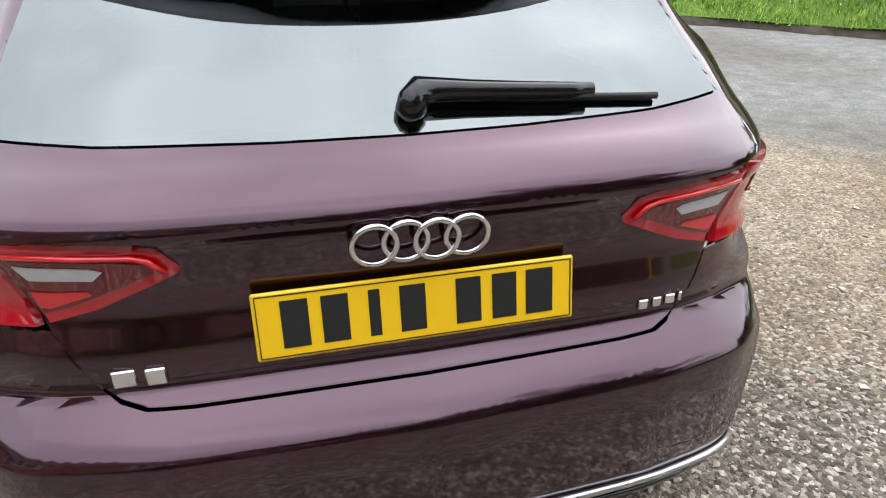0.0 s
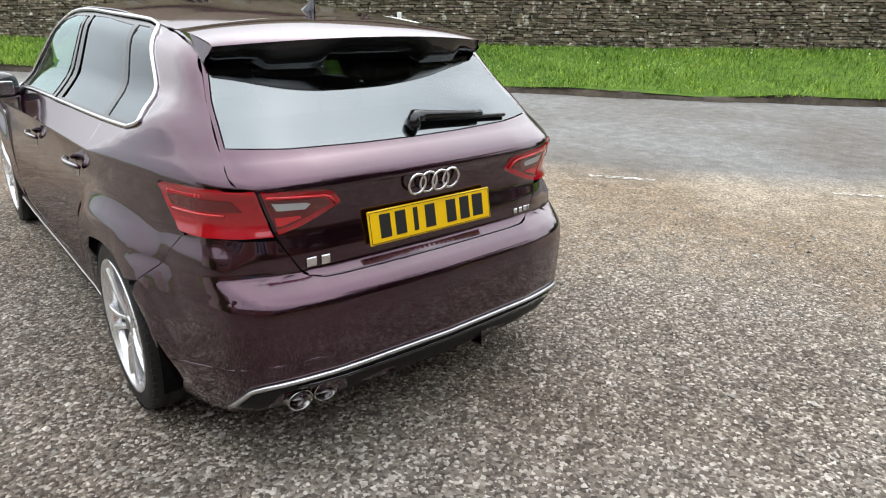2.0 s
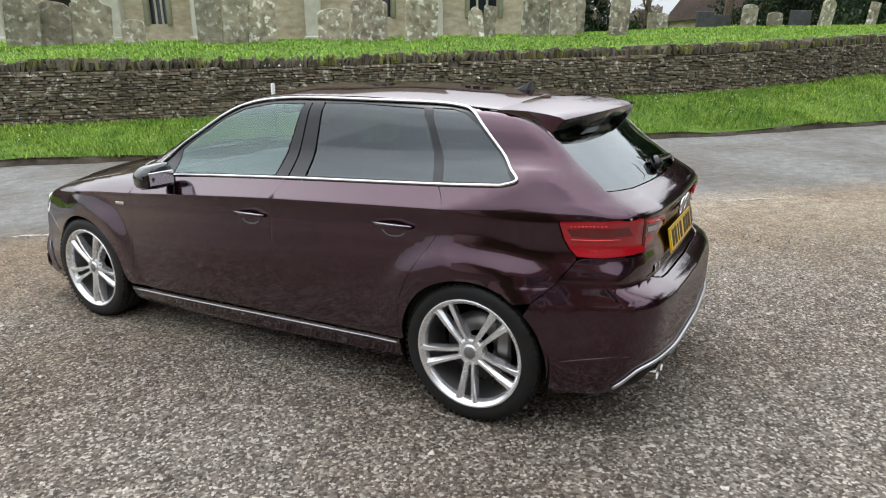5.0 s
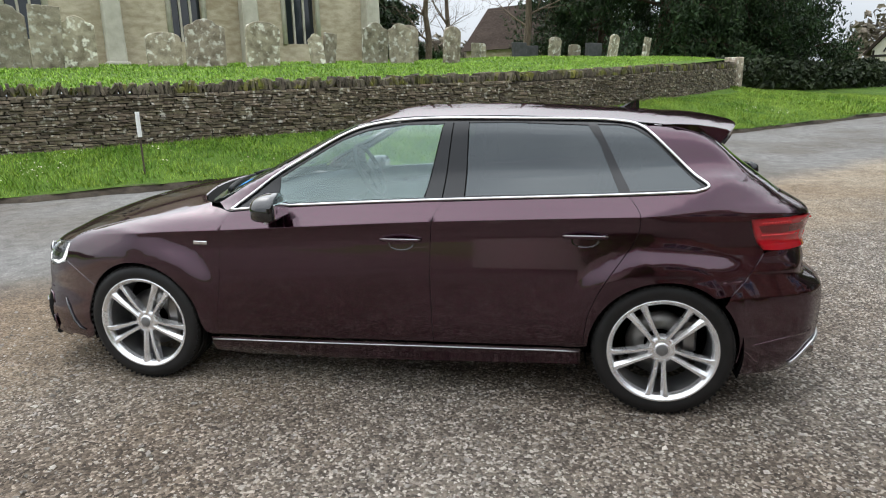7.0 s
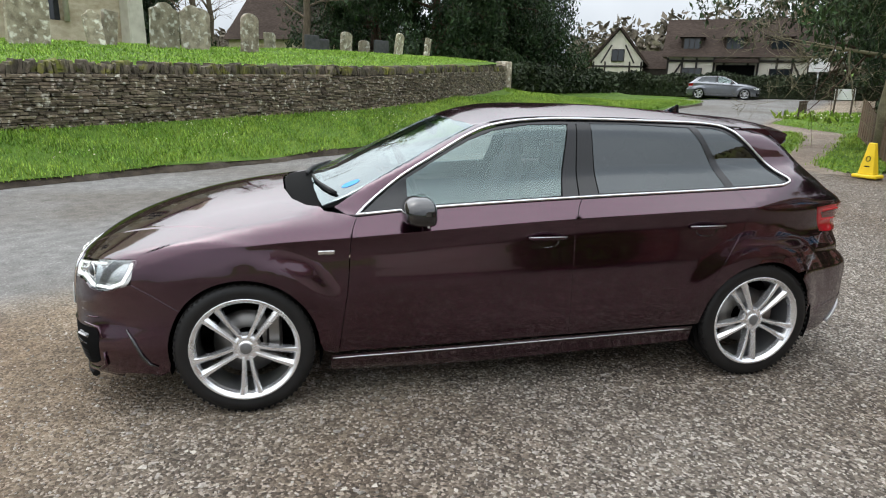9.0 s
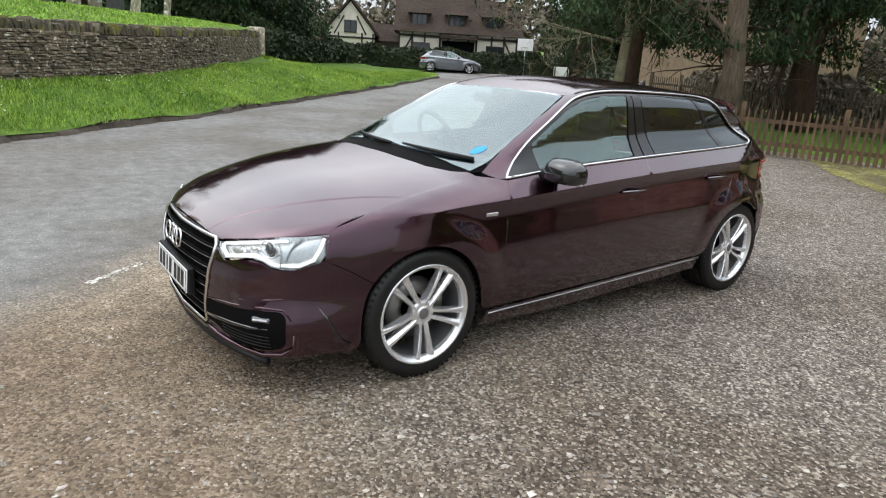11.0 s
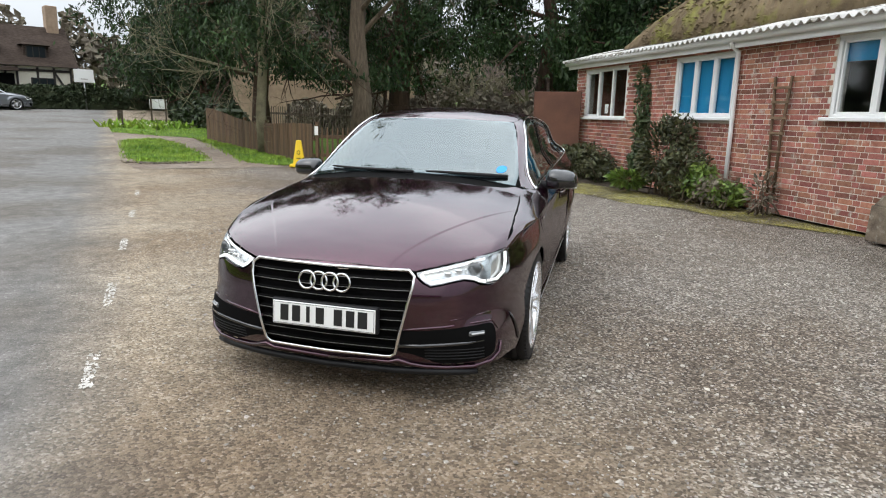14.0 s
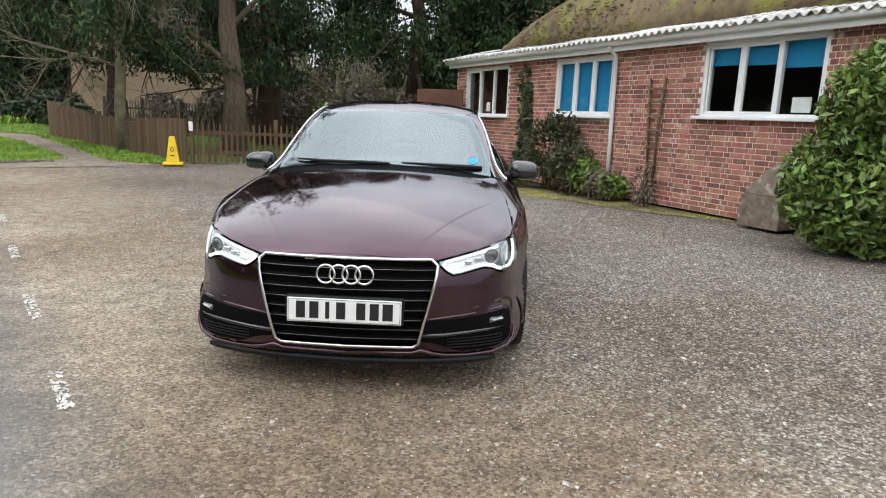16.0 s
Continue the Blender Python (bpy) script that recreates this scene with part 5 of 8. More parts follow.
    fog = on_skin("front", [(sg * 0.70, 0.366)], 1, -0.004)[0]
    bm = bmesh.new()
    add_box(bm, Vector(fog), (0.09, 0.016, 0.03), Matrix.Rotation(-sg * 0.75, 3, "Z"), 0.008)
    fl_ob = part("fog_lamp", bm, M_LENSGLASS, grid_in, "small clear fog lamp")
    bm = bmesh.new()
    add_box(bm, Vector(fog) + Vector((sg * 0.007, 0.008, 0.004)), (0.07, 0.012, 0.008), Matrix.Rotation(-sg * 0.75, 3, "Z"), 0.003)
    part("fog_reflector", bm, M_CLEARLENS, fl_ob)
    # pressed line from the intake to the wheel, and the lip that sweeps up beside it
    strip("bumper_line", on_skin("front", [(sg * x, z) for x, z in ((0.5, 0.425), (0.6, 0.436), (0.7, 0.452), (0.74, 0.458))], 1, -0.0015), [0.001, 0.004, 0.005, 0.005], M_PAINT, car)
    strip("front_lip", on_skin("front", [(sg * x, z) for x, z in ((0.0, 0.215), (0.30, 0.217), (0.345, 0.232), (0.40, 0.212), (0.46, 0.2), (0.56, 0.196), (0.68, 0.2), (0.755, 0.215), (0.785, 0.25), (0.79, 0.31))], 1, 0.006), [0.011, 0.011, 0.013, 0.012, 0.012, 0.012, 0.012, 0.011, 0.009, 0.004], M_PAINT, car, "painted front lip with an upswept corner")
    strip("side_blade", on_skin("side", [(1.83, 0.42), (1.80, 0.37), (1.765, 0.3), (1.735, 0.262), (1.70, 0.25)], sg, 0.004), [0.003, 0.008, 0.008, 0.007, 0.003], M_GLOSSBLACK, car, "gloss black blade at the bumper corner")
    # door mirror
    mx = sg * 0.922
    bm = bmesh.new()
    bmesh.ops.create_uvsphere(bm, u_segments=20, v_segments=14, radius=1.0)
    for v in bm.verts:
        c = v.co
        k = 0.1 if c.y > 0 else 0.045
        out = c.x * sg  # fuller towards the car, lower at the outer end, flat below
        up = (0.072 - 0.014 * out) * c.z ** 0.85 if c.z > 0 else -0.056 * abs(c.z) ** 0.4
        v.co = Vector((mx + 0.108 * math.copysign(abs(c.x) ** 0.62, c.x), 0.505 + k * math.copysign(abs(c.y) ** 0.75, c.y) - 0.012 * out, 0.955 + up))
    for f in bm.faces:
        f.smooth = True
    mir = part("door_mirror", bm, M_GLOSSBLACK, car, "gloss black door mirror")
    bm = bmesh.new()
    add_box(bm, Vector((mx, 0.4615, 0.953)), (0.15, 0.006, 0.07), None, 0.003)
    part("mirror_glass", bm, M_CHROME, mir)
    bm = bmesh.new()
    add_tube(bm, [(sg * 0.78, 0.56, 0.925), (sg * 0.85, 0.535, 0.918), (mx - sg * 0.03, 0.52, 0.925)], [0.03, 0.026, 0.034], 10)
    part("mirror_arm", bm, M_BLACKPL, mir)
    bm = bmesh.new()
    add_tube(bm, [(mx - sg * 0.1, 0.5, 0.905), (mx, 0.5, 0.897), (mx + sg * 0.1, 0.5, 0.907)], 0.0045, 6)
    part("mirror_trim", bm, M_SATIN, mir, "thin satin metal line")

# bonnet and cowl, from above
side_seam = [(float(project("side", np.array([y]), np.array([z]), 1.0)[0][0]), y) for y, z in fender_top[1:]]
lamp_top = [tuple(project("front", np.array([x]), np.array([z]))[0][:2]) for x, z in ((0.73, 0.722), (0.66, 0.709), (0.6, 0.697), (0.5, 0.676), (0.415, 0.657))]
bon_half = [(0.0, 1.165), (0.3, 1.145), (0.5, 1.1), (0.62, 1.03), (0.68, 0.965)] + [(x + 0.003, y) for x, y in side_seam] + lamp_top + [(0.3, 2.132), (0.0, 2.142)]
bonnet_ob = panel("bonnet", [("top", 1, bon_half + mirror(bon_half)[1:-1], [])], M_PAINT, step=0.03)
cowl_half = [(0.0, 1.16), (0.3, 1.14), (0.5, 1.095), (0.62, 1.025), (0.69, 0.94), (0.72, 0.86), (0.66, 0.84), (0.5, 0.93), (0.3, 0.98), (0.0, 1.0)]
panel("cowl", [("top", 1, cowl_half + mirror(cowl_half)[1:-1], [])], M_DARK, None, "black plastic scuttle below the windscreen", lift=-0.006)
ws_half = [(0.0, 1.004), (0.3, 0.993), (0.5, 0.972), (0.68, 0.945), (0.678, 1.0), (0.622, 1.15), (0.57, 1.265), (0.53, 1.318), (0.3, 1.338), (0.0, 1.343)]
panel("windscreen", [("front", 1, ws_half + mirror(ws_half)[1:-1], [])], M_SCREEN, None, "raked laminated windscreen reflecting the sky", lift=0.001, lip=0.0)
ws_in = [(0.0, 1.022), (0.3, 1.012), (0.5, 0.992), (0.652, 0.97), (0.65, 1.0), (0.60, 1.15), (0.549, 1.26), (0.51, 1.303), (0.3, 1.322), (0.0, 1.327)]
panel("windscreen_border", [("front", 1, ws_half + mirror(ws_half)[1:-1], [ws_in + mirror(ws_in)[1:-1]])], M_FRAMEBLACK, None, "black printed border of the windscreen", lift=-0.003, lip=0.0)
roof_half = [(0.0, 0.262), (0.3, 0.25), (0.5, 0.2), (0.545, 0.14), (0.553, -0.2), (0.553, -0.8), (0.552, -1.2), (0.548, -1.36), (0.3, -1.385), (0.0, -1.39)]
panel("roof", [("top", 1, roof_half + mirror(roof_half)[1:-1], [])], M_PAINT, None, lift=0.003, step=0.04)
lining_half = [(0.0, 0.25), (0.5, 0.2), (0.57, 0.1), (0.578, -0.8), (0.57, -1.3), (0.545, -1.46), (0.0, -1.5)]
panel("headlining", [("top", 1, lining_half + mirror(lining_half)[1:-1], [])], M_FRAMEBLACK, None, "dark headlining below the roof", lift=-0.012, step=0.08, lip=0.0)
for sg in (-1, 1):
    strip("roof_seam", [(x * sg, y, z + 0.002) for x, y, z in project("top", np.full(20, 0.5515), np.linspace(0.12, -1.3, 20))], 0.003, M_GLOSSBLACK, car, "black roof joint strip")
# tailgate
gate_half = [(0.0, 1.33), (0.40, 1.318), (0.535, 1.285), (0.56, 1.258), (0.60, 1.14), (0.633, 1.017), (0.65, 0.955), (0.638, 0.927), (0.6, 0.922), (0.563, 0.82), (0.545, 0.766), (0.51, 0.7), (0.49, 0.667), (0.468, 0.65), (0.43, 0.642), (0.36, 0.64), (0.0, 0.64)]
glass_half = [(0.0, 1.31), (0.40, 1.3), (0.52, 1.27), (0.545, 1.245), (0.588, 1.13), (0.618, 1.018), (0.45, 1.008), (0.2, 1.003), (0.0, 1.002)]
gl_poly = glass_half + mirror(glass_half)[1:-1]
lamp_hole = [(0.583, 0.912), (0.40, 0.901), (0.366, 0.89), (0.357, 0.872), (0.388, 0.842), (0.47, 0.80), (0.535, 0.784), (0.548, 0.82)]
tailgate = panel("tailgate", [("rear", 1, gate_half + mirror(gate_half)[1:-1], [gl_poly])], M_PAINT, None, step=0.022)
panel("rear_screen", [("rear", 1, gl_poly, [])], M_REARGLASS, tailgate, "dark tinted heated rear window", lift=-0.002, lip=0.0, step=0.04)
# number plates with plain bars for the characters
def plate(name, at, tilt, rz, face, label):
    bm = bmesh.new()
    add_box(bm, Vector(), (0.52, 0.008, 0.111), None, 0.003)
    ob = part(name, bm, face, car, label)
    ob.matrix_basis = pose(*at, tilt, 0, rz)
    for k, w in ((0, 0.046), (1, 0.046), (2, 0.02), (3, 0.046), (4.5, 0.046), (5.5, 0.046), (6.5, 0.052)):
        bm = bmesh.new()
        add_box(bm, Vector((-0.198 + k * 0.061, -0.0045, 0.002)), (w * 0.9, 0.0025, 0.077), None, 0.0)
        part("plate_bar", bm, M_INK, ob)
    bm = bmesh.new()
    for x, z, a, c in ((0, 0.05, 0.508, 0.0016), (0, -0.05, 0.508, 0.0016), (-0.254, 0, 0.0016, 0.1), (0.254, 0, 0.0016, 0.1)):
        add_box(bm, Vector((x, -0.0042, z)), (a, 0.002, c))
    part("plate_border", bm, M_INK, ob)
    return ob


plate("rear_number_plate", (0, -1.995, 0.752), -11, 0, M_PLATEY, "yellow rear number plate with dark bars")
plate("front_number_plate", (0, 2.226, 0.428), -4, 180, M_PLATEW, "white front number plate with dark bars")


def rings(name, at, tilt, rz, r, parent):
    bm = bmesh.new()
    for k in range(4):
        cx = (k - 1.5) * r * 1.42
        pts = [(cx + r * math.cos(a), 0.003 * (k % 2), r * math.sin(a)) for a in np.linspace(0, 2 * math.pi, 33)]
        add_tube(bm, pts, r * 0.145, 8, False)
    ob = part(name, bm, M_CHROME, parent, "row of four plain chrome rings")
    ob.matrix_basis = pose(*at, tilt, 0, rz)


rings("emblem", (0, -2.0, 0.872), 8, 0, 0.0338, tailgate)
for cx, cz, ws in ((-0.43, 0.687, (0.04, 0.035)), (0.45, 0.687, (0.022, 0.02, 0.022, 0.008))):
    bm = bmesh.new()
    x0 = cx - sum(ws) / 2 - 0.004 * len(ws)
    for w in ws:
        p = on_skin("rear", [(x0 + w / 2, cz)], 1, 0.003)[0]
        add_box(bm, Vector(p), (w * 0.85, 0.006, 0.03 if len(ws) == 2 else 0.02), None, 0.002)
        x0 += w + 0.008
    part("tailgate_badge", bm, M_CHROME, tailgate, "small chrome badge of plain bars")
# rear wiper
w0 = on_skin("rear", [(0.03, 1.028)], 1, 0.018)[0]
line = on_skin("rear", [(x, 1.046 - 0.05 * x) for x in np.linspace(0.03, 0.46, 11)], 1, 0.02)
bm = bmesh.new()
knuckle = [Vector(w0) + Vector((dx, 0.004, dz)) for dx, dz in ((-0.012, -0.022), (-0.014, -0.008), (-0.008, 0.008))]
add_tube(bm, knuckle + [Vector(q) for q in line[:8]], [0.018, 0.026, 0.027, 0.023, 0.02, 0.0175, 0.0165, 0.0155, 0.015, 0.0145, 0.013], 10)
for f in bm.faces:
    f.smooth = True
wip = part("rear_wiper", bm, M_FRAMEBLACK, tailgate, "black rear wiper")
strip("wiper_blade", line - np.array([0, -0.004, 0.012]), 0.007, M_RUBBER, wip)
# roof spoiler: a solid that runs on from the roof past the glass
def spoiler():
    xs = np.linspace(-0.572, 0.572, 33)
    a = np.abs(xs)
    top0 = project("top", np.clip(xs, -0.556, 0.556), np.full(33, -1.36) + 0.07 * (a / 0.572) ** 4)
    top0[:, 2] += 0.003
    trail_y, trail_z = -1.70 + 0.10 * (a / 0.56) ** 2.2, 1.316 - 0.026 * (a / 0.56) ** 2
    step = np.where((a > 0.2) & (a < 0.42), 0.022, 0.0)
    rows = [top0]
    for t in (0.25, 0.5, 0.75, 0.95, 1.0):
        y = top0[:, 1] * (1 - t) + trail_y * t
        z = top0[:, 2] * (1 - t) + trail_z * t + 0.012 * math.sin(t * math.pi) - (0.006 if t == 1.0 else 0)
        x = xs * (1 - 0.045 * t)
        rows.append(np.stack([x, y, z], 1))
    rows.append(np.stack([xs * 0.95, trail_y + 0.006, trail_z - 0.02], 1))
    zb = 1.232 - step
    xb = xs * 0.985
    g = project("rear", np.clip(xb, -0.55, 0.55), zb)
    rows.append(np.stack([xb, g[:, 1] * 0.35 + trail_y * 0.65, zb * 0.45 + (trail_z - 0.02) * 0.55], 1))
    rows.append(np.stack([xb, g[:, 1] - 0.004, zb], 1))
    rows.append(np.stack([xb, g[:, 1] + 0.09, zb + 0.05], 1))
    P = np.concatenate(rows)
    n = len(xs)
    F = [(r * n + i, r * n + i + 1, (r + 1) * n + i + 1, (r + 1) * n + i) for r in range(len(rows) - 1) for i in range(n - 1)]
    upper = [f for f in F if f[0] < 5 * n]
    under = [f for f in F if f[0] >= 5 * n]
    me = mesh("roof_spoiler", P[: 6 * n], [f[::-1] for f in upper], M_PAINT, True)
    sp = part("roof_spoiler", me, None, tailgate)
    lo = P[5 * n :]
    F2 = [tuple(i - 5 * n for i in f)[::-1] for f in under]
    ends = [[k * n for k in range(5)], [k * n + n - 1 for k in range(5)][::-1]]
    part("spoiler_underside", mesh("spoiler_underside", lo, F2 + [tuple(e) for e in ends], M_FRAMEBLACK, True), None, sp, "gloss black underside")
    for e in (0, n - 1):
        q = [tuple(rows[k][e]) for k in (0, 2, 4, 5, 6, 8)]
        part("spoiler_end", mesh("spoiler_end", q, [tuple(range(6)) if e == 0 else tuple(range(5, -1, -1))], M_PAINT), None, sp)


spoiler()
# silver strip and black apron of the rear bumper, tail pipes
strip_line = [(-0.715, 0.238), (-0.69, 0.295), (-0.66, 0.328), (-0.57, 0.346), (-0.3, 0.352), (0, 0.352), (0.3, 0.352), (0.57, 0.346), (0.66, 0.328), (0.69, 0.295), (0.715, 0.238)]
apron = panel("rear_apron", [("rear", 1, [(-0.70, 0.24), (-0.68, 0.292), (-0.65, 0.32), (-0.565, 0.339), (-0.3, 0.345), (0.3, 0.345), (0.565, 0.339), (0.65, 0.32), (0.68, 0.292), (0.70, 0.24), (0.62, 0.222), (-0.37, 0.222), (-0.40, 0.3), (-0.5, 0.312), (-0.6, 0.3), (-0.64, 0.23)], [])], M_BLACKPL, rear_bumper_ob, "black textured rear apron", lift=0.004)
strip("apron_trim", on_skin("rear", spline(strip_line, 4), 1, 0.007), 0.0085, M_SATIN, rear_bumper_ob, "satin silver strip along the apron")
for sg in (-1, 1):
    strip("bumper_line", on_skin("rear", [(sg * x, z) for x, z in ((0.38, 0.411), (0.5, 0.41), (0.615, 0.405), (0.70, 0.393))], 1, -0.001), [0.001, 0.004, 0.005, 0.005], M_PAINT, rear_bumper_ob)
    strip("bumper_line", on_skin("side", [(-1.955, 0.388), (-1.85, 0.372), (-1.75, 0.356), (-1.68, 0.345)], sg, -0.001), [0.005, 0.004, 0.003, 0.001], M_PAINT, rear_bumper_ob)
for zz in (0.322,):
    strip("apron_rib", on_skin("rear", [(x, zz) for x in np.linspace(-0.56, 0.56, 16)], 1, 0.008), 0.007, M_GLOSSBLACK, apron)
for px in (-0.55, -0.462):
    bm = bmesh.new()
    prof = [(-1.945, 0.039), (-2.027, 0.039), (-2.031, 0.0375), (-2.029, 0.034), (-1.955, 0.033), (-1.925, 0.001)]
    rg = [[bm.verts.new((px + 1.1 * r * math.cos(a), y - 0.012, 0.265 + 0.9 * r * math.sin(a))) for a in np.linspace(0, 2 * math.pi, 24, endpoint=False)] for y, r in prof]
    for a, b in zip(rg, rg[1:]):
        for k in range(24):
            bm.faces.new((a[k], a[(k + 1) % 24], b[(k + 1) % 24], b[k])).smooth = True
    part("tail_pipe", bm, M_PIPE, rear_bumper_ob, "oval chrome tail pipe")
# grille: black cavity, slats with laid-on highlights, surround, emblem
gp = dense(grille, 0.03)
front3 = on_skin("front", gp, 1, 0.003)
strip("grille_surround", front3, 0.0085, M_CHROME, car, "bright chrome grille surround", closed=True)
back3 = on_skin("front", gp, 1, -0.03)
gr = part("grille", mesh("grille", [tuple(x) for x in back3], [tuple(range(len(gp)))[::-1]], M_DARK), None, car, "black single-frame grille with thin slats, their highlights laid on as steel lines")
for k, z in enumerate(np.linspace(0.62, 0.285, 8)):
    half = np.interp(z, (0.255, 0.59, 0.64), (0.325, 0.405, 0.405))
    xs = np.linspace(-half, half, 15)
    q = on_skin("front", [(x, z) for x in xs], 1, -0.012)
    bm = bmesh.new()
    r0 = [bm.verts.new((x, y, zz + 0.011)) for x, y, zz in q]
    r1 = [bm.verts.new((x, y + 0.012, zz)) for x, y, zz in q]
    r2 = [bm.verts.new((x, y, zz - 0.012)) for x, y, zz in q]
    for a, b in ((r0, r1), (r1, r2)):
        for i in range(14):
            bm.faces.new((a[i], b[i], b[i + 1], a[i + 1])).smooth = True
    sl = part("grille_slat", bm, M_DARK, gr)
    # the gloss slat's highlight, added as a thin steel line on matte black
    strip("slat_edge", q + np.array([0, 0.0115, 0.001]), 0.0013, M_DISC, sl)
part("plate_holder", box_bm((0.54, 0.03, 0.13), 0.006, (0, 2.205, 0.428)), M_BLACKPL, gr)
rings("emblem", (0, 2.208, 0.594), 8, 0, 0.0408, gr)
edge = on_skin("front", [(x, 0.2) for x in np.linspace(-0.7, 0.7, 25)], 1, -0.004)
edge[:, 2] -= 0.034
strip("front_splitter", edge, 0.017, M_BLACKPL, car, "black plastic splitter below the bumper")
# front wipers, aerial, sticker
for x0, x1 in ((-0.05, 0.56), (-0.62, -0.12)):
    q = on_skin("top", [(x, y) for x, y in zip(np.linspace(x0, x1, 8), np.linspace(1.03, 1.0, 8) - 0.16 * (np.abs(np.linspace(x0, x1, 8)) / 0.65) ** 2)], 1, 0.012)
    strip("front_wiper", q, [0.009, 0.012, 0.012, 0.011, 0.01, 0.009, 0.008, 0.006], M_BLACKPL, car, "black windscreen wiper at rest")
fin_z = float(project("top", np.array([0.0]), np.array([-1.18]))[0][2])
bm = bmesh.new()
fin = [(-1.10, 0.0, 0.003), (-1.15, 0.01, 0.009), (-1.20, 0.032, 0.006), (-1.225, 0.046, 0.003), (-1.24, 0.044, 0.003), (-1.245, 0.0, 0.009)]
lo_l, lo_r, hi_l, hi_r = ([bm.verts.new((sx * (w if low else 0.35 * w), y, fin_z + (-0.004 if low else h))) for y, h, w in fin] for sx, low in ((-1, True), (1, True), (-1, False), (1, False)))
for k in range(len(fin) - 1):
    for a, b in ((lo_l, hi_l), (hi_l, hi_r), (hi_r, lo_r)):
        bm.faces.new((a[k], a[k + 1], b[k + 1], b[k]))
bm.faces.new((lo_l[-1], lo_r[-1], hi_r[-1], hi_l[-1]))
bmesh.ops.recalc_face_normals(bm, faces=bm.faces)
part("roof_aerial", bm, M_GLOSSBLACK, car, "small shark-fin roof aerial")
st = on_skin("front", [(-0.565 + 0.032 * math.cos(a), 1.03 + 0.02 * math.sin(a)) for a in np.linspace(0, 6.283, 14, endpoint=False)], 1, 0.003)
part("screen_sticker", mesh("screen_sticker", [tuple(x) for x in st], [tuple(range(14))[::-1]], M_BLUE), None, car, "small blue sticker inside the windscreen")

# inside: floor, door linings, dashboard, wheel, seats
bm = box_bm((1.2, 3.66, 0.05), 0.01, (0, 0.05, 0.2))
part("underbody", bm, M_DARK, car)
for sg in (-1, 1):
    q = [(0.95, 0.3), (0.8, 0.8), (0.3, 0.84), (-0.3, 0.86), (-1.0, 0.89), (-1.45, 0.9), (-0.95, 0.3)]
    lining = panel_mesh("door_lining", [("side", sg, q, [])], M_SEAT, lift=-0.07, step=0.08, lip=0.0)
    part("door_lining", lining, None, car)
    for wy in (-WHEEL_Y, WHEEL_Y):
        bm = bmesh.new()
        n = 24
        aa = np.linspace(radians(-20), radians(200), n)
        ra, rb = ([bm.verts.new((sg * x, wy + 0.352 * math.cos(a), HUB_Z + 0.352 * math.sin(a))) for a in aa] for x in (0.5, 0.845))
        for i in range(n - 1):
            bm.faces.new((ra[i], ra[i + 1], rb[i + 1], rb[i]))
        bm.faces.new(ra)
        part("wheel_arch_liner", bm, M_DARK, car)
bm = bmesh.new()
add_box(bm, Vector((0, 0.78, 0.83)), (1.36, 0.5, 0.22), Matrix.Rotation(-0.12, 3, "X"), 0.05)
part("dashboard", bm, M_SEAT, car)
part("parcel_shelf", box_bm((1.15, 0.5, 0.03), 0.01, (0, -1.45, 0.97)), M_SEAT, car)
bm = bmesh.new()
c, rt = Vector((0.36, 0.42, 0.98)), Matrix.Rotation(radians(65), 3, "X")
add_tube(bm, [c + rt @ Vector((0.18 * math.cos(a), 0.18 * math.sin(a), 0)) for a in np.linspace(0, 6.283, 33)], 0.015, 8, False)
for a in (0, 2.6, 4.7):
    add_tube(bm, [c, c + rt @ Vector((0.17 * math.cos(a), 0.17 * math.sin(a), 0))], 0.018, 6)
part("steering_wheel", bm, M_BLACKPL, car)
for sx, sy in ((-0.36, -0.1), (0.36, -0.1), (-0.38, -0.98), (0.38, -0.98)):
    bm = bmesh.new()
    add_box(bm, Vector((sx, sy + 0.2, 0.5)), (0.48, 0.5, 0.16), None, 0.05)
    add_box(bm, Vector((sx, sy - 0.12, 0.8)), (0.46, 0.14, 0.58), Matrix.Rotation(0.22, 3, "X"), 0.05, 0.85)
    seat = part("seat", bm, M_SEAT, car)
    bm = bmesh.new()
    add_box(bm, Vector((sx, sy - 0.2, 1.14)), (0.25, 0.09, 0.15), Matrix.Rotation(0.15, 3, "X"), 0.035)
    part("headrest", bm, M_SEAT, seat)
bm = bmesh.new()
add_box(bm, Vector((0, 0.32, 1.265)), (0.23, 0.03, 0.06), None, 0.012)
part("interior_mirror", bm, M_BLACKPL, car)


# wheels: tyre, rim, five twin spokes, cap, bolts, disc, caliper
def lathe(prof, n=48, smooth=True):
    bm = bmesh.new()
    rg = [[bm.verts.new((x, r * math.cos(a), r * math.sin(a))) for a in np.linspace(0, 2 * math.pi, n, endpoint=False)] for x, r in prof]
    for a, b in zip(rg, rg[1:]):
        for k in range(n):
            bm.faces.new((a[k], a[(k + 1) % n], b[(k + 1) % n], b[k])).smooth = smooth
    bmesh.ops.recalc_face_normals(bm, faces=bm.faces)
    return bm


def to_me(name, bm, material):
    me = bpy.data.meshes.new(name)
    bm.normal_update()
    bm.to_mesh(me), bm.free()
    me.materials.append(material)
    return me


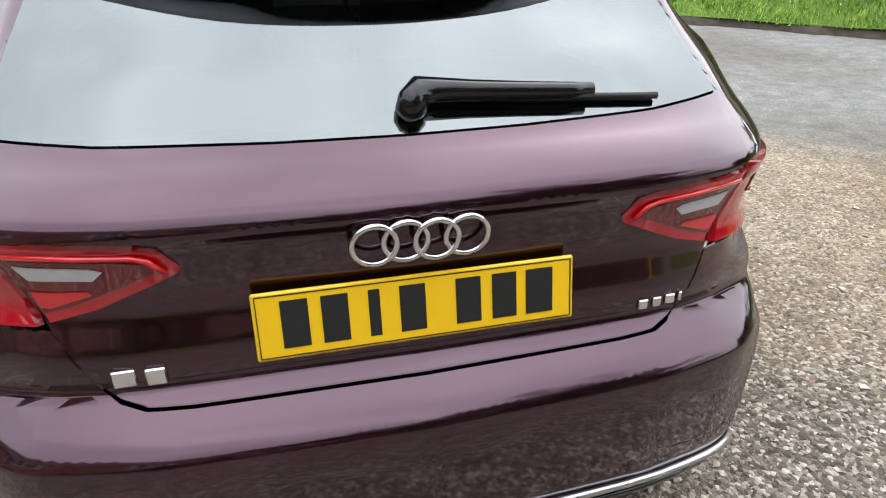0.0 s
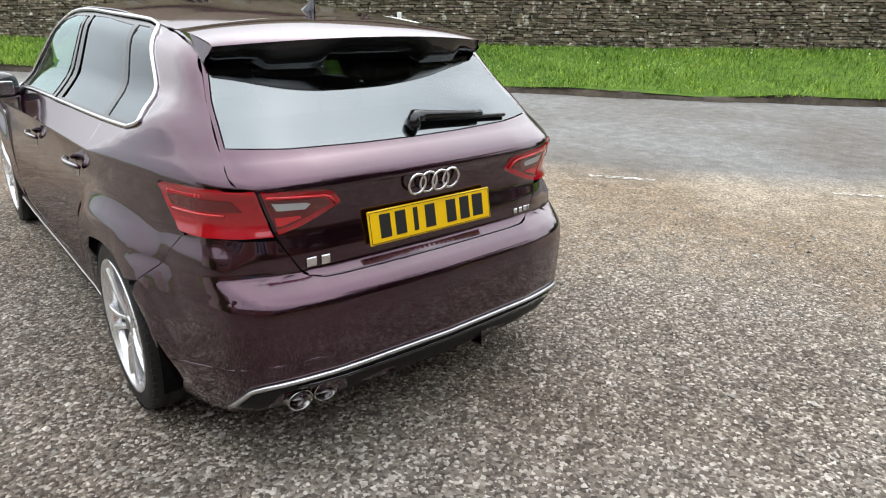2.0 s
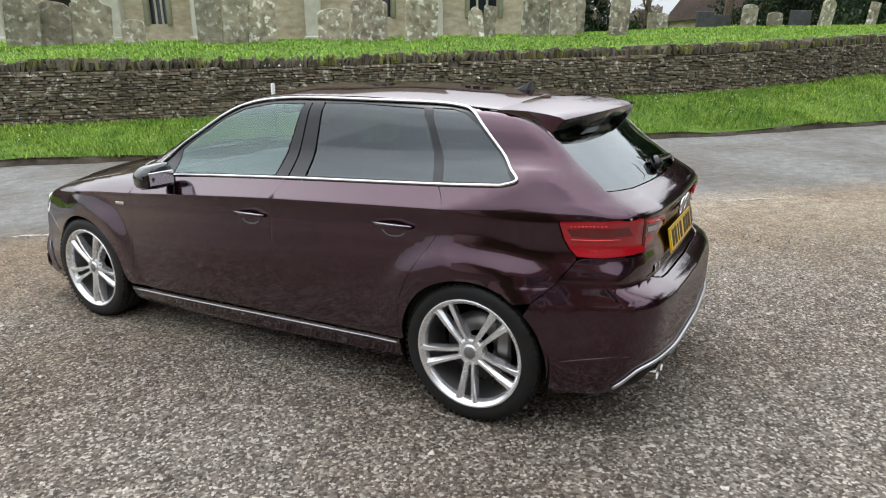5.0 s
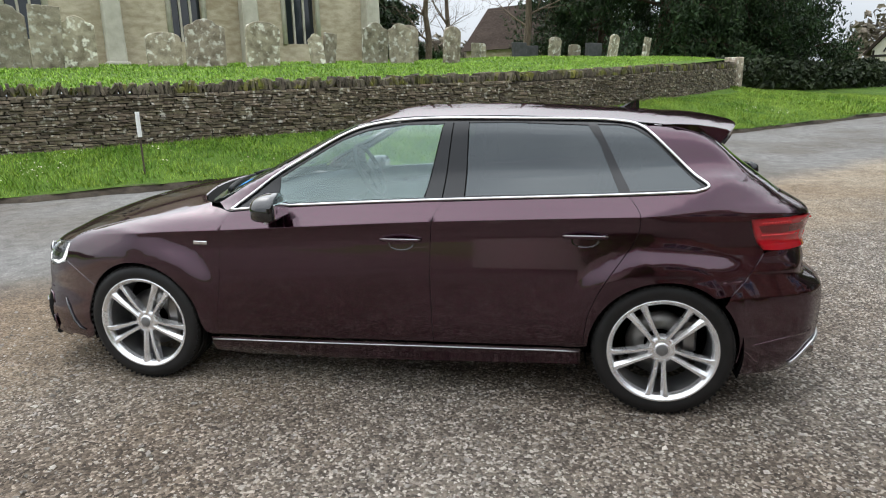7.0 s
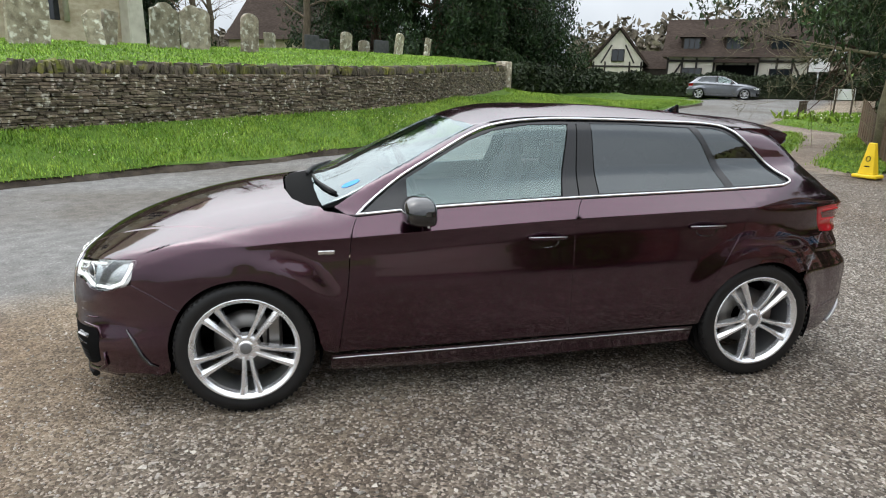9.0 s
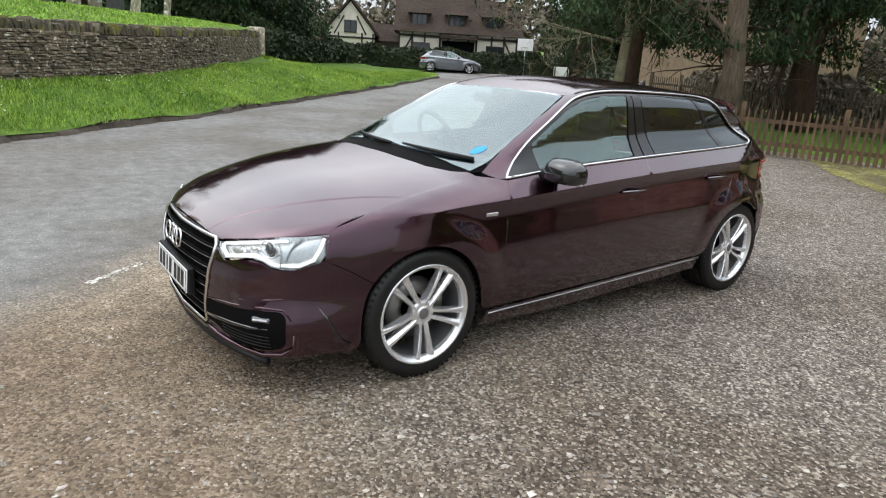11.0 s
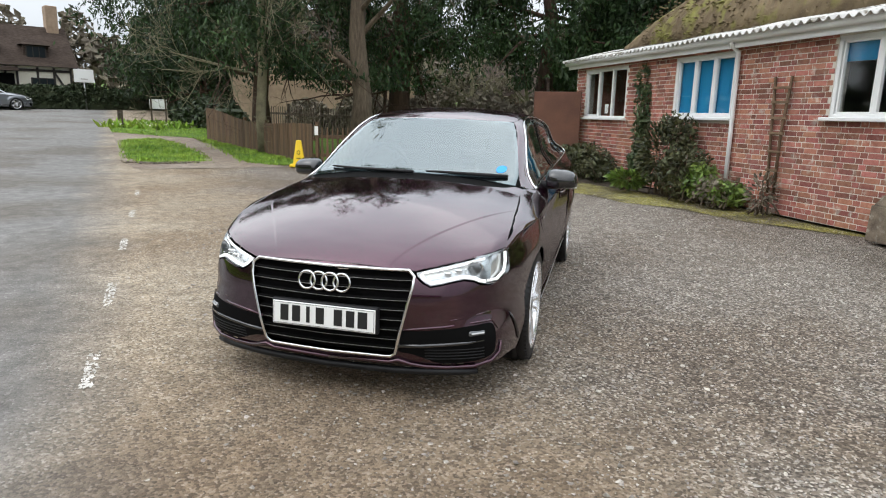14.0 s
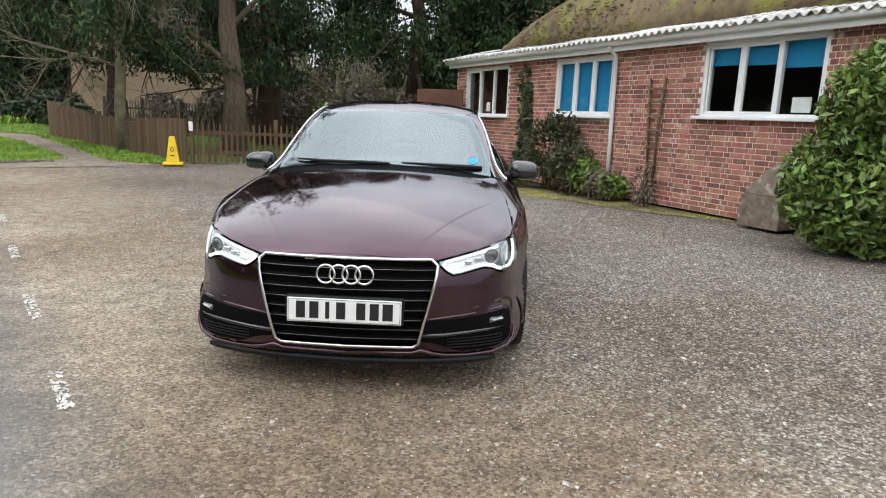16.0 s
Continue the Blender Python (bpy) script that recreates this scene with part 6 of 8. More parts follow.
def tyre_bm():
    bm = lathe([(-0.108, 0.24), (-0.114, 0.264), (-0.115, 0.285), (-0.106, 0.305), (-0.092, 0.3155), (-0.06, 0.318), (-0.056, 0.311), (-0.05, 0.311), (-0.046, 0.318), (-0.004, 0.318), (0, 0.311), (0.004, 0.318), (0.046, 0.318), (0.05, 0.311), (0.056, 0.311), (0.06, 0.318), (0.092, 0.3155), (0.106, 0.305), (0.115, 0.285), (0.114, 0.264), (0.108, 0.24)], 72)
    for sx in (-1, 1):
        for k in range(64):
            a = 2 * math.pi * k / 64
            add_box(bm, Vector((sx * 0.1, 0.311 * math.cos(a), 0.311 * math.sin(a))), (0.02, 0.006, 0.012), Matrix.Rotation(a, 3, "X"))
    return bm


TYRE = to_me("tyre", tyre_bm(), M_RUBBER)
RIM = to_me("rim", lathe([(0.104, 0.231), (0.085, 0.226), (0.02, 0.218), (-0.1, 0.23)], 64), M_BARREL)
LIP = to_me("rim_lip", lathe([(0.098, 0.233), (0.108, 0.246), (0.113, 0.2482), (0.1165, 0.2445), (0.114, 0.236), (0.107, 0.2335), (0.1055, 0.229), (0.096, 0.2225), (0.075, 0.219)], 64), M_ALLOY)


def spoke_bm(side):
    """One of a pair of spokes, standing up from the hub and leaning away from its twin; x is outward."""
    bm = bmesh.new()
    stations = ((0.046, 0.0135, 0.0115, 0.092, 0.045), (0.075, 0.0165, 0.0105, 0.097, 0.05), (0.12, 0.021, 0.0115, 0.103, 0.048), (0.165, 0.027, 0.0135, 0.106, 0.042), (0.205, 0.0325, 0.016, 0.106, 0.036), (0.222, 0.036, 0.019, 0.106, 0.032), (0.236, 0.04, 0.025, 0.105, 0.028))
    rg = []
    for r, off, hw, x, dep in stations:
        y = side * off
        ins, out = -side, side  # the twin's side falls away in a wide bevel, the other is square
        rg.append([bm.verts.new(p) for p in ((x - dep, y + ins * hw * 0.9, r), (x - 0.014, y + ins * hw, r), (x - 0.003, y + ins * hw * 0.35, r), (x, y + ins * hw * 0.15, r), (x, y + out * hw * 0.8, r), (x - 0.005, y + out * hw, r), (x - dep, y + out * hw * 0.9, r))])
    for a, b in zip(rg, rg[1:]):
        for k in range(7):
            bm.faces.new((a[k], a[(k + 1) % 7], b[(k + 1) % 7], b[k]))
    bm.faces.new(rg[0][::-1]), bm.faces.new(rg[-1])
    bmesh.ops.recalc_face_normals(bm, faces=bm.faces)
    return bm


SPOKES = {s: to_me("spoke", spoke_bm(s), M_ALLOY) for s in (-1, 1)}
HUB = to_me("hub", lathe([(0.05, 0.066), (0.078, 0.066), (0.088, 0.058), (0.09, 0.042), (0.086, 0.034), (0.092, 0.033), (0.094, 0.028), (0.0945, 0.0005)], 32), M_ALLOY)
BOLT = to_me("wheel_bolt", lathe([(0.07, 0.0125), (0.086, 0.0125), (0.0865, 0.008), (0.078, 0.006), (0.078, 0.0004)], 10), M_DISC)
DISC = to_me("brake_disc", lathe([(0.0, 0.07), (0.0, 0.155), (-0.02, 0.155), (-0.02, 0.07), (0.0, 0.07)], 48), M_DISC)
CAP = to_me("hub_cap", lathe([(0.0945, 0.027), (0.0965, 0.024), (0.0968, 0.0004)], 24), M_BARREL)
for sg in (-1, 1):
    for wy, track, turn in ((WHEEL_Y, 0.768, 4), (-WHEEL_Y, 0.757, -3)):
        wheel = new("wheel", RIM)
        wheel.parent = car
        wheel["label"] = "silver alloy wheel with five twin spokes"
        wheel.matrix_basis = pose(sg * track, wy, HUB_Z, 0, 0, 0 if sg > 0 else 180)
        base = pose(0, 0, 0, turn, 0, 0)
        for nm, me in (("tyre", TYRE), ("rim_lip", LIP), ("hub", HUB), ("brake_disc", DISC), ("hub_cap", CAP)):
            part(nm, me, None, wheel)
        for k in range(5):
            for s in (-1, 1):
                part("spoke", SPOKES[s], None, wheel).matrix_basis = pose(0, 0, 0, 180 + turn + 72 * k, 0, 0)
            b = part("wheel_bolt", BOLT, None, wheel)
            b.matrix_basis = pose(0, 0, 0, turn + 72 * k, 0, 0) @ Matrix.Translation((0, 0, 0.053))
        cal = part("brake_caliper", box_bm((0.06, 0.07, 0.16), 0.012, (0.0, 0.125, 0.05)), M_DISC, wheel)


# ---- dry stone wall with upright coping ----
def stone_base(seed, jag=0.10):
    r = np.random.default_rng(seed)
    bm = bmesh.new()
    bmesh.ops.create_cube(bm, size=1.0)
    bmesh.ops.bevel(bm, geom=list(bm.edges), offset=0.09, segments=1, affect="EDGES")
    for v in bm.verts:
        v.co += Vector(r.normal(0, jag * 0.45, 3))
    bmesh.ops.triangulate(bm, faces=bm.faces)
    v = np.array([x.co[:] for x in bm.verts])
    f = np.array([[x.index for x in q.verts] for q in bm.faces])
    bm.free()
    return v, f


STONES = [stone_base(k) for k in range(6)]


def dry_wall():
    r = np.random.default_rng(17)
    top = tagged(empty("stone_wall"), "long weathered dry stone wall with mossy upright coping", "wall", kind="structure")
    ss = np.arange(-30, 21.4, 0.5)
    bm = bmesh.new()
    rows = []
    for s in ss:
        n, b, t = float(wall_n(np.array(s))), float(wall_base(np.array(s))) - 0.3, float(wall_top(np.array(s))) - 0.16
        rows.append([bm.verts.new(sn(s, n + 0.03, b)), bm.verts.new(sn(s, n + 0.05, t)), bm.verts.new(sn(s, n + 0.42, t)), bm.verts.new(sn(s, n + 0.45, b))])
    for a, b in zip(rows, rows[1:]):
        for k in range(4):
            bm.faces.new((a[k], b[k], b[(k + 1) % 4], a[(k + 1) % 4]))
    bm.faces.new(rows[0]), bm.faces.new(rows[-1][::-1])
    bmesh.ops.recalc_face_normals(bm, faces=bm.faces)
    core = part("wall_core", bm, M_WALLCORE, top)
    P, S, T, near = [], [], [], []
    for s_from, s_to in ((-16.0, 21.3),):
        z = -0.02
        while z < 1.2:
            h = r.uniform(0.028, 0.06)
            s = s_from + r.uniform(0, 0.2)
            while s < s_to:
                w = r.uniform(0.09, 0.3)
                q = s + w / 2
                base, tp = float(wall_base(np.array(q))) - 0.06, float(wall_top(np.array(q))) - 0.17
                zz = base + z + h / 2
                if zz + h * 0.3 < tp:
                    n = float(wall_n(np.array(q)))
                    slope = math.atan2(float(wall_n(np.array(q + 0.3)) - wall_n(np.array(q - 0.3))), 0.6)
                    P.append(sn(q, n + 0.05 + r.normal(0, 0.013), zz + r.normal(0, 0.004)))
                    S.append((w - 0.006, 0.16, h - 0.006))
                    T.append(math.atan2(SD.y, SD.x) + slope + r.normal(0, 0.02))
                    near.append(5.2 < q < 8.6 and z > 0.25)
                s += w
            z += h
    near = np.array(near)
    P, S, T = np.array([tuple(p) for p in P]), np.array(S), np.array(T)
    pick = np.where(near)[0][:290]
    rest = np.setdiff1d(np.arange(len(P)), pick)
    tagged(part("wall_stones", scatter("wall_stones", STONES, P[rest], S[rest], T[rest], M_WALLSTONE_J), None, core), "thin coursed limestone pieces", kind="stuff")
    mes = [fast_mesh("stone", v, f, M_WALLSTONE) for v, f in STONES]
    for i in pick:
        ob = part("stone", mes[i % 6], None, core)
        ob.matrix_basis = Matrix.LocRotScale(P[i], Euler((0, 0, T[i])), S[i])
    P, S, T = [], [], []
    s = -16.0
    while s < 21.4:
        w = r.uniform(0.035, 0.085)
        h = r.uniform(0.14, 0.25)
        n, t = float(wall_n(np.array(s))), float(wall_top(np.array(s)))
        P.append((s + w / 2, n + 0.22 + r.normal(0, 0.02), t - 0.19 + h / 2))
        S.append((w, r.uniform(0.3, 0.42), h))
        T.append(r.normal(0.1, 0.28))
        s += w * r.uniform(0.85, 1.05)
    mes = [fast_mesh("coping_stone", v, f, M_COPE) for v, f in STONES]
    near = [i for i, p in enumerate(P) if 2.0 < p[0]][:300]
    heads = {i for i in near}
    turn = math.atan2(SD.y, SD.x)
    rv, rf, c = [], [], 0
    for i, (p, sz, lean) in enumerate(zip(P, S, T)):
        m = Matrix.LocRotScale(sn(*p), None, None) @ Matrix.Rotation(turn, 4, "Z") @ Matrix.Rotation(lean, 4, "Y") @ Matrix.Diagonal((*sz, 1))
        if i in heads:
            part("coping_stone", mes[i % 6], None, core).matrix_basis = m
        else:
            v, f = STONES[i % 6]
            rv.append(v @ np.array(m.to_3x3()).T + np.array(m.translation)), rf.append(f + c)
            c += len(v)
    tagged(part("coping_row", fast_mesh("coping_row", np.concatenate(rv), np.concatenate(rf), M_COPE_J), None, core), "upright coping stones on edge", kind="stuff")
    pier = box_bm((0.5, 0.55, 1.35), 0.03, (0, 0, 0.62))
    ob = part("wall_end_pier", pier, M_GRAVE, top, "squared stone pier at the wall's end")
    ob.matrix_basis = pose(*sn(21.55, 13.2, 1.2), 0, 0, math.degrees(turn))


dry_wall()


# ---- gravestones and church ----
def gravestone(s, n, w, h, shape, lean, dark=False):
    pts = [(-w / 2, -0.2), (w / 2, -0.2), (w / 2, h * 0.82)]
    if shape == 0:
        pts += [(w / 2 * math.cos(a), h * 0.82 + h * 0.18 * math.sin(a)) for a in np.linspace(0, math.pi, 11)]
    elif shape == 1:
        pts += [(w * 0.42, h * 0.86), (w * 0.3, h * 0.88), (w * 0.2, h * 0.96), (0, h), (-w * 0.2, h * 0.96), (-w * 0.3, h * 0.88), (-w * 0.42, h * 0.86), (-w / 2, h * 0.82)]
    else:
        pts += [(w / 2, h), (-w / 2, h), (-w / 2, h * 0.82)]
    bm = bmesh.new()
    d = 0.055
    a = [bm.verts.new((x, -d, z)) for x, z in pts]
    b = [bm.verts.new((x, d, z)) for x, z in pts]
    bm.faces.new(a), bm.faces.new(b[::-1])
    for i in range(len(a)):
        j = (i + 1) % len(a)
        bm.faces.new((a[j], a[i], b[i], b[j]))
    bmesh.ops.remove_doubles(bm, verts=bm.verts, dist=0.001)
    bmesh.ops.recalc_face_normals(bm, faces=bm.faces)
    bmesh.ops.bevel(bm, geom=[e for e in bm.edges if e.is_valid], offset=0.012, segments=1, affect="EDGES")
    ob = part("gravestone", bm, M_GRAVEDARK if dark else M_GRAVE)
    z = float(yard_z(np.array(s), np.array(n)))
    ob.matrix_basis = Matrix.Translation(sn(s, n, z)) @ pose(0, 0, 0, lean * 0.7, lean, math.degrees(math.atan2(SD.y, SD.x)) + lean * 2)
    text = ("low", "", "tall")[(h > 0.7) + (h > 1.05)] + (" round-topped", " shouldered", " square-topped")[shape]
    tagged(ob, (text.strip() + (" dark slate gravestone in the churchyard grass" if dark else " lichened limestone gravestone in the churchyard grass")), "gravestone", "gravestones in the churchyard")


for row in ((-6.7, 14.3, 0.75, 1.15, 0, 4), (-6.1, 14.6, 0.75, 1.05, 0, 5), (-5.3, 14.8, 0.95, 1.15, 1, 5), (-4.3, 14.9, 0.58, 0.6, 0, -3), (-2.4, 14.8, 0.65, 1.4, 1, 0), (-1.75, 14.7, 0.65, 1.4, 2, 3), (-1.1, 14.9, 0.8, 1.2, 1, 1), (0.85, 15.0, 0.85, 0.85, 0, 0), (1.8, 14.6, 1.0, 1.2, 1, 1), (3.2, 14.4, 0.92, 1.15, 0, 3), (5.0, 15.0, 0.42, 0.85, 1, -6)):
    gravestone(*row)
for row in ((5.35, 15.1, 0.4, 0.85, 2, 5), (6.65, 14.7, 0.84, 1.18, 1, 2), (7.5, 14.6, 0.76, 1.18, 1, -3), (8.15, 15.4, 0.7, 1.1, 0, 1), (9.15, 14.4, 0.61, 1.1, 0, 2), (11.3, 16.2, 0.38, 0.55, 2, 0), (14.7, 16.0, 0.6, 0.75, 0, 3), (15.8, 16.1, 0.56, 0.5, 0, 0), (17.7, 16.0, 0.6, 0.9, 0, 7), (19.6, 16.0, 0.43, 0.8, 2, 6), (12.4, 17.5, 0.4, 0.6, 0, 0)):
    gravestone(*row)
for row in ((13.2, 16.2, 0.62, 0.55, 2, 0, True), (14.0, 16.5, 0.6, 0.45, 2, 0, True), (16.8, 16.1, 0.8, 0.55, 2, 0, True)):
    gravestone(*row)


def church():
    rz = math.degrees(math.atan2(SD.y, SD.x))
    z0 = float(yard_z(np.array(0.0), np.array(25.0))) - 0.1
    ch = tagged(empty("church", sn(0, 25.5, z0), rz), "old rubble limestone parish church with tall windows", "church")
    holes = [(-9.2, 1.0, 1.2, 0.0, 2.3), (-5.6, 0.7, 0.7, 1.0, 3.6), (-2.2, 1.2, 1.2, 1.3, 4.2), (3.4, 1.2, 1.2, 1.3, 4.2), (8.2, 1.4, 1.4, 1.3, 4.4), (-14, 1.4, 1.4, 1.3, 4.4)]
    poly = [(-22, 0), (11.8, 0), (11.8, 5.5), (-22, 5.5)]
    hs = []
    for x, w, _, b, t in holes:
        hs.append([(x - w / 2, b + 0.02), (x + w / 2, b + 0.02), (x + w / 2, t - w * 0.6)] + [(x + w / 2 * math.cos(a), t - w * 0.6 + w * 0.6 * math.sin(a)) for a in np.linspace(0.3, math.pi - 0.3, 6)] + [(x - w / 2, t - w * 0.6)])
    v, f = fill(poly, 1.5, hs)
    vv = [(x, 0, z) for x, z in v] + [(x, 0.6, z) for x, z in v]
    n = len(v)
    ff = [t if np.cross(v[t[1]] - v[t[0]], v[t[2]] - v[t[0]]) > 0 else t[::-1] for t in f]
    seen = {(t[a], t[b]) for t in ff for a, b in ((0, 1), (1, 2), (2, 0))}
    rim = [(b, a, a + n, b + n) for a, b in seen if (b, a) not in seen]
    part("aisle_wall", mesh("aisle_wall", vv, ff + rim, M_CHURCH), None, ch)
    for x, w, _, b, t in holes:
        win = part("church_door" if b < 0.5 else "church_window", box_bm((w + 0.1, 0.06, t - b), 0, (x, 0.42, (b + t) / 2)), M_BEAM if b < 0.5 else M_DARKGLASS, ch)
        if b > 0.5:
            for q in (-w / 6, w / 6):
                part("mullion", box_bm((0.09, 0.12, t - b), 0.01, (x + q, 0.33, (b + t) / 2)), M_DRESSED, win)
        ring = [(x - w / 2 - 0.08, -0.02, b), (x - w / 2 - 0.08, -0.02, t - w * 0.6)] + [(x + (w / 2 + 0.08) * math.cos(a), -0.02, t - w * 0.6 + (w * 0.6 + 0.08) * math.sin(a)) for a in np.linspace(math.pi - 0.2, 0.2, 8)] + [(x + w / 2 + 0.08, -0.02, t - w * 0.6), (x + w / 2 + 0.08, -0.02, b)]
        bm = bmesh.new()
        add_tube(bm, ring, 0.11, 6)
        part("stone_surround", bm, M_DRESSED, win)
    for x in (-17, -11.4, -7.2, -3.9, 0.6, 5.8, 11.4):
        bm = box_bm((0.7, 0.8, 3.4), 0.05, (x, -0.38, 1.7), 0.9)
        add_box(bm, Vector((x, -0.42, 0.25)), (0.86, 0.95, 0.5), None, 0.04)
        part("buttress", bm, M_DRESSED, ch)
    part("plinth", box_bm((33.6, 0.2, 0.4), 0.03, (-5.1, -0.08, 0.2)), M_DRESSED, ch)
    part("nave", box_bm((30, 8, 9.5), 0, (-8, 6.2, 4.7)), M_CHURCH, ch)
    bm = bmesh.new()
    a = [bm.verts.new(p) for p in ((-22.3, -0.3, 5.5), (12.1, -0.3, 5.5), (12.1, 3.0, 7.2), (-22.3, 3.0, 7.2))]
    bm.faces.new(a)
    bmesh.ops.extrude_face_region(bm, geom=list(bm.faces))
    for v in a:
        v.co.z -= 0.15
    part("aisle_roof", bm, M_ROOFTILE, ch)
    bm = bmesh.new()
    g = [bm.verts.new(p) for p in ((11.2, -0.0, 0), (11.2, 7.5, 0), (11.2, 7.5, 5.4), (11.2, 3.7, 9.4), (11.2, 0.0, 5.4))]
    h = [bm.verts.new((v.co.x + 0.6, v.co.y, v.co.z)) for v in g]
    bm.faces.new(g), bm.faces.new(h[::-1])
    for i in range(5):
        bm.faces.new((g[i], h[i], h[(i + 1) % 5], g[(i + 1) % 5]))
    bmesh.ops.recalc_face_normals(bm, faces=bm.faces)
    part("gable", bm, M_CHURCH, ch)


church()


# ---- red brick hall with corrugated roof ----
HALL = pose(-0.25, -11.3, 0.05, 0, 0, math.degrees(math.atan2(0.872, -0.49)))
OPEN = [(0.38, 2.26, 1.29, 2.38), (3.95, 5.6, 1.34, 2.40), (7.48, 9.32, 1.37, 2.42)]  # u from, to, sill and head over the hall's foot


def hall():
    hall_ob = tagged(new("brick_hall"), "single-storey red brick hall with a mossy corrugated roof", "building")
    hall_ob.matrix_basis = HALL
    L0, L1, H = -0.1, 13.5, 2.5
    wall_ob = None
    holes = [[(a, lo), (b, lo), (b, hi), (a, hi)] for a, b, lo, hi in OPEN]
    v, f = fill([(L0, 0), (L1, 0), (L1, H), (L0, H)], 1.2, holes)
    n = len(v)
    ff = [t if np.cross(v[t[1]] - v[t[0]], v[t[2]] - v[t[0]]) > 0 else t[::-1] for t in f]
    seen = {(t[a], t[b]) for t in ff for a, b in ((0, 1), (1, 2), (2, 0))}
    rim = [(b, a, a + n, b + n) for a, b in seen if (b, a) not in seen]
    back = [tuple(q + n for q in t[::-1]) for t in ff]
    wall_ob = part("front_wall", mesh("front_wall", [(x, 0, z) for x, z in v] + [(x, 0.22, z) for x, z in v], ff + back + rim, M_MORTAR), None, hall_ob)
    r = np.random.default_rng(31)
    unit = {}
    for nm, w in (("s", 0.215), ("h", 0.1025)):
        b = bmesh.new()
        add_box(b, Vector(), (w, 0.05, 0.065), None, 0.004)
        bmesh.ops.triangulate(b, faces=b.faces)
        unit[nm] = (np.array([v.co[:] for v in b.verts]), np.array([[v.index for v in f.verts] for f in b.faces]))
        b.free()
    mes = {k: fast_mesh("brick", v, f, M_BRICK) for k, (v, f) in unit.items()}
    joined = {"s": [], "h": []}
    count = 0
    for row in range(33):
        z = 0.04 + row * 0.075
        u = L0 + (0.0 if row % 2 else -0.168)
        k = row % 2
        while u < 11.0:
            nm = "s" if k % 2 == 0 else "h"
            w = 0.215 if nm == "s" else 0.1025
            a, b = u, u + w
            u += w + 0.01
            k += 1
            if a < L0 or any(a < hi_u + 0.005 and b > lo_u - 0.005 and z > lo - 0.035 and z < hi + 0.03 for lo_u, hi_u, lo, hi in OPEN):
                if a < L0:
                    continue
                gaps = [o for o in OPEN if a < o[1] + 0.005 and b > o[0] - 0.005]
                o = gaps[0]
                if a < o[0] - 0.05:
                    b2 = o[0] - 0.005
                    nm, w, mid = "h", b2 - a, (a + b2) / 2
                elif b > o[1] + 0.05:
                    a2 = o[1] + 0.005
                    nm, w, mid = "h", b - a2, (a2 + b) / 2
                else:
                    continue
                joined["h"].append((mid, z, w / 0.1025))
                continue
            c = ((a + b) / 2, 0.019 + r.normal(0, 0.0015), z)
            if 6.1 < c[0] < 8.7 and 0.2 < z < 1.4 and count < 300:
                part("brick", mes[nm], None, wall_ob).matrix_basis = Matrix.LocRotScale(c, Euler((0, r.normal(0, 0.006), r.normal(0, 0.004))), None)
                count += 1
            else:
                joined[nm].append((c[0], z, 1.0))
    vs, fs, cnt = [], [], 0
    for nm, rows in joined.items():
        v, f = unit[nm]
        for mid, z, k in rows:
            vs.append(v * (k, 1, 1) + (mid, 0.019 + r.normal(0, 0.0015), z)), fs.append(f + cnt)
            cnt += len(v)
    tagged(part("brickwork", fast_mesh("brickwork", np.concatenate(vs), np.concatenate(fs), M_BRICK_J), None, wall_ob), "red facing bricks", kind="stuff")
    # left end wall, back, floor and ceiling close the room
    part("end_wall", box_bm((0.22, 6.6, H), 0, (L0 + 0.11, 3.53, H / 2)), M_BRICK_J, hall_ob)
    part("end_wall", box_bm((0.22, 6.6, H), 0, (L1 - 0.11, 3.53, H / 2)), M_BRICK_J, hall_ob)
    part("back_wall", box_bm((L1 - L0, 0.22, H), 0, ((L0 + L1) / 2, 6.94, H / 2)), M_BRICK_J, hall_ob)
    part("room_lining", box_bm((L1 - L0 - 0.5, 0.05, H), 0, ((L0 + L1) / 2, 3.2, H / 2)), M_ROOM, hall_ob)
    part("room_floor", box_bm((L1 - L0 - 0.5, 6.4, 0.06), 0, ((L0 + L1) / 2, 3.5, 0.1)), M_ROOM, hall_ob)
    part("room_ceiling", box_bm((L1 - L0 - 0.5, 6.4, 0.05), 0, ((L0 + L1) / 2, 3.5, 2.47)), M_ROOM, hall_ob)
    for i, (a, b, lo, hi) in enumerate(OPEN):
        bm = bmesh.new()
        for x, z, w, h in (((a + b) / 2, lo + 0.035, b - a, 0.07), ((a + b) / 2, hi - 0.03, b - a, 0.06), (a + 0.03, (lo + hi) / 2, 0.06, hi - lo), (b - 0.03, (lo + hi) / 2, 0.06, hi - lo)):
            add_box(bm, Vector((x, 0.05, z)), (w, 0.09, h), None, 0.006)
        win = part("window", bm, M_WHITE, hall_ob, ("white casement window with a paper notice", "white casement window with lowered blue blinds", "white casement window with half-lowered blue blinds")[i])
        part("window_sill", box_bm((b - a + 0.12, 0.16, 0.05), 0.008, ((a + b) / 2, -0.03, lo + 0.005)), M_WHITE, win)
        w3 = (b - a - 0.12) / 3
        for k in (1, 2):
            part("mullion", box_bm((0.05, 0.08, hi - lo - 0.12), 0.006, (a + 0.06 + k * w3, 0.05, (lo + hi) / 2)), M_WHITE, win)
        for k in range(3):
            x = a + 0.06 + (k + 0.5) * w3
            if i == 1 or (i == 2 and k < 2) or (i == 0 and k == 0):
                bm = bmesh.new()
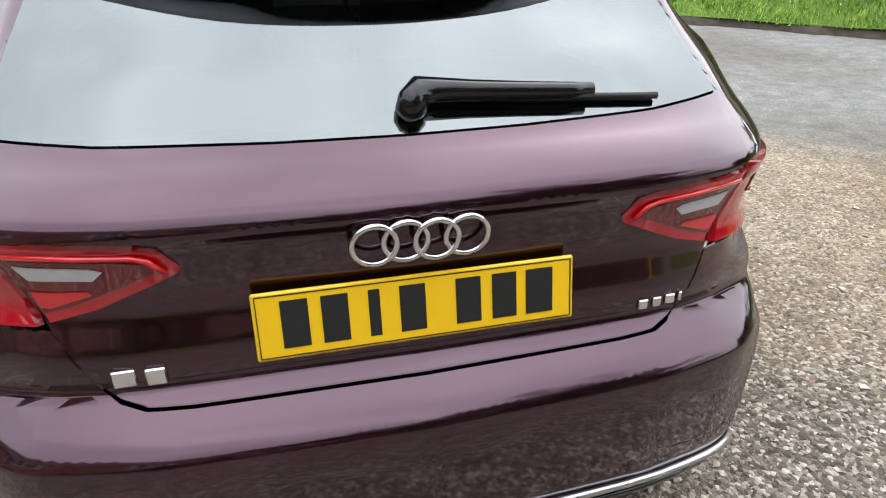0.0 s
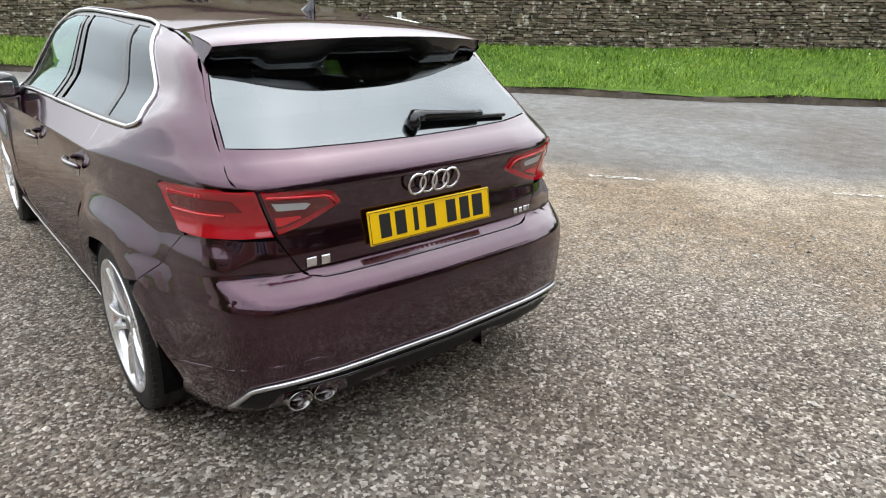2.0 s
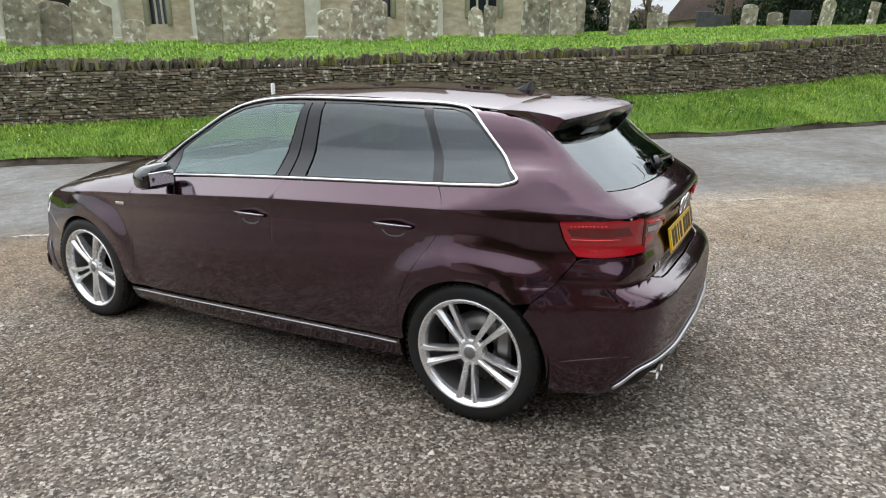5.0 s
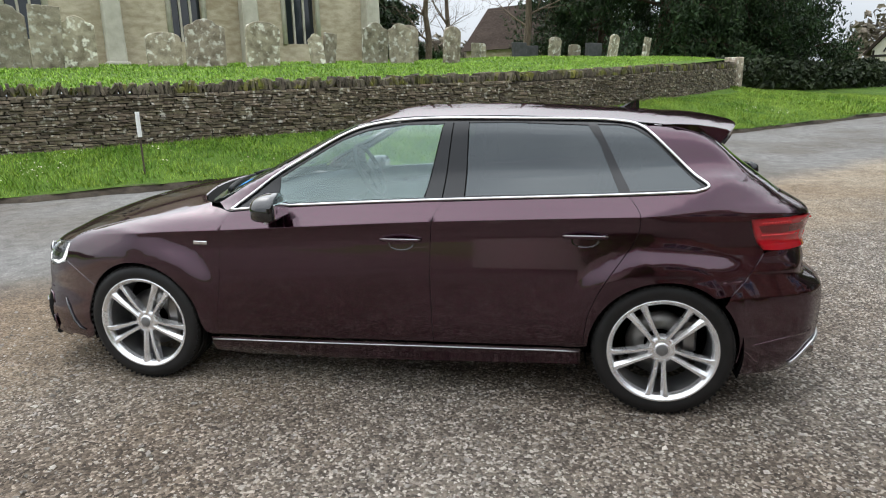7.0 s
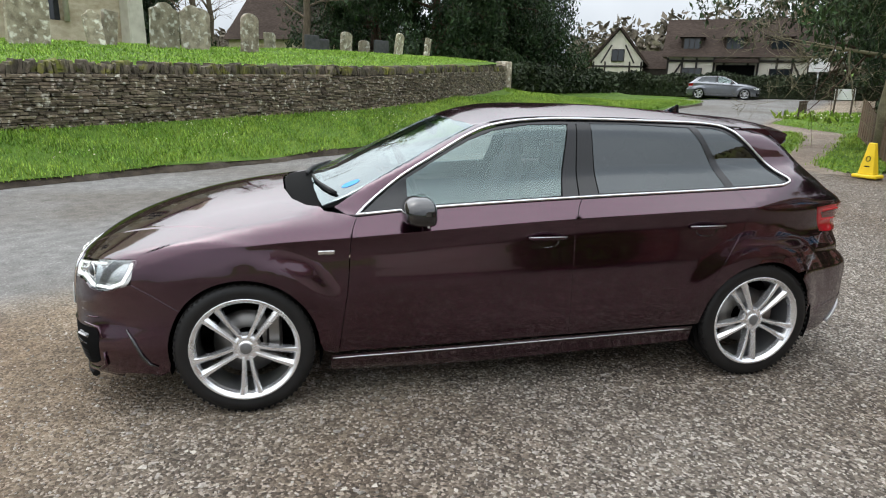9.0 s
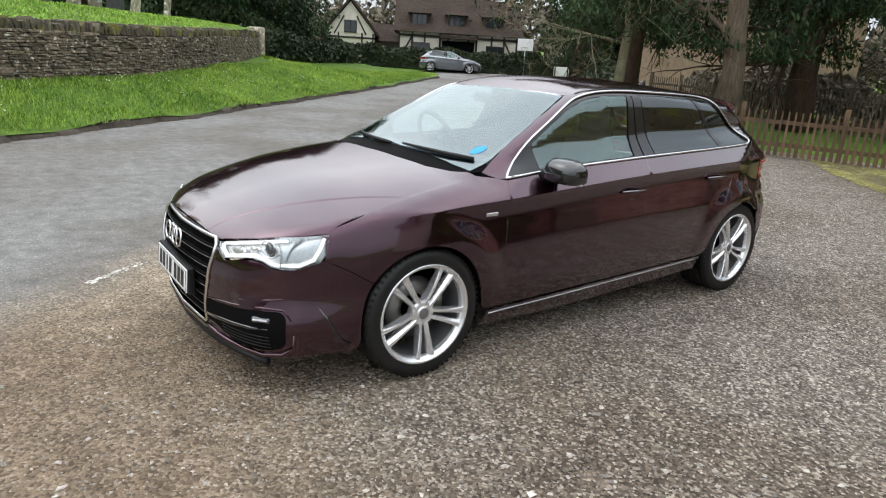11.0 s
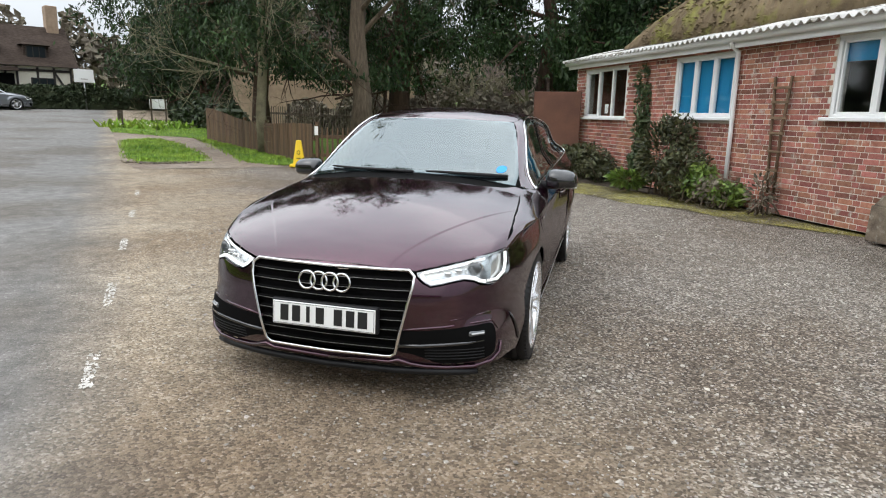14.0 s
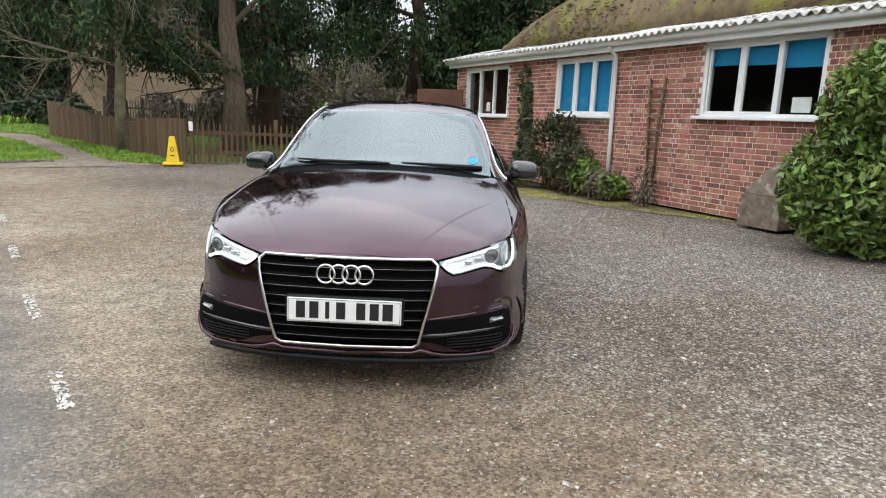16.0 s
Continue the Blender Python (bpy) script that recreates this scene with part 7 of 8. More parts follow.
                for px, pz, pw, ph in ((x, lo + 0.085, w3 - 0.04, 0.03), (x, hi - 0.075, w3 - 0.04, 0.03), (x - w3 / 2 + 0.035, (lo + hi) / 2, 0.028, hi - lo - 0.13), (x + w3 / 2 - 0.035, (lo + hi) / 2, 0.028, hi - lo - 0.13)):
                    add_box(bm, Vector((px, 0.035, pz)), (pw, 0.05, ph), None, 0.004)
                part("casement", bm, M_WHITE, win)
            pn = part("pane", box_bm((w3 - 0.03, 0.006, hi - lo - 0.12), 0, (x, 0.045, (lo + hi) / 2)), M_PANE, win)
            pn.visible_shadow = False
            drop = (0.0, 0.96, 0.3)[i] if i != 2 else (0.28, 0.3, 0.36)[k]
            if drop:
                hh = (hi - lo - 0.1) * drop
                part("blind", box_bm((w3 - 0.02, 0.012, hh), 0, (x, 0.1, hi - 0.05 - hh / 2)), M_BLIND, win)
        if i == 2:
            part("notice", box_bm((0.26, 0.004, 0.19), 0, (b - 0.3, 0.06, lo + 0.19)), M_PAPER, win, "white paper notice with faint lines")
        if i == 0:
            part("notice", box_bm((0.16, 0.004, 0.2), 0, ((a + b) / 2 + 0.02, 0.06, lo + 0.22)), M_PAPER, win, "white paper notice")
    part("fascia", box_bm((L1 - L0 + 0.3, 0.03, 0.16), 0.004, ((L0 + L1) / 2, -0.16, 2.5)), M_WHITE, hall_ob)
    part("soffit", box_bm((L1 - L0 + 0.3, 0.18, 0.02), 0, ((L0 + L1) / 2, -0.07, 2.5)), M_WHITE, hall_ob)
    bm = bmesh.new()
    add_tube(bm, [(L0 - 0.15, -0.23, 2.545), (L1, -0.23, 2.56)], 0.055, 10)
    part("gutter", bm, M_WHITE, hall_ob)
    bm = bmesh.new()
    add_tube(bm, [(5.66, -0.22, 2.52), (5.66, -0.2, 2.46), (5.67, -0.07, 2.36), (5.68, -0.06, 1.3), (5.7, -0.06, 0.1)], 0.036, 10)
    part("downpipe", bm, M_WHITE, hall_ob)
    # corrugated skirt and the mossy barrel roof above it
    def corrugated(name, prof, u0, u1, material, pitch=0.146, amp=0.027, shape=None):
        us = np.arange(u0, u1, pitch / 8)
        n = len(prof)
        V = []
        for u in us:
            k = shape(u) if shape else 1.0
            for j, (d, z) in enumerate(prof):
                z2 = prof[0][1] + (z - prof[0][1]) * k
                V.append((u, d + 0.04 * math.sin(u * 0.7), z2 + amp * math.sin(2 * math.pi * u / pitch) + 0.008 * math.sin(u * 3 + d * 4)))
        F = [(i * n + j, (i + 1) * n + j, (i + 1) * n + j + 1, i * n + j + 1) for i in range(len(us) - 1) for j in range(n - 1)]
        ob = part(name, mesh(name, V, F, material, True), None, hall_ob)
        m = ob.modifiers.new("thick", "SOLIDIFY")
        m.thickness = 0.012
        return ob

    corrugated("eaves_sheeting", [(-0.34, 2.6), (0.1, 2.7), (0.6, 2.82), (1.1, 2.94)], L0 - 0.2, L1, M_CORR)
    arc_prof = [(0.62 + 4.2 * (1 - math.cos(a)), 2.83 + 1.95 * math.sin(a)) for a in np.linspace(0, math.pi / 2, 12)]
    corrugated("barrel_roof", arc_prof, 0.75, L1, M_CORRMOSS, 0.2, 0.03, lambda u: min(1.0, math.sqrt(max(0.02, 1 - (1 - min((u - 0.75) / 2.6, 1)) ** 2))))
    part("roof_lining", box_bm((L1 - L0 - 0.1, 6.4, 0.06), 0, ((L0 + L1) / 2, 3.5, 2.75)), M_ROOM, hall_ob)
    # moss cushions on the sheets
    rr = np.random.default_rng(5)
    m = 2200
    u, t = rr.uniform(1.6, 12.5, m), rr.uniform(0, 1, m) ** 1.3
    a = t * math.pi * 0.42
    p = np.stack([u, 0.62 + 4.2 * (1 - np.cos(a)), 2.83 + 1.95 * np.sin(a) + 0.02], 1)
    sz = rr.uniform(0.03, 0.085, (m, 1)) * np.array([1, 1, 0.45])
    tagged(part("roof_moss", scatter("roof_moss", [blob(1, 0.35, k) for k in range(4)], p, sz, rr.uniform(0, 6, m), M_CORRMOSS), None, hall_ob), "cushions of moss", kind="stuff")


hall()


def in_hall(u, d, z=0.0):
    return HALL @ Vector((u, d, z))


def trellis():
    t = tagged(new("trellis"), "narrow weathered wooden trellis leaning on the brick wall", "trellis")
    t.matrix_basis = HALL @ Matrix.Translation((6.62, -0.05, 0.28))
    for x0, x1 in ((0.0, -0.12), (0.13, 0.2)):
        bm = bmesh.new()
        add_tube(bm, [(x0, 0, 0), (x1 * 0.6, 0, 0.9), (x1, 0, 1.68)], 0.021, 4)
        part("upright", bm, M_TRELLIS, t)
    for z in (0.35, 0.62, 0.88, 1.1, 1.32, 1.52):
        w = 0.18 + 0.2 * z / 1.68
        part("rung", box_bm((w, 0.02, 0.036), 0.003, (0.06, -0.03, z)), M_TRELLIS, t)


trellis()


def leaf_thing(name, centres, radii, count, size, material, label, category, seed, stems=None, bark=M_BARK, droop=0.0, ground=None, parts=("foliage", "stems")):
    """A shrub or creeper: leaves through uneven clumps, with stems inside."""
    r = np.random.default_rng(seed)
    top = tagged(empty(name, tuple(centres[0][:2]) + (0,)), label, category)
    pts = []
    w = np.array([a * b * c for a, b, c in radii])
    for (cx, cy, cz), (rx, ry, rz), share in zip(centres, radii, w / w.sum()):
        n = int(count * share)
        d = r.normal(size=(n, 3))
        d /= np.linalg.norm(d, axis=1)[:, None]
        k = r.uniform(0.35, 1.06, n)[:, None] ** 0.6
        pts.append(np.array([cx, cy, cz]) + d * k * np.array([rx, ry, rz]))
    p = np.concatenate(pts)
    if ground is not None:
        p = p[p[:, 2] > ground]
    off = np.array([centres[0][0], centres[0][1], 0])
    v, f = leaves(p - off, size, seed, droop)
    part(parts[0], fast_mesh(parts[0], v, f, material), None, top)
    bm = bmesh.new()
    for (cx, cy, cz), (rx, ry, rz) in zip(centres, radii):
        for _ in range(stems or 5):
            e = Vector((cx, cy, cz)) + Vector(r.normal(0, 0.5, 3)) * min(rx, ry)
            b0 = Vector((cx, cy, ground if ground is not None else cz - rz)) + Vector((r.normal(0, 0.1), r.normal(0, 0.1), 0))
            add_tube(bm, [b0 - Vector(off), (b0 + e) / 2 + Vector(r.normal(0, 0.05, 3)) - Vector(off), e - Vector(off)], [0.014, 0.01, 0.004], 5)
    part(parts[1], bm, bark, top)
    return top


def hall_clumps(rows):
    c, q = [], []
    for u, d, z, a, b, h in rows:
        c.append(tuple(in_hall(u, d, z))), q.append((a, b, h))
    return c, q


leaf_thing("ivy", *hall_clumps([(3.05, -0.06, 2.05, 0.2, 0.05, 0.32), (3.15, -0.05, 1.55, 0.24, 0.06, 0.45), (3.2, -0.06, 1.0, 0.26, 0.07, 0.45), (3.2, -0.1, 0.5, 0.26, 0.16, 0.4)]), 2400, 0.048, M_IVY, "dark ivy climbing the brick wall to the eaves", "ivy", 41, ground=0.05)
leaf_thing("low_shrub", *hall_clumps([(0.9, -0.55, 0.35, 0.55, 0.4, 0.36), (1.7, -0.5, 0.4, 0.5, 0.4, 0.38), (2.3, -0.5, 0.3, 0.4, 0.4, 0.3)]), 2600, 0.05, M_SHRUB, "low reddish-brown shrub at the foot of the wall", "shrub", 42, ground=0.05)
leaf_thing("tall_shrub", *hall_clumps([(4.5, -0.45, 0.75, 0.5, 0.35, 0.6), (4.75, -0.4, 1.1, 0.35, 0.28, 0.35), (5.2, -0.5, 0.5, 0.45, 0.38, 0.45)]), 3000, 0.045, M_SHRUB, "straggling half-bare brown shrub below the blue windows", "shrub", 43, stems=14, ground=0.05)
leaf_thing("green_plant", *hall_clumps([(3.9, -0.75, 0.22, 0.4, 0.25, 0.18), (5.5, -0.4, 0.35, 0.3, 0.25, 0.3), (6.1, -0.3, 0.22, 0.3, 0.2, 0.2)]), 1500, 0.06, M_LAUREL, "low bright green plants in the bed", "plant", 44, ground=0.05)
leaf_thing("dry_stems", *hall_clumps([(6.75, -0.25, 0.3, 0.25, 0.15, 0.3), (6.0, -0.4, 0.25, 0.4, 0.2, 0.25)]), 500, 0.04, M_PALETWIG, "dry brown stalks beside the trellis", "plant", 45, stems=16, ground=0.05)
leaf_thing("big_bush", *hall_clumps([(10.5, -0.6, 0.7, 1.0, 0.75, 0.8), (10.65, -0.5, 1.5, 0.9, 0.7, 0.75), (10.95, -0.5, 2.0, 0.6, 0.6, 0.5)]), 20000, 0.05, M_LAUREL, "large bright green rounded bush against the brick wall", "bush", 46, stems=10, ground=0.05)


def stone_block():
    top = tagged(new("stone_buttress"), "low sloping brown stone buttress against the brick wall", "buttress")
    top.matrix_basis = HALL @ Matrix.Translation((8.93, 0.0, 0.0))
    part("stone_base", box_bm((0.6, 0.42, 0.42), 0.012, (0.03, -0.2, 0.2), 0.96), M_BUTT, top)
    bm = bmesh.new()
    a = [bm.verts.new(p) for p in ((-0.25, -0.4, 0.4), (0.3, -0.4, 0.4), (0.3, -0.01, 0.4), (-0.25, -0.01, 0.4), (-0.08, -0.24, 0.72), (0.3, -0.24, 0.76), (0.3, -0.01, 0.86), (-0.06, -0.01, 0.82))]
    for f in ((3, 2, 1, 0), (4, 5, 6, 7), (0, 1, 5, 4), (1, 2, 6, 5), (2, 3, 7, 6), (3, 0, 4, 7)):
        bm.faces.new([a[i] for i in f])
    bmesh.ops.bevel(bm, geom=list(bm.edges), offset=0.02, segments=2, affect="EDGES")
    part("stone_cap", bm, M_BUTT, top)


stone_block()


# ---- fences, gate, notice board, bollard ----
def fence(name, a, b, height, width, gap, material, label, curve=None, rails=2, point=False, base=None):
    a, b = Vector(a), Vector(b)
    L = (b - a).length
    d = (b - a).normalized()
    top = tagged(empty(name, (a.x, a.y, 0), math.degrees(math.atan2(d.y, d.x))), label, "fence")
    bm = bmesh.new()
    add_box(bm, Vector((0, 0, 0.5)), (width, 0.02, 1.0), None, 0.002)
    if point:
        for v in bm.verts:
            if v.co.z > 0.9:
                v.co.x *= 0.35
    me = to_me("board", bm, material)
    k = 0
    while k * (width + gap) < L:
        x = k * (width + gap)
        z0 = a.z + (b.z - a.z) * x / L
        h = height + (curve(x / L) if curve else 0.0) + 0.006 * math.sin(k * 2.3)
        ob = part("board", me, None, top)
        ob.matrix_basis = Matrix.Translation((x, 0.004 * math.sin(k * 5.1), z0)) @ Matrix.Diagonal((1, 1, h, 1))
        k += 1
    for q in range(rails):
        z = height * (0.25 + 0.5 * q)
        bm = bmesh.new()
        add_box(bm, Vector((L / 2, 0.03, (a.z + b.z) / 2 + z)), (math.hypot(L, b.z - a.z), 0.04, 0.08), Matrix.Rotation(-math.atan2(b.z - a.z, L), 3, "Y"), 0.004)
        part("rail", bm, material, top)
    for x in np.arange(0, L + 0.1, 1.8):
        z0 = a.z + (b.z - a.z) * x / L
        part("post", box_bm((0.09, 0.09, height + 0.12), 0.006, (x, 0.08, z0 + (height + 0.12) / 2)), material, top)
    return top


fence("board_fence", (12.3, -14.4, 0.28), (5.65, -9.0, 0.12), 0.78, 0.1, 0.006, M_FENCE, "brown-stained close-boarded fence with a wavy top", lambda t: 0.1 * math.cos(t * 6.0) + 0.05 + 0.14 * (1 - t))
fence("picket_fence", (5.55, -9.0, 0.12), (0.75, -10.75, 0.08), 0.86, 0.075, 0.045, M_FENCE, "brown-stained picket fence across the yard", None, 2, True)
fence("old_picket_fence", (13.5, -19.5, 0.35), (0.4, -15.5, 0.15), 1.15, 0.07, 0.06, M_FENCEDARK, "dark weathered picket fence behind the yard", None, 2, True)
g = tagged(new("gate_panel", to_me("gate_panel", box_bm((1.15, 0.05, 1.86), 0.01, (0, 0, 0.93)), M_GATE)), "tall plain rust-brown boarded gate beside the hall", "gate")
g.matrix_basis = pose(0.2, -10.85, 0.08, 0, 0, 118 + 50)
sgn = tagged(empty("plate_on_post", (5.52, -8.93, 0.0)), "small white plate on a fence post", "sign")
part("plate", box_bm((0.09, 0.012, 0.2), 0.002, (0, 0.02, 0.9)), M_PAPER, sgn)
part("stake", box_bm((0.06, 0.04, 1.02), 0.004, (0, -0.02, 0.55)), M_FENCE, sgn)


def notice_board():
    t = tagged(empty("notice_board", (17.6, -18.6, 0.42), 45), "white notice board on dark posts beside the lane", "notice board")
    part("panel", box_bm((0.66, 0.03, 0.4), 0.006, (0, 0, 1.02)), M_PAPER, t)
    for i, w in enumerate((0.5, 0.42, 0.46, 0.3)):
        part("line_of_text", box_bm((w, 0.004, 0.018), 0, (0, -0.017, 1.14 - 0.07 * i)), M_STEEL, t)
    for x in (-0.28, 0.28):
        part("post", box_bm((0.06, 0.06, 1.25), 0.005, (x, 0.05, 0.6)), M_FENCEDARK, t)
    rail = tagged(empty("railing", (18.6, -17.6, 0.42), -45), "low dark railing by the notice board", "railing")
    for z in (0.3, 0.62):
        part("bar", box_bm((2.6, 0.03, 0.04), 0.004, (1.0, 0, z)), M_FENCEDARK, rail)
    for x in np.arange(-0.3, 2.4, 0.65):
        part("post", box_bm((0.06, 0.06, 0.75), 0.004, (x, 0, 0.36)), M_FENCEDARK, rail)
    r = np.random.default_rng(8)
    p = np.stack([r.uniform(16.5, 19.5, 500), r.uniform(-19.5, -17.0, 500), r.uniform(0.5, 0.75, 500)], 1)
    v, f = leaves(p, 0.06, 9, 0, 1.2)
    tagged(new("daffodils", fast_mesh("daffodils", v[:800], f[:200], M_DAFF)), "pale daffodils round the notice board", "flowers", kind="stuff")
    v, f = leaves(p + (0, 0, -0.15), 0.16, 10, -2, 3)
    tagged(new("daffodil_leaves", fast_mesh("daffodil_leaves", v, f, M_BLADE)), "green daffodil leaves", "plants", kind="stuff")


notice_board()


def caution_bollard():
    t = tagged(empty("caution_sign", (5.72, -8.42, 0.09), 20), "yellow plastic caution floor sign beside the fence", "caution sign")
    bm = bmesh.new()
    add_box(bm, Vector((0, 0, 0.33)), (0.26, 0.2, 0.54), None, 0.012, 0.42)
    part("body", bm, M_YELLOW, t)
    part("foot", box_bm((0.4, 0.3, 0.06), 0.015, (0, 0, 0.03)), M_YELLOW, t)
    for s in (-1, 1):
        bm = bmesh.new()
        n = 10
        add_tube(bm, [(0.035 * math.cos(a), s * 0.078 - s * 0.006 * math.sin(a), 0.33 + 0.045 * math.sin(a)) for a in np.linspace(0, 6.283, n)], 0.006, 5, False)
        add_box(bm, Vector((0, s * 0.085, 0.2)), (0.09, 0.006, 0.02), Matrix.Rotation(-s * 0.1, 3, "X"))
        part("warning_mark", bm, M_BLACKPL, t)


caution_bollard()
mp = tagged(empty("marker_post", (5.6, 5.95, 0.0)), "thin white-topped marker post in the verge", "marker post")
part("stake", box_bm((0.025, 0.025, 0.9), 0.003, (0, 0, 0.6)), M_FENCEDARK, mp)
part("reflector", box_bm((0.075, 0.035, 0.4), 0.006, (0, 0, 1.03)), M_PAPER, mp)


# ---- trees and hedges ----
def branch(out, p, d, length, radius, depth, r, spread, lift):
    pts, rad = [p.copy()], [radius]
    n = 5
    for i in range(n):
        d = (d + np.array(r.normal(0, 0.13, 3)) + np.array([0, 0, lift])).astype(float)
        d /= np.linalg.norm(d)
        p = p + d * length / n
        pts.append(p.copy()), rad.append(radius * (1 - 0.75 * (i + 1) / n))
    out.append((pts, rad, depth))
    if depth > 0:
        for _ in range(int(r.integers(3, 6))):
            k = int(r.integers(1, n + 1))
            e = d + r.normal(0, spread, 3)
            e /= np.linalg.norm(e)
            branch(out, pts[k], e, length * r.uniform(0.45, 0.75), max(rad[k] * 0.7, 0.004), depth - 1, r, spread, lift)


def tree(name, x, y, z, height, trunk_r, seed, label, kind="bare", crown=3.0, clear=2.0, n_leaf=9000, leaf=0.17, lean=(0, 0), depth=3, bark=None, foliage=None, droop=0.8, squash=1.0):
    r = np.random.default_rng(seed)
    top = tagged(empty(name, (x, y, z)), label, "tree")
    out = []
    tpts = [np.array([lean[0] * t * t, lean[1] * t * t, height * 0.85 * t]) + (r.normal(0, 0.06, 3) if 0 < t < 1 else 0) for t in np.linspace(0, 1, 8)]
    trad = [trunk_r * (1.35 if i == 0 else 1) * (1 - 0.85 * t) for i, t in enumerate(np.linspace(0, 1, 8))]
    out.append((tpts, trad, 9))
    nb = int(10 + height * 1.2) if kind != "bare" else 9
    for i in range(nb):
        t = clear / height + (1 - clear / height) * (i + r.uniform(0, 1)) / nb * 0.9
        base = np.array([lean[0] * t * t, lean[1] * t * t, height * 0.85 * t])
        a = r.uniform(0, 6.283)
        d = np.array([math.cos(a), math.sin(a), r.uniform(-0.1, 0.35) if kind != "bare" else r.uniform(0.3, 1.0)])
        L = crown * (1 - 0.55 * t) * r.uniform(0.7, 1.1)
        branch(out, base, d / np.linalg.norm(d), L, trunk_r * 0.33 * (1 - 0.5 * t), depth - (kind != "bare"), r, 0.75, -0.03 if kind != "bare" else 0.03)
    bm, limbs = bmesh.new(), bmesh.new()
    tips = []
    for pts, rad, dp in out:
        add_tube(bm if dp == 9 else limbs, [tuple(p) for p in pts], [max(q, 0.004) for q in rad], 10 if dp == 9 else (5 if dp > 0 else 3), dp == 9)
        if dp <= 1:
            tips += pts[1:]
    part("trunk", bm, bark or (M_BARK if kind == "bare" else M_BARKRED), top)
    part("branchwork", limbs, bark or (M_BARK if kind == "bare" else M_BARKRED), top)
    if n_leaf:
        tips = np.array(tips)
        p = tips[r.integers(0, len(tips), n_leaf)] + r.normal(0, 0.1 + crown * 0.022, (n_leaf, 3)) * (1, 1, squash)
        if kind != "bare":  # sprays hang from the limbs
            p[:, 2] -= r.uniform(0, 1, n_leaf) ** 1.5 * 0.9 * (0.5 + 0.5 * np.sin(p[:, 0] * 5 + 3 * np.sin(p[:, 1] * 4)))
        p = p[p[:, 2] > clear * 0.75]
        v, f = leaves(p, leaf, seed, droop, 3.0)
        part("crown", fast_mesh("crown", v, f, foliage or M_YEW), None, top)
    return top


YEW = "dark spreading yew tree with drooping sprays"
tree("yew_tree", 9.3, -12.9, 0.25, 11.5, 0.27, 1, YEW + " and a leaning trunk", "yew", 4.0, 2.6, 55000, 0.05, (-1.0, 0.4), droop=1.4)
tree("yew_tree", 6.2, -16.7, 0.2, 13, 0.42, 2, YEW, "yew", 4.2, 2.4, 60000, 0.055, droop=1.4)
tree("yew_tree", 1.6, -20.5, 0.2, 13, 0.4, 3, YEW, "yew", 4.4, 2.8, 80000, 0.07, droop=1.4)
tree("yew_tree", -2.5, -20, 0.2, 10, 0.35, 4, YEW + " behind the hall", "yew", 4.5, 2.2, 50000, 0.075, droop=1.4)
tree("ivied_tree", 5.75, -12.1, 0.15, 13, 0.3, 5, "bare lichened tree with tangled pale twigs", "bare", 3.6, 1.9, 1500, 0.1, (0.3, 0.2), 4, None, M_YEW)
tree("lichened_tree", 8.2, -11.2, 0.2, 9.5, 0.16, 6, "small bare tree with tangled pale twigs", "bare", 3.2, 1.9, 0, 0, (-0.5, 0.5), 4, M_TWIG)
for i, (s, n, h, c) in enumerate(((23.5, 18.5, 9, 4.0), (27, 17.5, 10, 4.4), (30.5, 18.5, 10, 4.2), (33.5, 20, 9, 3.6), (25, 24, 10, 4.5))):
    p = sn(s, n)
    tree("churchyard_yew", p.x, p.y, 1.3, h, 0.4, 20 + i, "massive dark yew beside the churchyard", "yew", c, 0.9, 42000, 0.075, droop=1.2)
for i, (s, n, h) in enumerate(((15.5, 27, 9), (18.5, 22.5, 10), (13, 34, 12), (21, 34, 12), (34, 26, 14), (37, 24, 12))):
    p = sn(s, n)
    tree("bare_tree", p.x, p.y, 2.0, h, 0.22, 40 + i, "leafless grey winter tree with fine twigs", "bare", 3.4, 2.2, 0, 0, (0, 0), 3)
for i, (s, n, h) in enumerate(((13, 30, 5), (16, 33, 5.5), (10, 38, 6))):
    p = sn(s, n)
    tree("holly_tree", p.x, p.y, 2.0, h, 0.2, 60 + i, "dense dark evergreen behind the graves", "yew", 2.6, 0.4, 12000, 0.14)
for i, (x, y, h, c) in enumerate(((23.5, -30, 12, 4.5), (19, -27, 10, 4.0), (28, -36, 13, 5))):
    tree("roadside_yew", x, y, 0.5, h, 0.3, 70 + i, "tall dark evergreen beyond the fence", "yew", c, 1.8, 24000, 0.1, droop=1.2)
for i, (x, y, h) in enumerate(((3, -26, 7), (0.5, -28, 8), (6, -27, 7), (-3, -29, 9), (11.5, -28, 8), (33, -38, 13), (44, -30, 14), (26, -42, 14), (-8, -24, 10))):
    tree("bare_tree", x, y, 0.3, h, 0.14, 90 + i, "leafless grey winter tree with fine twigs", "bare", 2.8, 1.4, 0, 0, (0, 0), 3, M_TWIG)


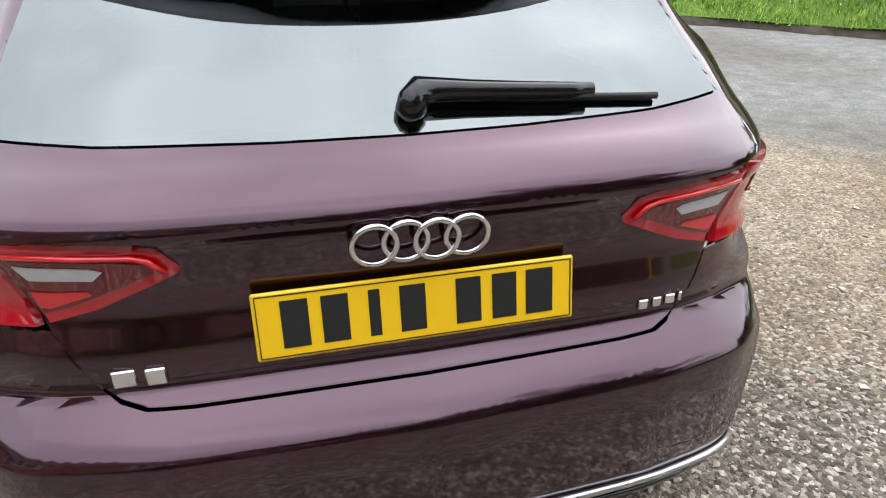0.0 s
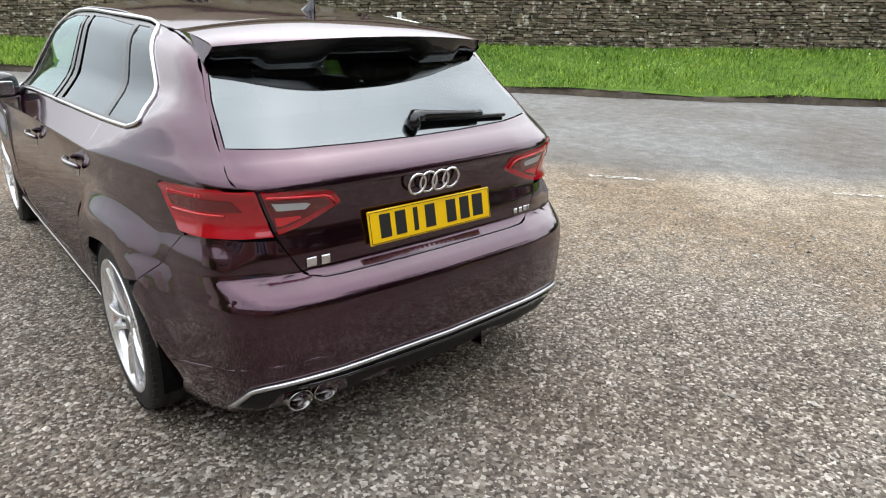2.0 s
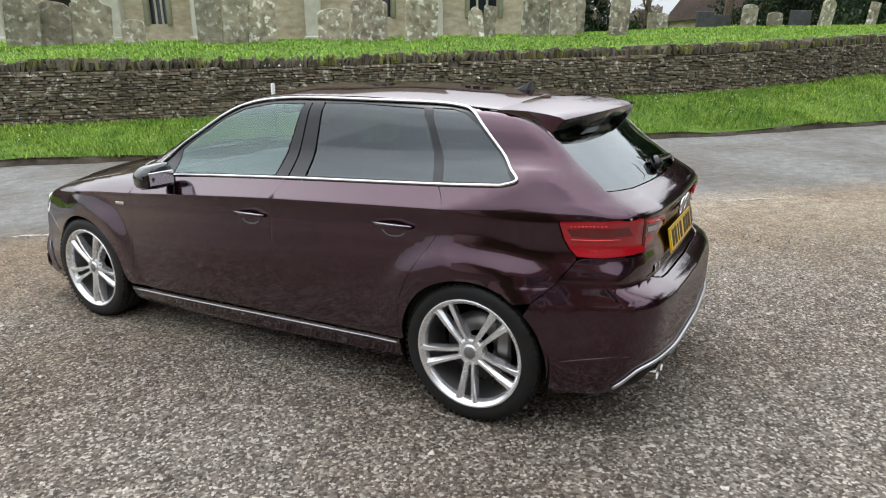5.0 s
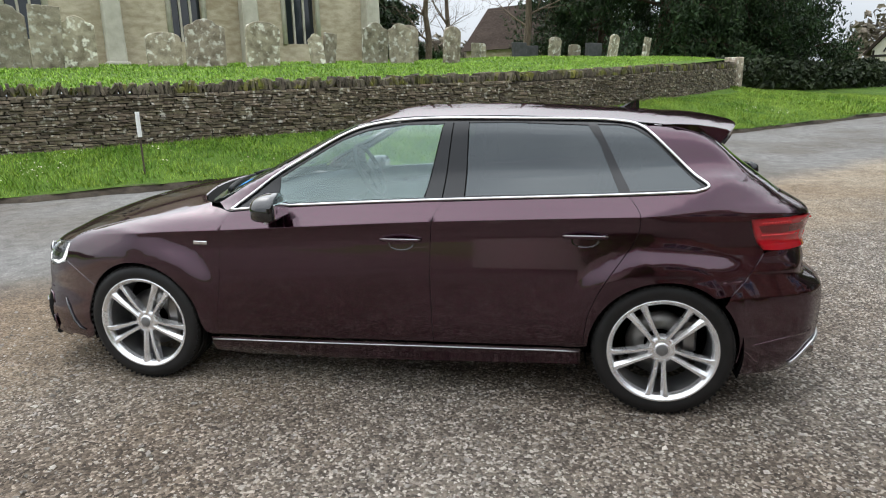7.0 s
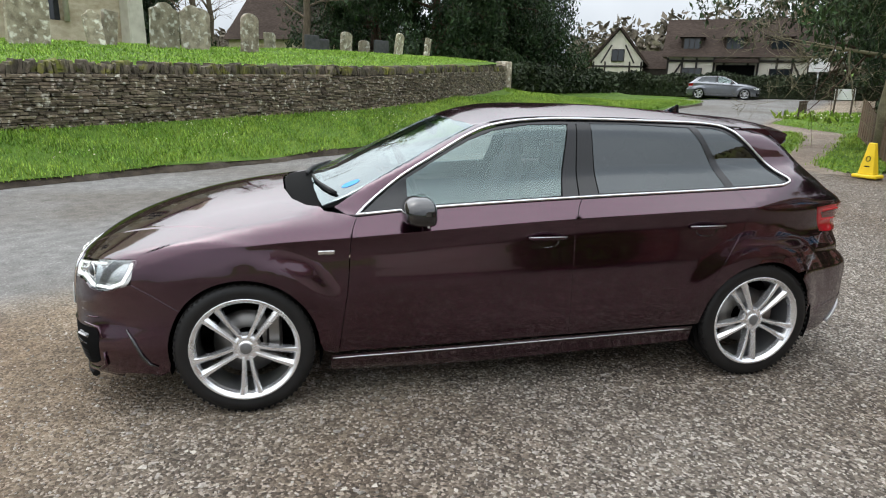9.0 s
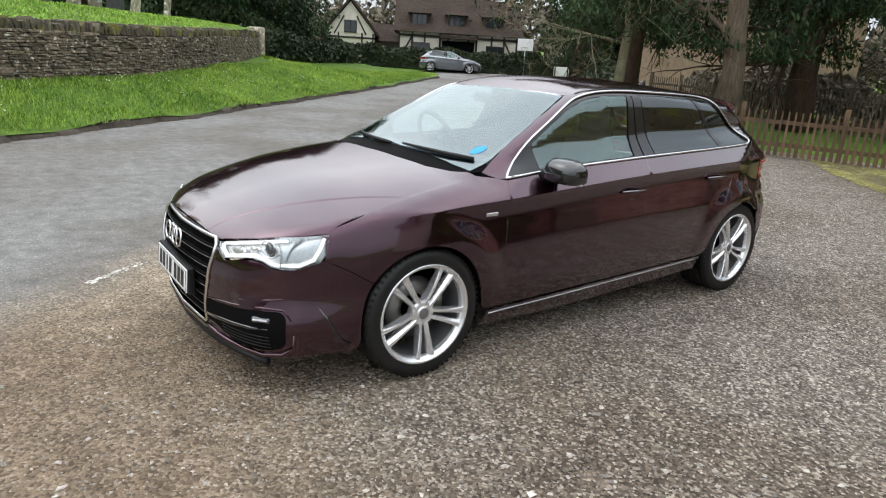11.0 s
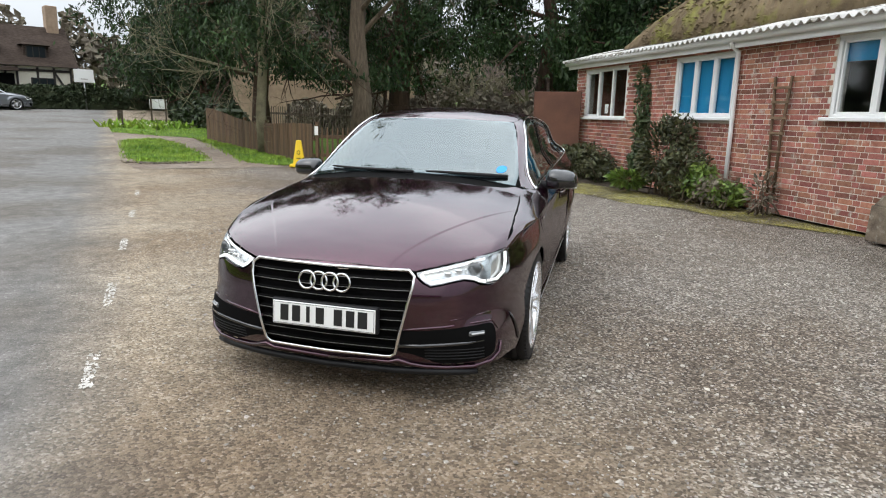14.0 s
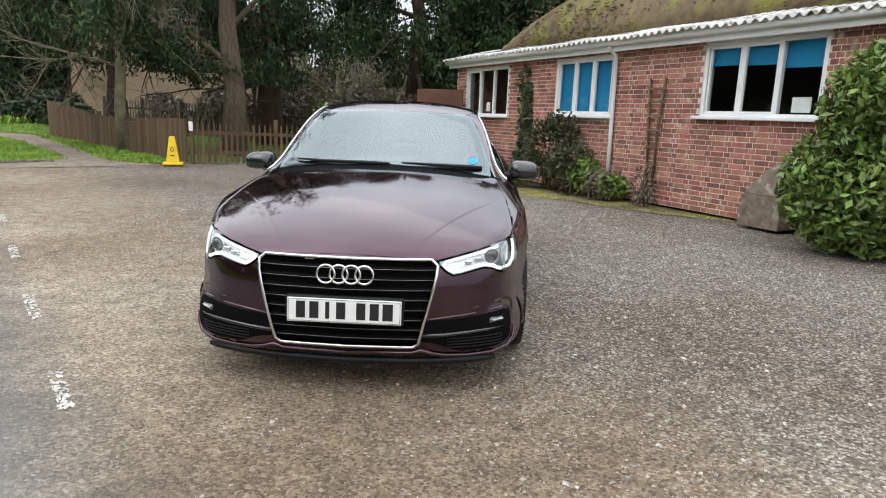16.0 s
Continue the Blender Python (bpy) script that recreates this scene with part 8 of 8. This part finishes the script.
def hedge(name, a, b, height, width, count, material, label, seed, zf, wob2=0.12, core=True, leaf=0.13):
    """A clipped hedge: leaves through a rounded uneven block, with stems below."""
    r = np.random.default_rng(seed)
    a, b = Vector(a), Vector(b)
    L = (b - a).length
    top = tagged(empty(name, (a.x, a.y, 0), math.degrees(math.atan2(b.y - a.y, b.x - a.x))), label, "hedge")
    x = r.uniform(0, L, count)
    t = r.uniform(0, math.pi, count)
    k = r.uniform(0.7, 1.04, count)
    yy = np.cos(t) * width / 2 * k
    zz = np.sin(t) ** 0.45 * height * k * (1 + wob2 * np.sin(x * 1.7 + seed) * np.sin(x * 0.6))
    g0 = zf(0.0) + (zf(1.0) - zf(0.0)) * x / L
    v, f = leaves(np.stack([x, yy, zz + g0], 1), leaf, seed)
    part("foliage", fast_mesh("foliage", v, f, material), None, top)
    bm = bmesh.new()
    add_box(bm, Vector((L / 2, 0, (zf(0) + zf(1)) / 2 + height * 0.4)), (L - 0.2, width * 0.7, height * 0.78), Matrix.Rotation(-math.atan2(zf(1) - zf(0), L), 3, "Y"), 0.1)
    if core:
        part("hedge_core", bm, M_HEDGE, top)
    return top


p0, p1 = sn(22.3, 14.4), sn(33.0, 13.4)
hedge("dark_hedge", p0, p1, 1.25, 1.8, 9000, M_HEDGE, "dark clipped hedge beside the grass", 3, lambda t: 1.28 - 0.35 * t)
hedge("dark_hedge", (33.5, -15.0, 0), (39.3, -19.5, 0), 1.6, 1.4, 6000, M_HEDGE, "dark clipped hedge before the gabled house", 4, lambda t: 0.85)
hedge("dark_hedge", (39.1, -19.0, 0), (29.3, -33.7, 0), 1.5, 1.1, 12000, M_HEDGE, "dark clipped hedge before the timbered house", 5, lambda t: 0.95)
hedge("rough_hedge", (29.3, -33.7, 0), (21.0, -29.5, 0), 1.2, 1.2, 4000, M_HEDGE, "rough dark hedge by the junction", 6, lambda t: 0.65)
hedge("dark_hedge", (20.0, -23.5, 0), (14.0, -18.5, 0), 1.1, 1.5, 4000, M_HEDGE, "bushy dark hedge behind the notice board", 7, lambda t: 0.45, 0.3)
hedge("scrub", (12.5, -21.5, 0), (-1.0, -18.5, 0), 1.5, 2.4, 12000, M_PALETWIG, "tangled winter scrub behind the fences", 8, lambda t: 0.2, 0.4, False)
hedge("scrub", (16.0, -33, 0), (-8.0, -32, 0), 3.2, 3.0, 16000, M_PALETWIG, "brown winter thicket in the distance", 9, lambda t: 0.3, 0.4, False)
far = sn(-60, 62)
hedge("far_trees", sn(60, 46), sn(-60, 66), 4, 8, 26000, M_PALETWIG, "distant belt of leafless trees", 10, lambda t: 1.2, 0.4, False, 0.45)
hedge("far_trees", (70, -30, 0), (-50, -75, 0), 6, 8, 26000, M_PALETWIG, "distant belt of leafless trees", 11, lambda t: 0.5, 0.4, False, 0.45)


# ---- houses ----
def prism(bm, x0, x1, y0, y1, z0, z1, over=0.3, hip=0.0):
    """A pitched roof with its ridge along x."""
    ym = (y0 + y1) / 2
    a = [bm.verts.new(p) for p in ((x0 - over, y0 - over, z0), (x1 + over, y0 - over, z0), (x1 + over, y1 + over, z0), (x0 - over, y1 + over, z0), (x0 - over + hip, ym, z1), (x1 + over - hip, ym, z1))]
    for f in ((0, 1, 5, 4), (2, 3, 4, 5), (1, 2, 5), (3, 0, 4), (3, 2, 1, 0)):
        bm.faces.new([a[i] for i in f])


def house_window(parent, x, y, z, w, h, cols=2):
    win = part("window", box_bm((w, 0.08, h), 0.01, (x, y, z)), M_BEAM, parent)
    k = (w - 0.08) / cols
    for i in range(cols):
        part("pane", box_bm((k - 0.05, 0.02, h - 0.12), 0, (x - w / 2 + 0.04 + (i + 0.5) * k, y - 0.045, z)), M_DARKGLASS, win)


def timber_house():
    A, B = Vector((37.9, -22.7, 0)), Vector((33.1, -29.9, 0))
    d = B - A
    L = d.length
    h = tagged(empty("timbered_house", (A.x, A.y, 0.9), math.degrees(math.atan2(d.y, d.x))), "timber-framed cream house with a steep brown tiled roof and dormers", "house")
    # the front faces -y in the house's own axes after turning half round
    part("wall", box_bm((L, 5.5, 2.75), 0, (L / 2, 2.8, 1.37)), M_RENDER, h)
    bm = bmesh.new()
    prism(bm, 0, L, 0, 5.6, 2.7, 5.35, 0.35)
    part("roof", bm, M_ROOFTILE, h)
    for k in range(3):
        x = L * (0.17 + 0.31 * k)
        dm = part("dormer", box_bm((1.35, 1.7, 0.95), 0.02, (x, 1.25, 3.55)), M_ROOFTILE, h)
        bm = bmesh.new()
        v = [bm.verts.new(p) for p in ((x - 0.85, 0.15, 4.0), (x + 0.85, 0.15, 4.0), (x + 0.85, 2.4, 4.0), (x - 0.85, 2.4, 4.0), (x - 0.25, 0.8, 4.4), (x + 0.25, 0.8, 4.4), (x, 2.5, 4.4))]
        for f in ((0, 1, 5, 4), (1, 2, 6, 5), (3, 0, 4, 6), (4, 5, 6)):
            bm.faces.new([v[i] for i in f])
        part("dormer_roof", bm, M_ROOFTILE, dm)
        house_window(h, x, 0.36, 3.56, 1.1, 0.8, 3)
    for x in (L * 0.19, L * 0.81):
        house_window(h, x, -0.04, 1.5, 1.3, 1.0, 3)
    porch = part("porch", box_bm((L * 0.32, 0.7, 0.25), 0.02, (L * 0.5, -0.3, 2.45), 0.9), M_ROOFTILE, h)
    part("entrance", box_bm((L * 0.27, 0.1, 2.2), 0, (L * 0.5, -0.02, 1.1)), M_DARK, h)
    for x in [0.06, 1.0, 1.9, 3.0, 3.6, L - 3.6, L - 3.0, L - 1.9, L - 1.0, L - 0.06]:
        part("beam", box_bm((0.13, 0.06, 2.6), 0.005, (x, -0.02, 1.35)), M_BEAM, h)
    for z in (0.75, 2.45):
        part("beam", box_bm((L, 0.065, 0.15), 0.005, (L / 2, -0.025, z)), M_BEAM, h)
    for x, s in ((0.55, 1), (L - 0.55, -1)):
        bm = bmesh.new()
        add_box(bm, Vector((x, -0.02, 1.6)), (0.12, 0.06, 1.9), Matrix.Rotation(s * 0.5, 3, "Y"), 0.005)
        part("brace", bm, M_BEAM, h)
    part("chimney", box_bm((0.7, 0.9, 2.6), 0.03, (L - 0.4, 2.8, 5.4)), M_FARBRICK, h)


timber_house()


def gable_house():
    h = tagged(empty("gabled_house", (43.9, -19.9, 0.95), -117), "cream timber-framed gable house with a small window", "house")
    part("wall", box_bm((3.7, 5, 2.5), 0, (1.85, 2.5, 1.25)), M_RENDER, h)
    bm = bmesh.new()
    a = [bm.verts.new(p) for p in ((0, 0, 2.5), (3.7, 0, 2.5), (1.85, 0, 4.7))]
    bm.faces.new(a)
    b = [bm.verts.new((v.co.x, 0.2, v.co.z)) for v in a]
    bm.faces.new(b[::-1])
    part("gable", bm, M_RENDER, h)
    for s, x0, x1 in ((1, -0.35, 1.85), (-1, 4.05, 1.85)):
        bm = bmesh.new()
        v = [bm.verts.new(p) for p in ((x0, -0.25, 2.15), (x1, -0.25, 4.85), (x1, 5.2, 4.85), (x0, 5.2, 2.15))]
        bm.faces.new(v if s < 0 else v[::-1])
        ob = part("roof", bm, M_ROOFTILE, h)
        ob.modifiers.new("thick", "SOLIDIFY").thickness = 0.15
    house_window(h, 1.85, -0.05, 2.9, 0.95, 0.9, 2)
    for x in (0.1, 0.95, 2.75, 3.6):
        part("beam", box_bm((0.12, 0.05, 2.4), 0.004, (x, -0.02, 1.25)), M_BEAM, h)
    part("beam", box_bm((3.7, 0.055, 0.14), 0.004, (1.85, -0.02, 2.1)), M_BEAM, h)
    for s, x in ((1, 1.0), (-1, 2.7)):
        bm = bmesh.new()
        add_box(bm, Vector((x, -0.02, 3.0)), (0.11, 0.05, 1.5), Matrix.Rotation(s * 0.5, 3, "Y"), 0.004)
        part("brace", bm, M_BEAM, h)
    wing = part("side_wing", box_bm((3.2, 3.5, 2.0), 0, (5.3, 3.0, 1.0)), M_BEAM, h)
    bm = bmesh.new()
    prism(bm, 3.7, 6.9, 1.3, 4.8, 2.0, 3.4, 0.2)
    part("wing_roof", bm, M_ROOFTILE, h)


gable_house()


def plain_house(name, at, rz, size, eave, ridge, wall_m, label, wins):
    h = tagged(empty(name, at, rz), label, "house")
    w, d = size
    part("wall", box_bm((w, d, eave), 0, (0, d / 2, eave / 2)), wall_m, h)
    bm = bmesh.new()
    prism(bm, -w / 2, w / 2, 0, d, eave, ridge, 0.3)
    part("roof", bm, M_ROOFTILE, h)
    for x, z, a, b in wins:
        win = part("window", box_bm((a, 0.08, b), 0.01, (x, -0.02, z)), M_WHITE, h)
        k = (a - 0.06) / 2
        for i in (-1, 1):
            part("pane", box_bm((k - 0.05, 0.02, b - 0.12), 0, (x + i * k / 2, -0.065, z)), M_DARKGLASS, win)
    return h


plain_house("brick_house", (15.4, -31.0, 0.4), 22, (9, 6), 4.4, 6.2, M_FARBRICK, "orange brick house, greyed for haze, seen through the trees", ((-3.5, 3.4, 1.0, 1.1), (-0.8, 3.4, 1.5, 1.1), (2.5, 3.4, 1.0, 1.1), (-4.2, 1.2, 1.3, 1.0), (1.0, 1.2, 1.5, 1.1)))
plain_house("barn", (2.5, -38, 0.2), 5, (9, 6), 2.2, 4.2, M_FARBRICK, "low distant barn with a tiled roof", ((0, 1.2, 1.0, 0.8),))
pc2 = sn(26, 33)
plain_house("thatched_cottage", (pc2.x, pc2.y, 1.5), -120, (9, 6), 2.6, 5.8, M_CHURCH, "grey stone cottage with a steep roof behind the graves", ((1.5, 1.5, 1.0, 1.0), (-2, 1.5, 1.0, 1.0)))


def hoop():
    t = tagged(empty("basketball_hoop", (31.6, -29.3, 0.75), -137), "white basketball backboard on a pole", "basketball hoop")
    part("backboard", box_bm((1.1, 0.05, 0.8), 0.01, (0, 0, 2.35)), M_PAPER, t)
    bm = bmesh.new()
    add_tube(bm, [(0, 0.1, 0), (0, 0.1, 2.6)], 0.05, 8)
    part("pole", bm, M_STEEL, t)
    bm = bmesh.new()
    add_tube(bm, [(0.22 * math.cos(a), -0.25 + 0.22 * math.sin(a), 2.15) for a in np.linspace(0, 6.283, 17)], 0.012, 5, False)
    part("ring", bm, M_GATE, t)


hoop()

# ---- the silver hatchback parked up the lane ----
M_SILVER = mat("silver_grey_paint", (0.2, 0.21, 0.23), (0.24, 0.25, 0.27), scale=3, fine=900, rough=0.32, bump=0, metal=0.8, coat=1.0)
for nm in ("silver_hatchback",):
    other = copy_thing(car, pose(33.6, -24.2, float(rise(np.array(40.5))) + 0.008, 0, 0, math.degrees(math.atan2(-0.84, -0.54)) - 90))
    other.name = nm
    tagged(other, "silver-grey hatchback parked at the roadside junction", "car")
    for o in other.children_recursive:
        for sl in o.material_slots:
            if sl.material == M_PAINT:
                sl.link = "OBJECT"
                sl.material = M_SILVER
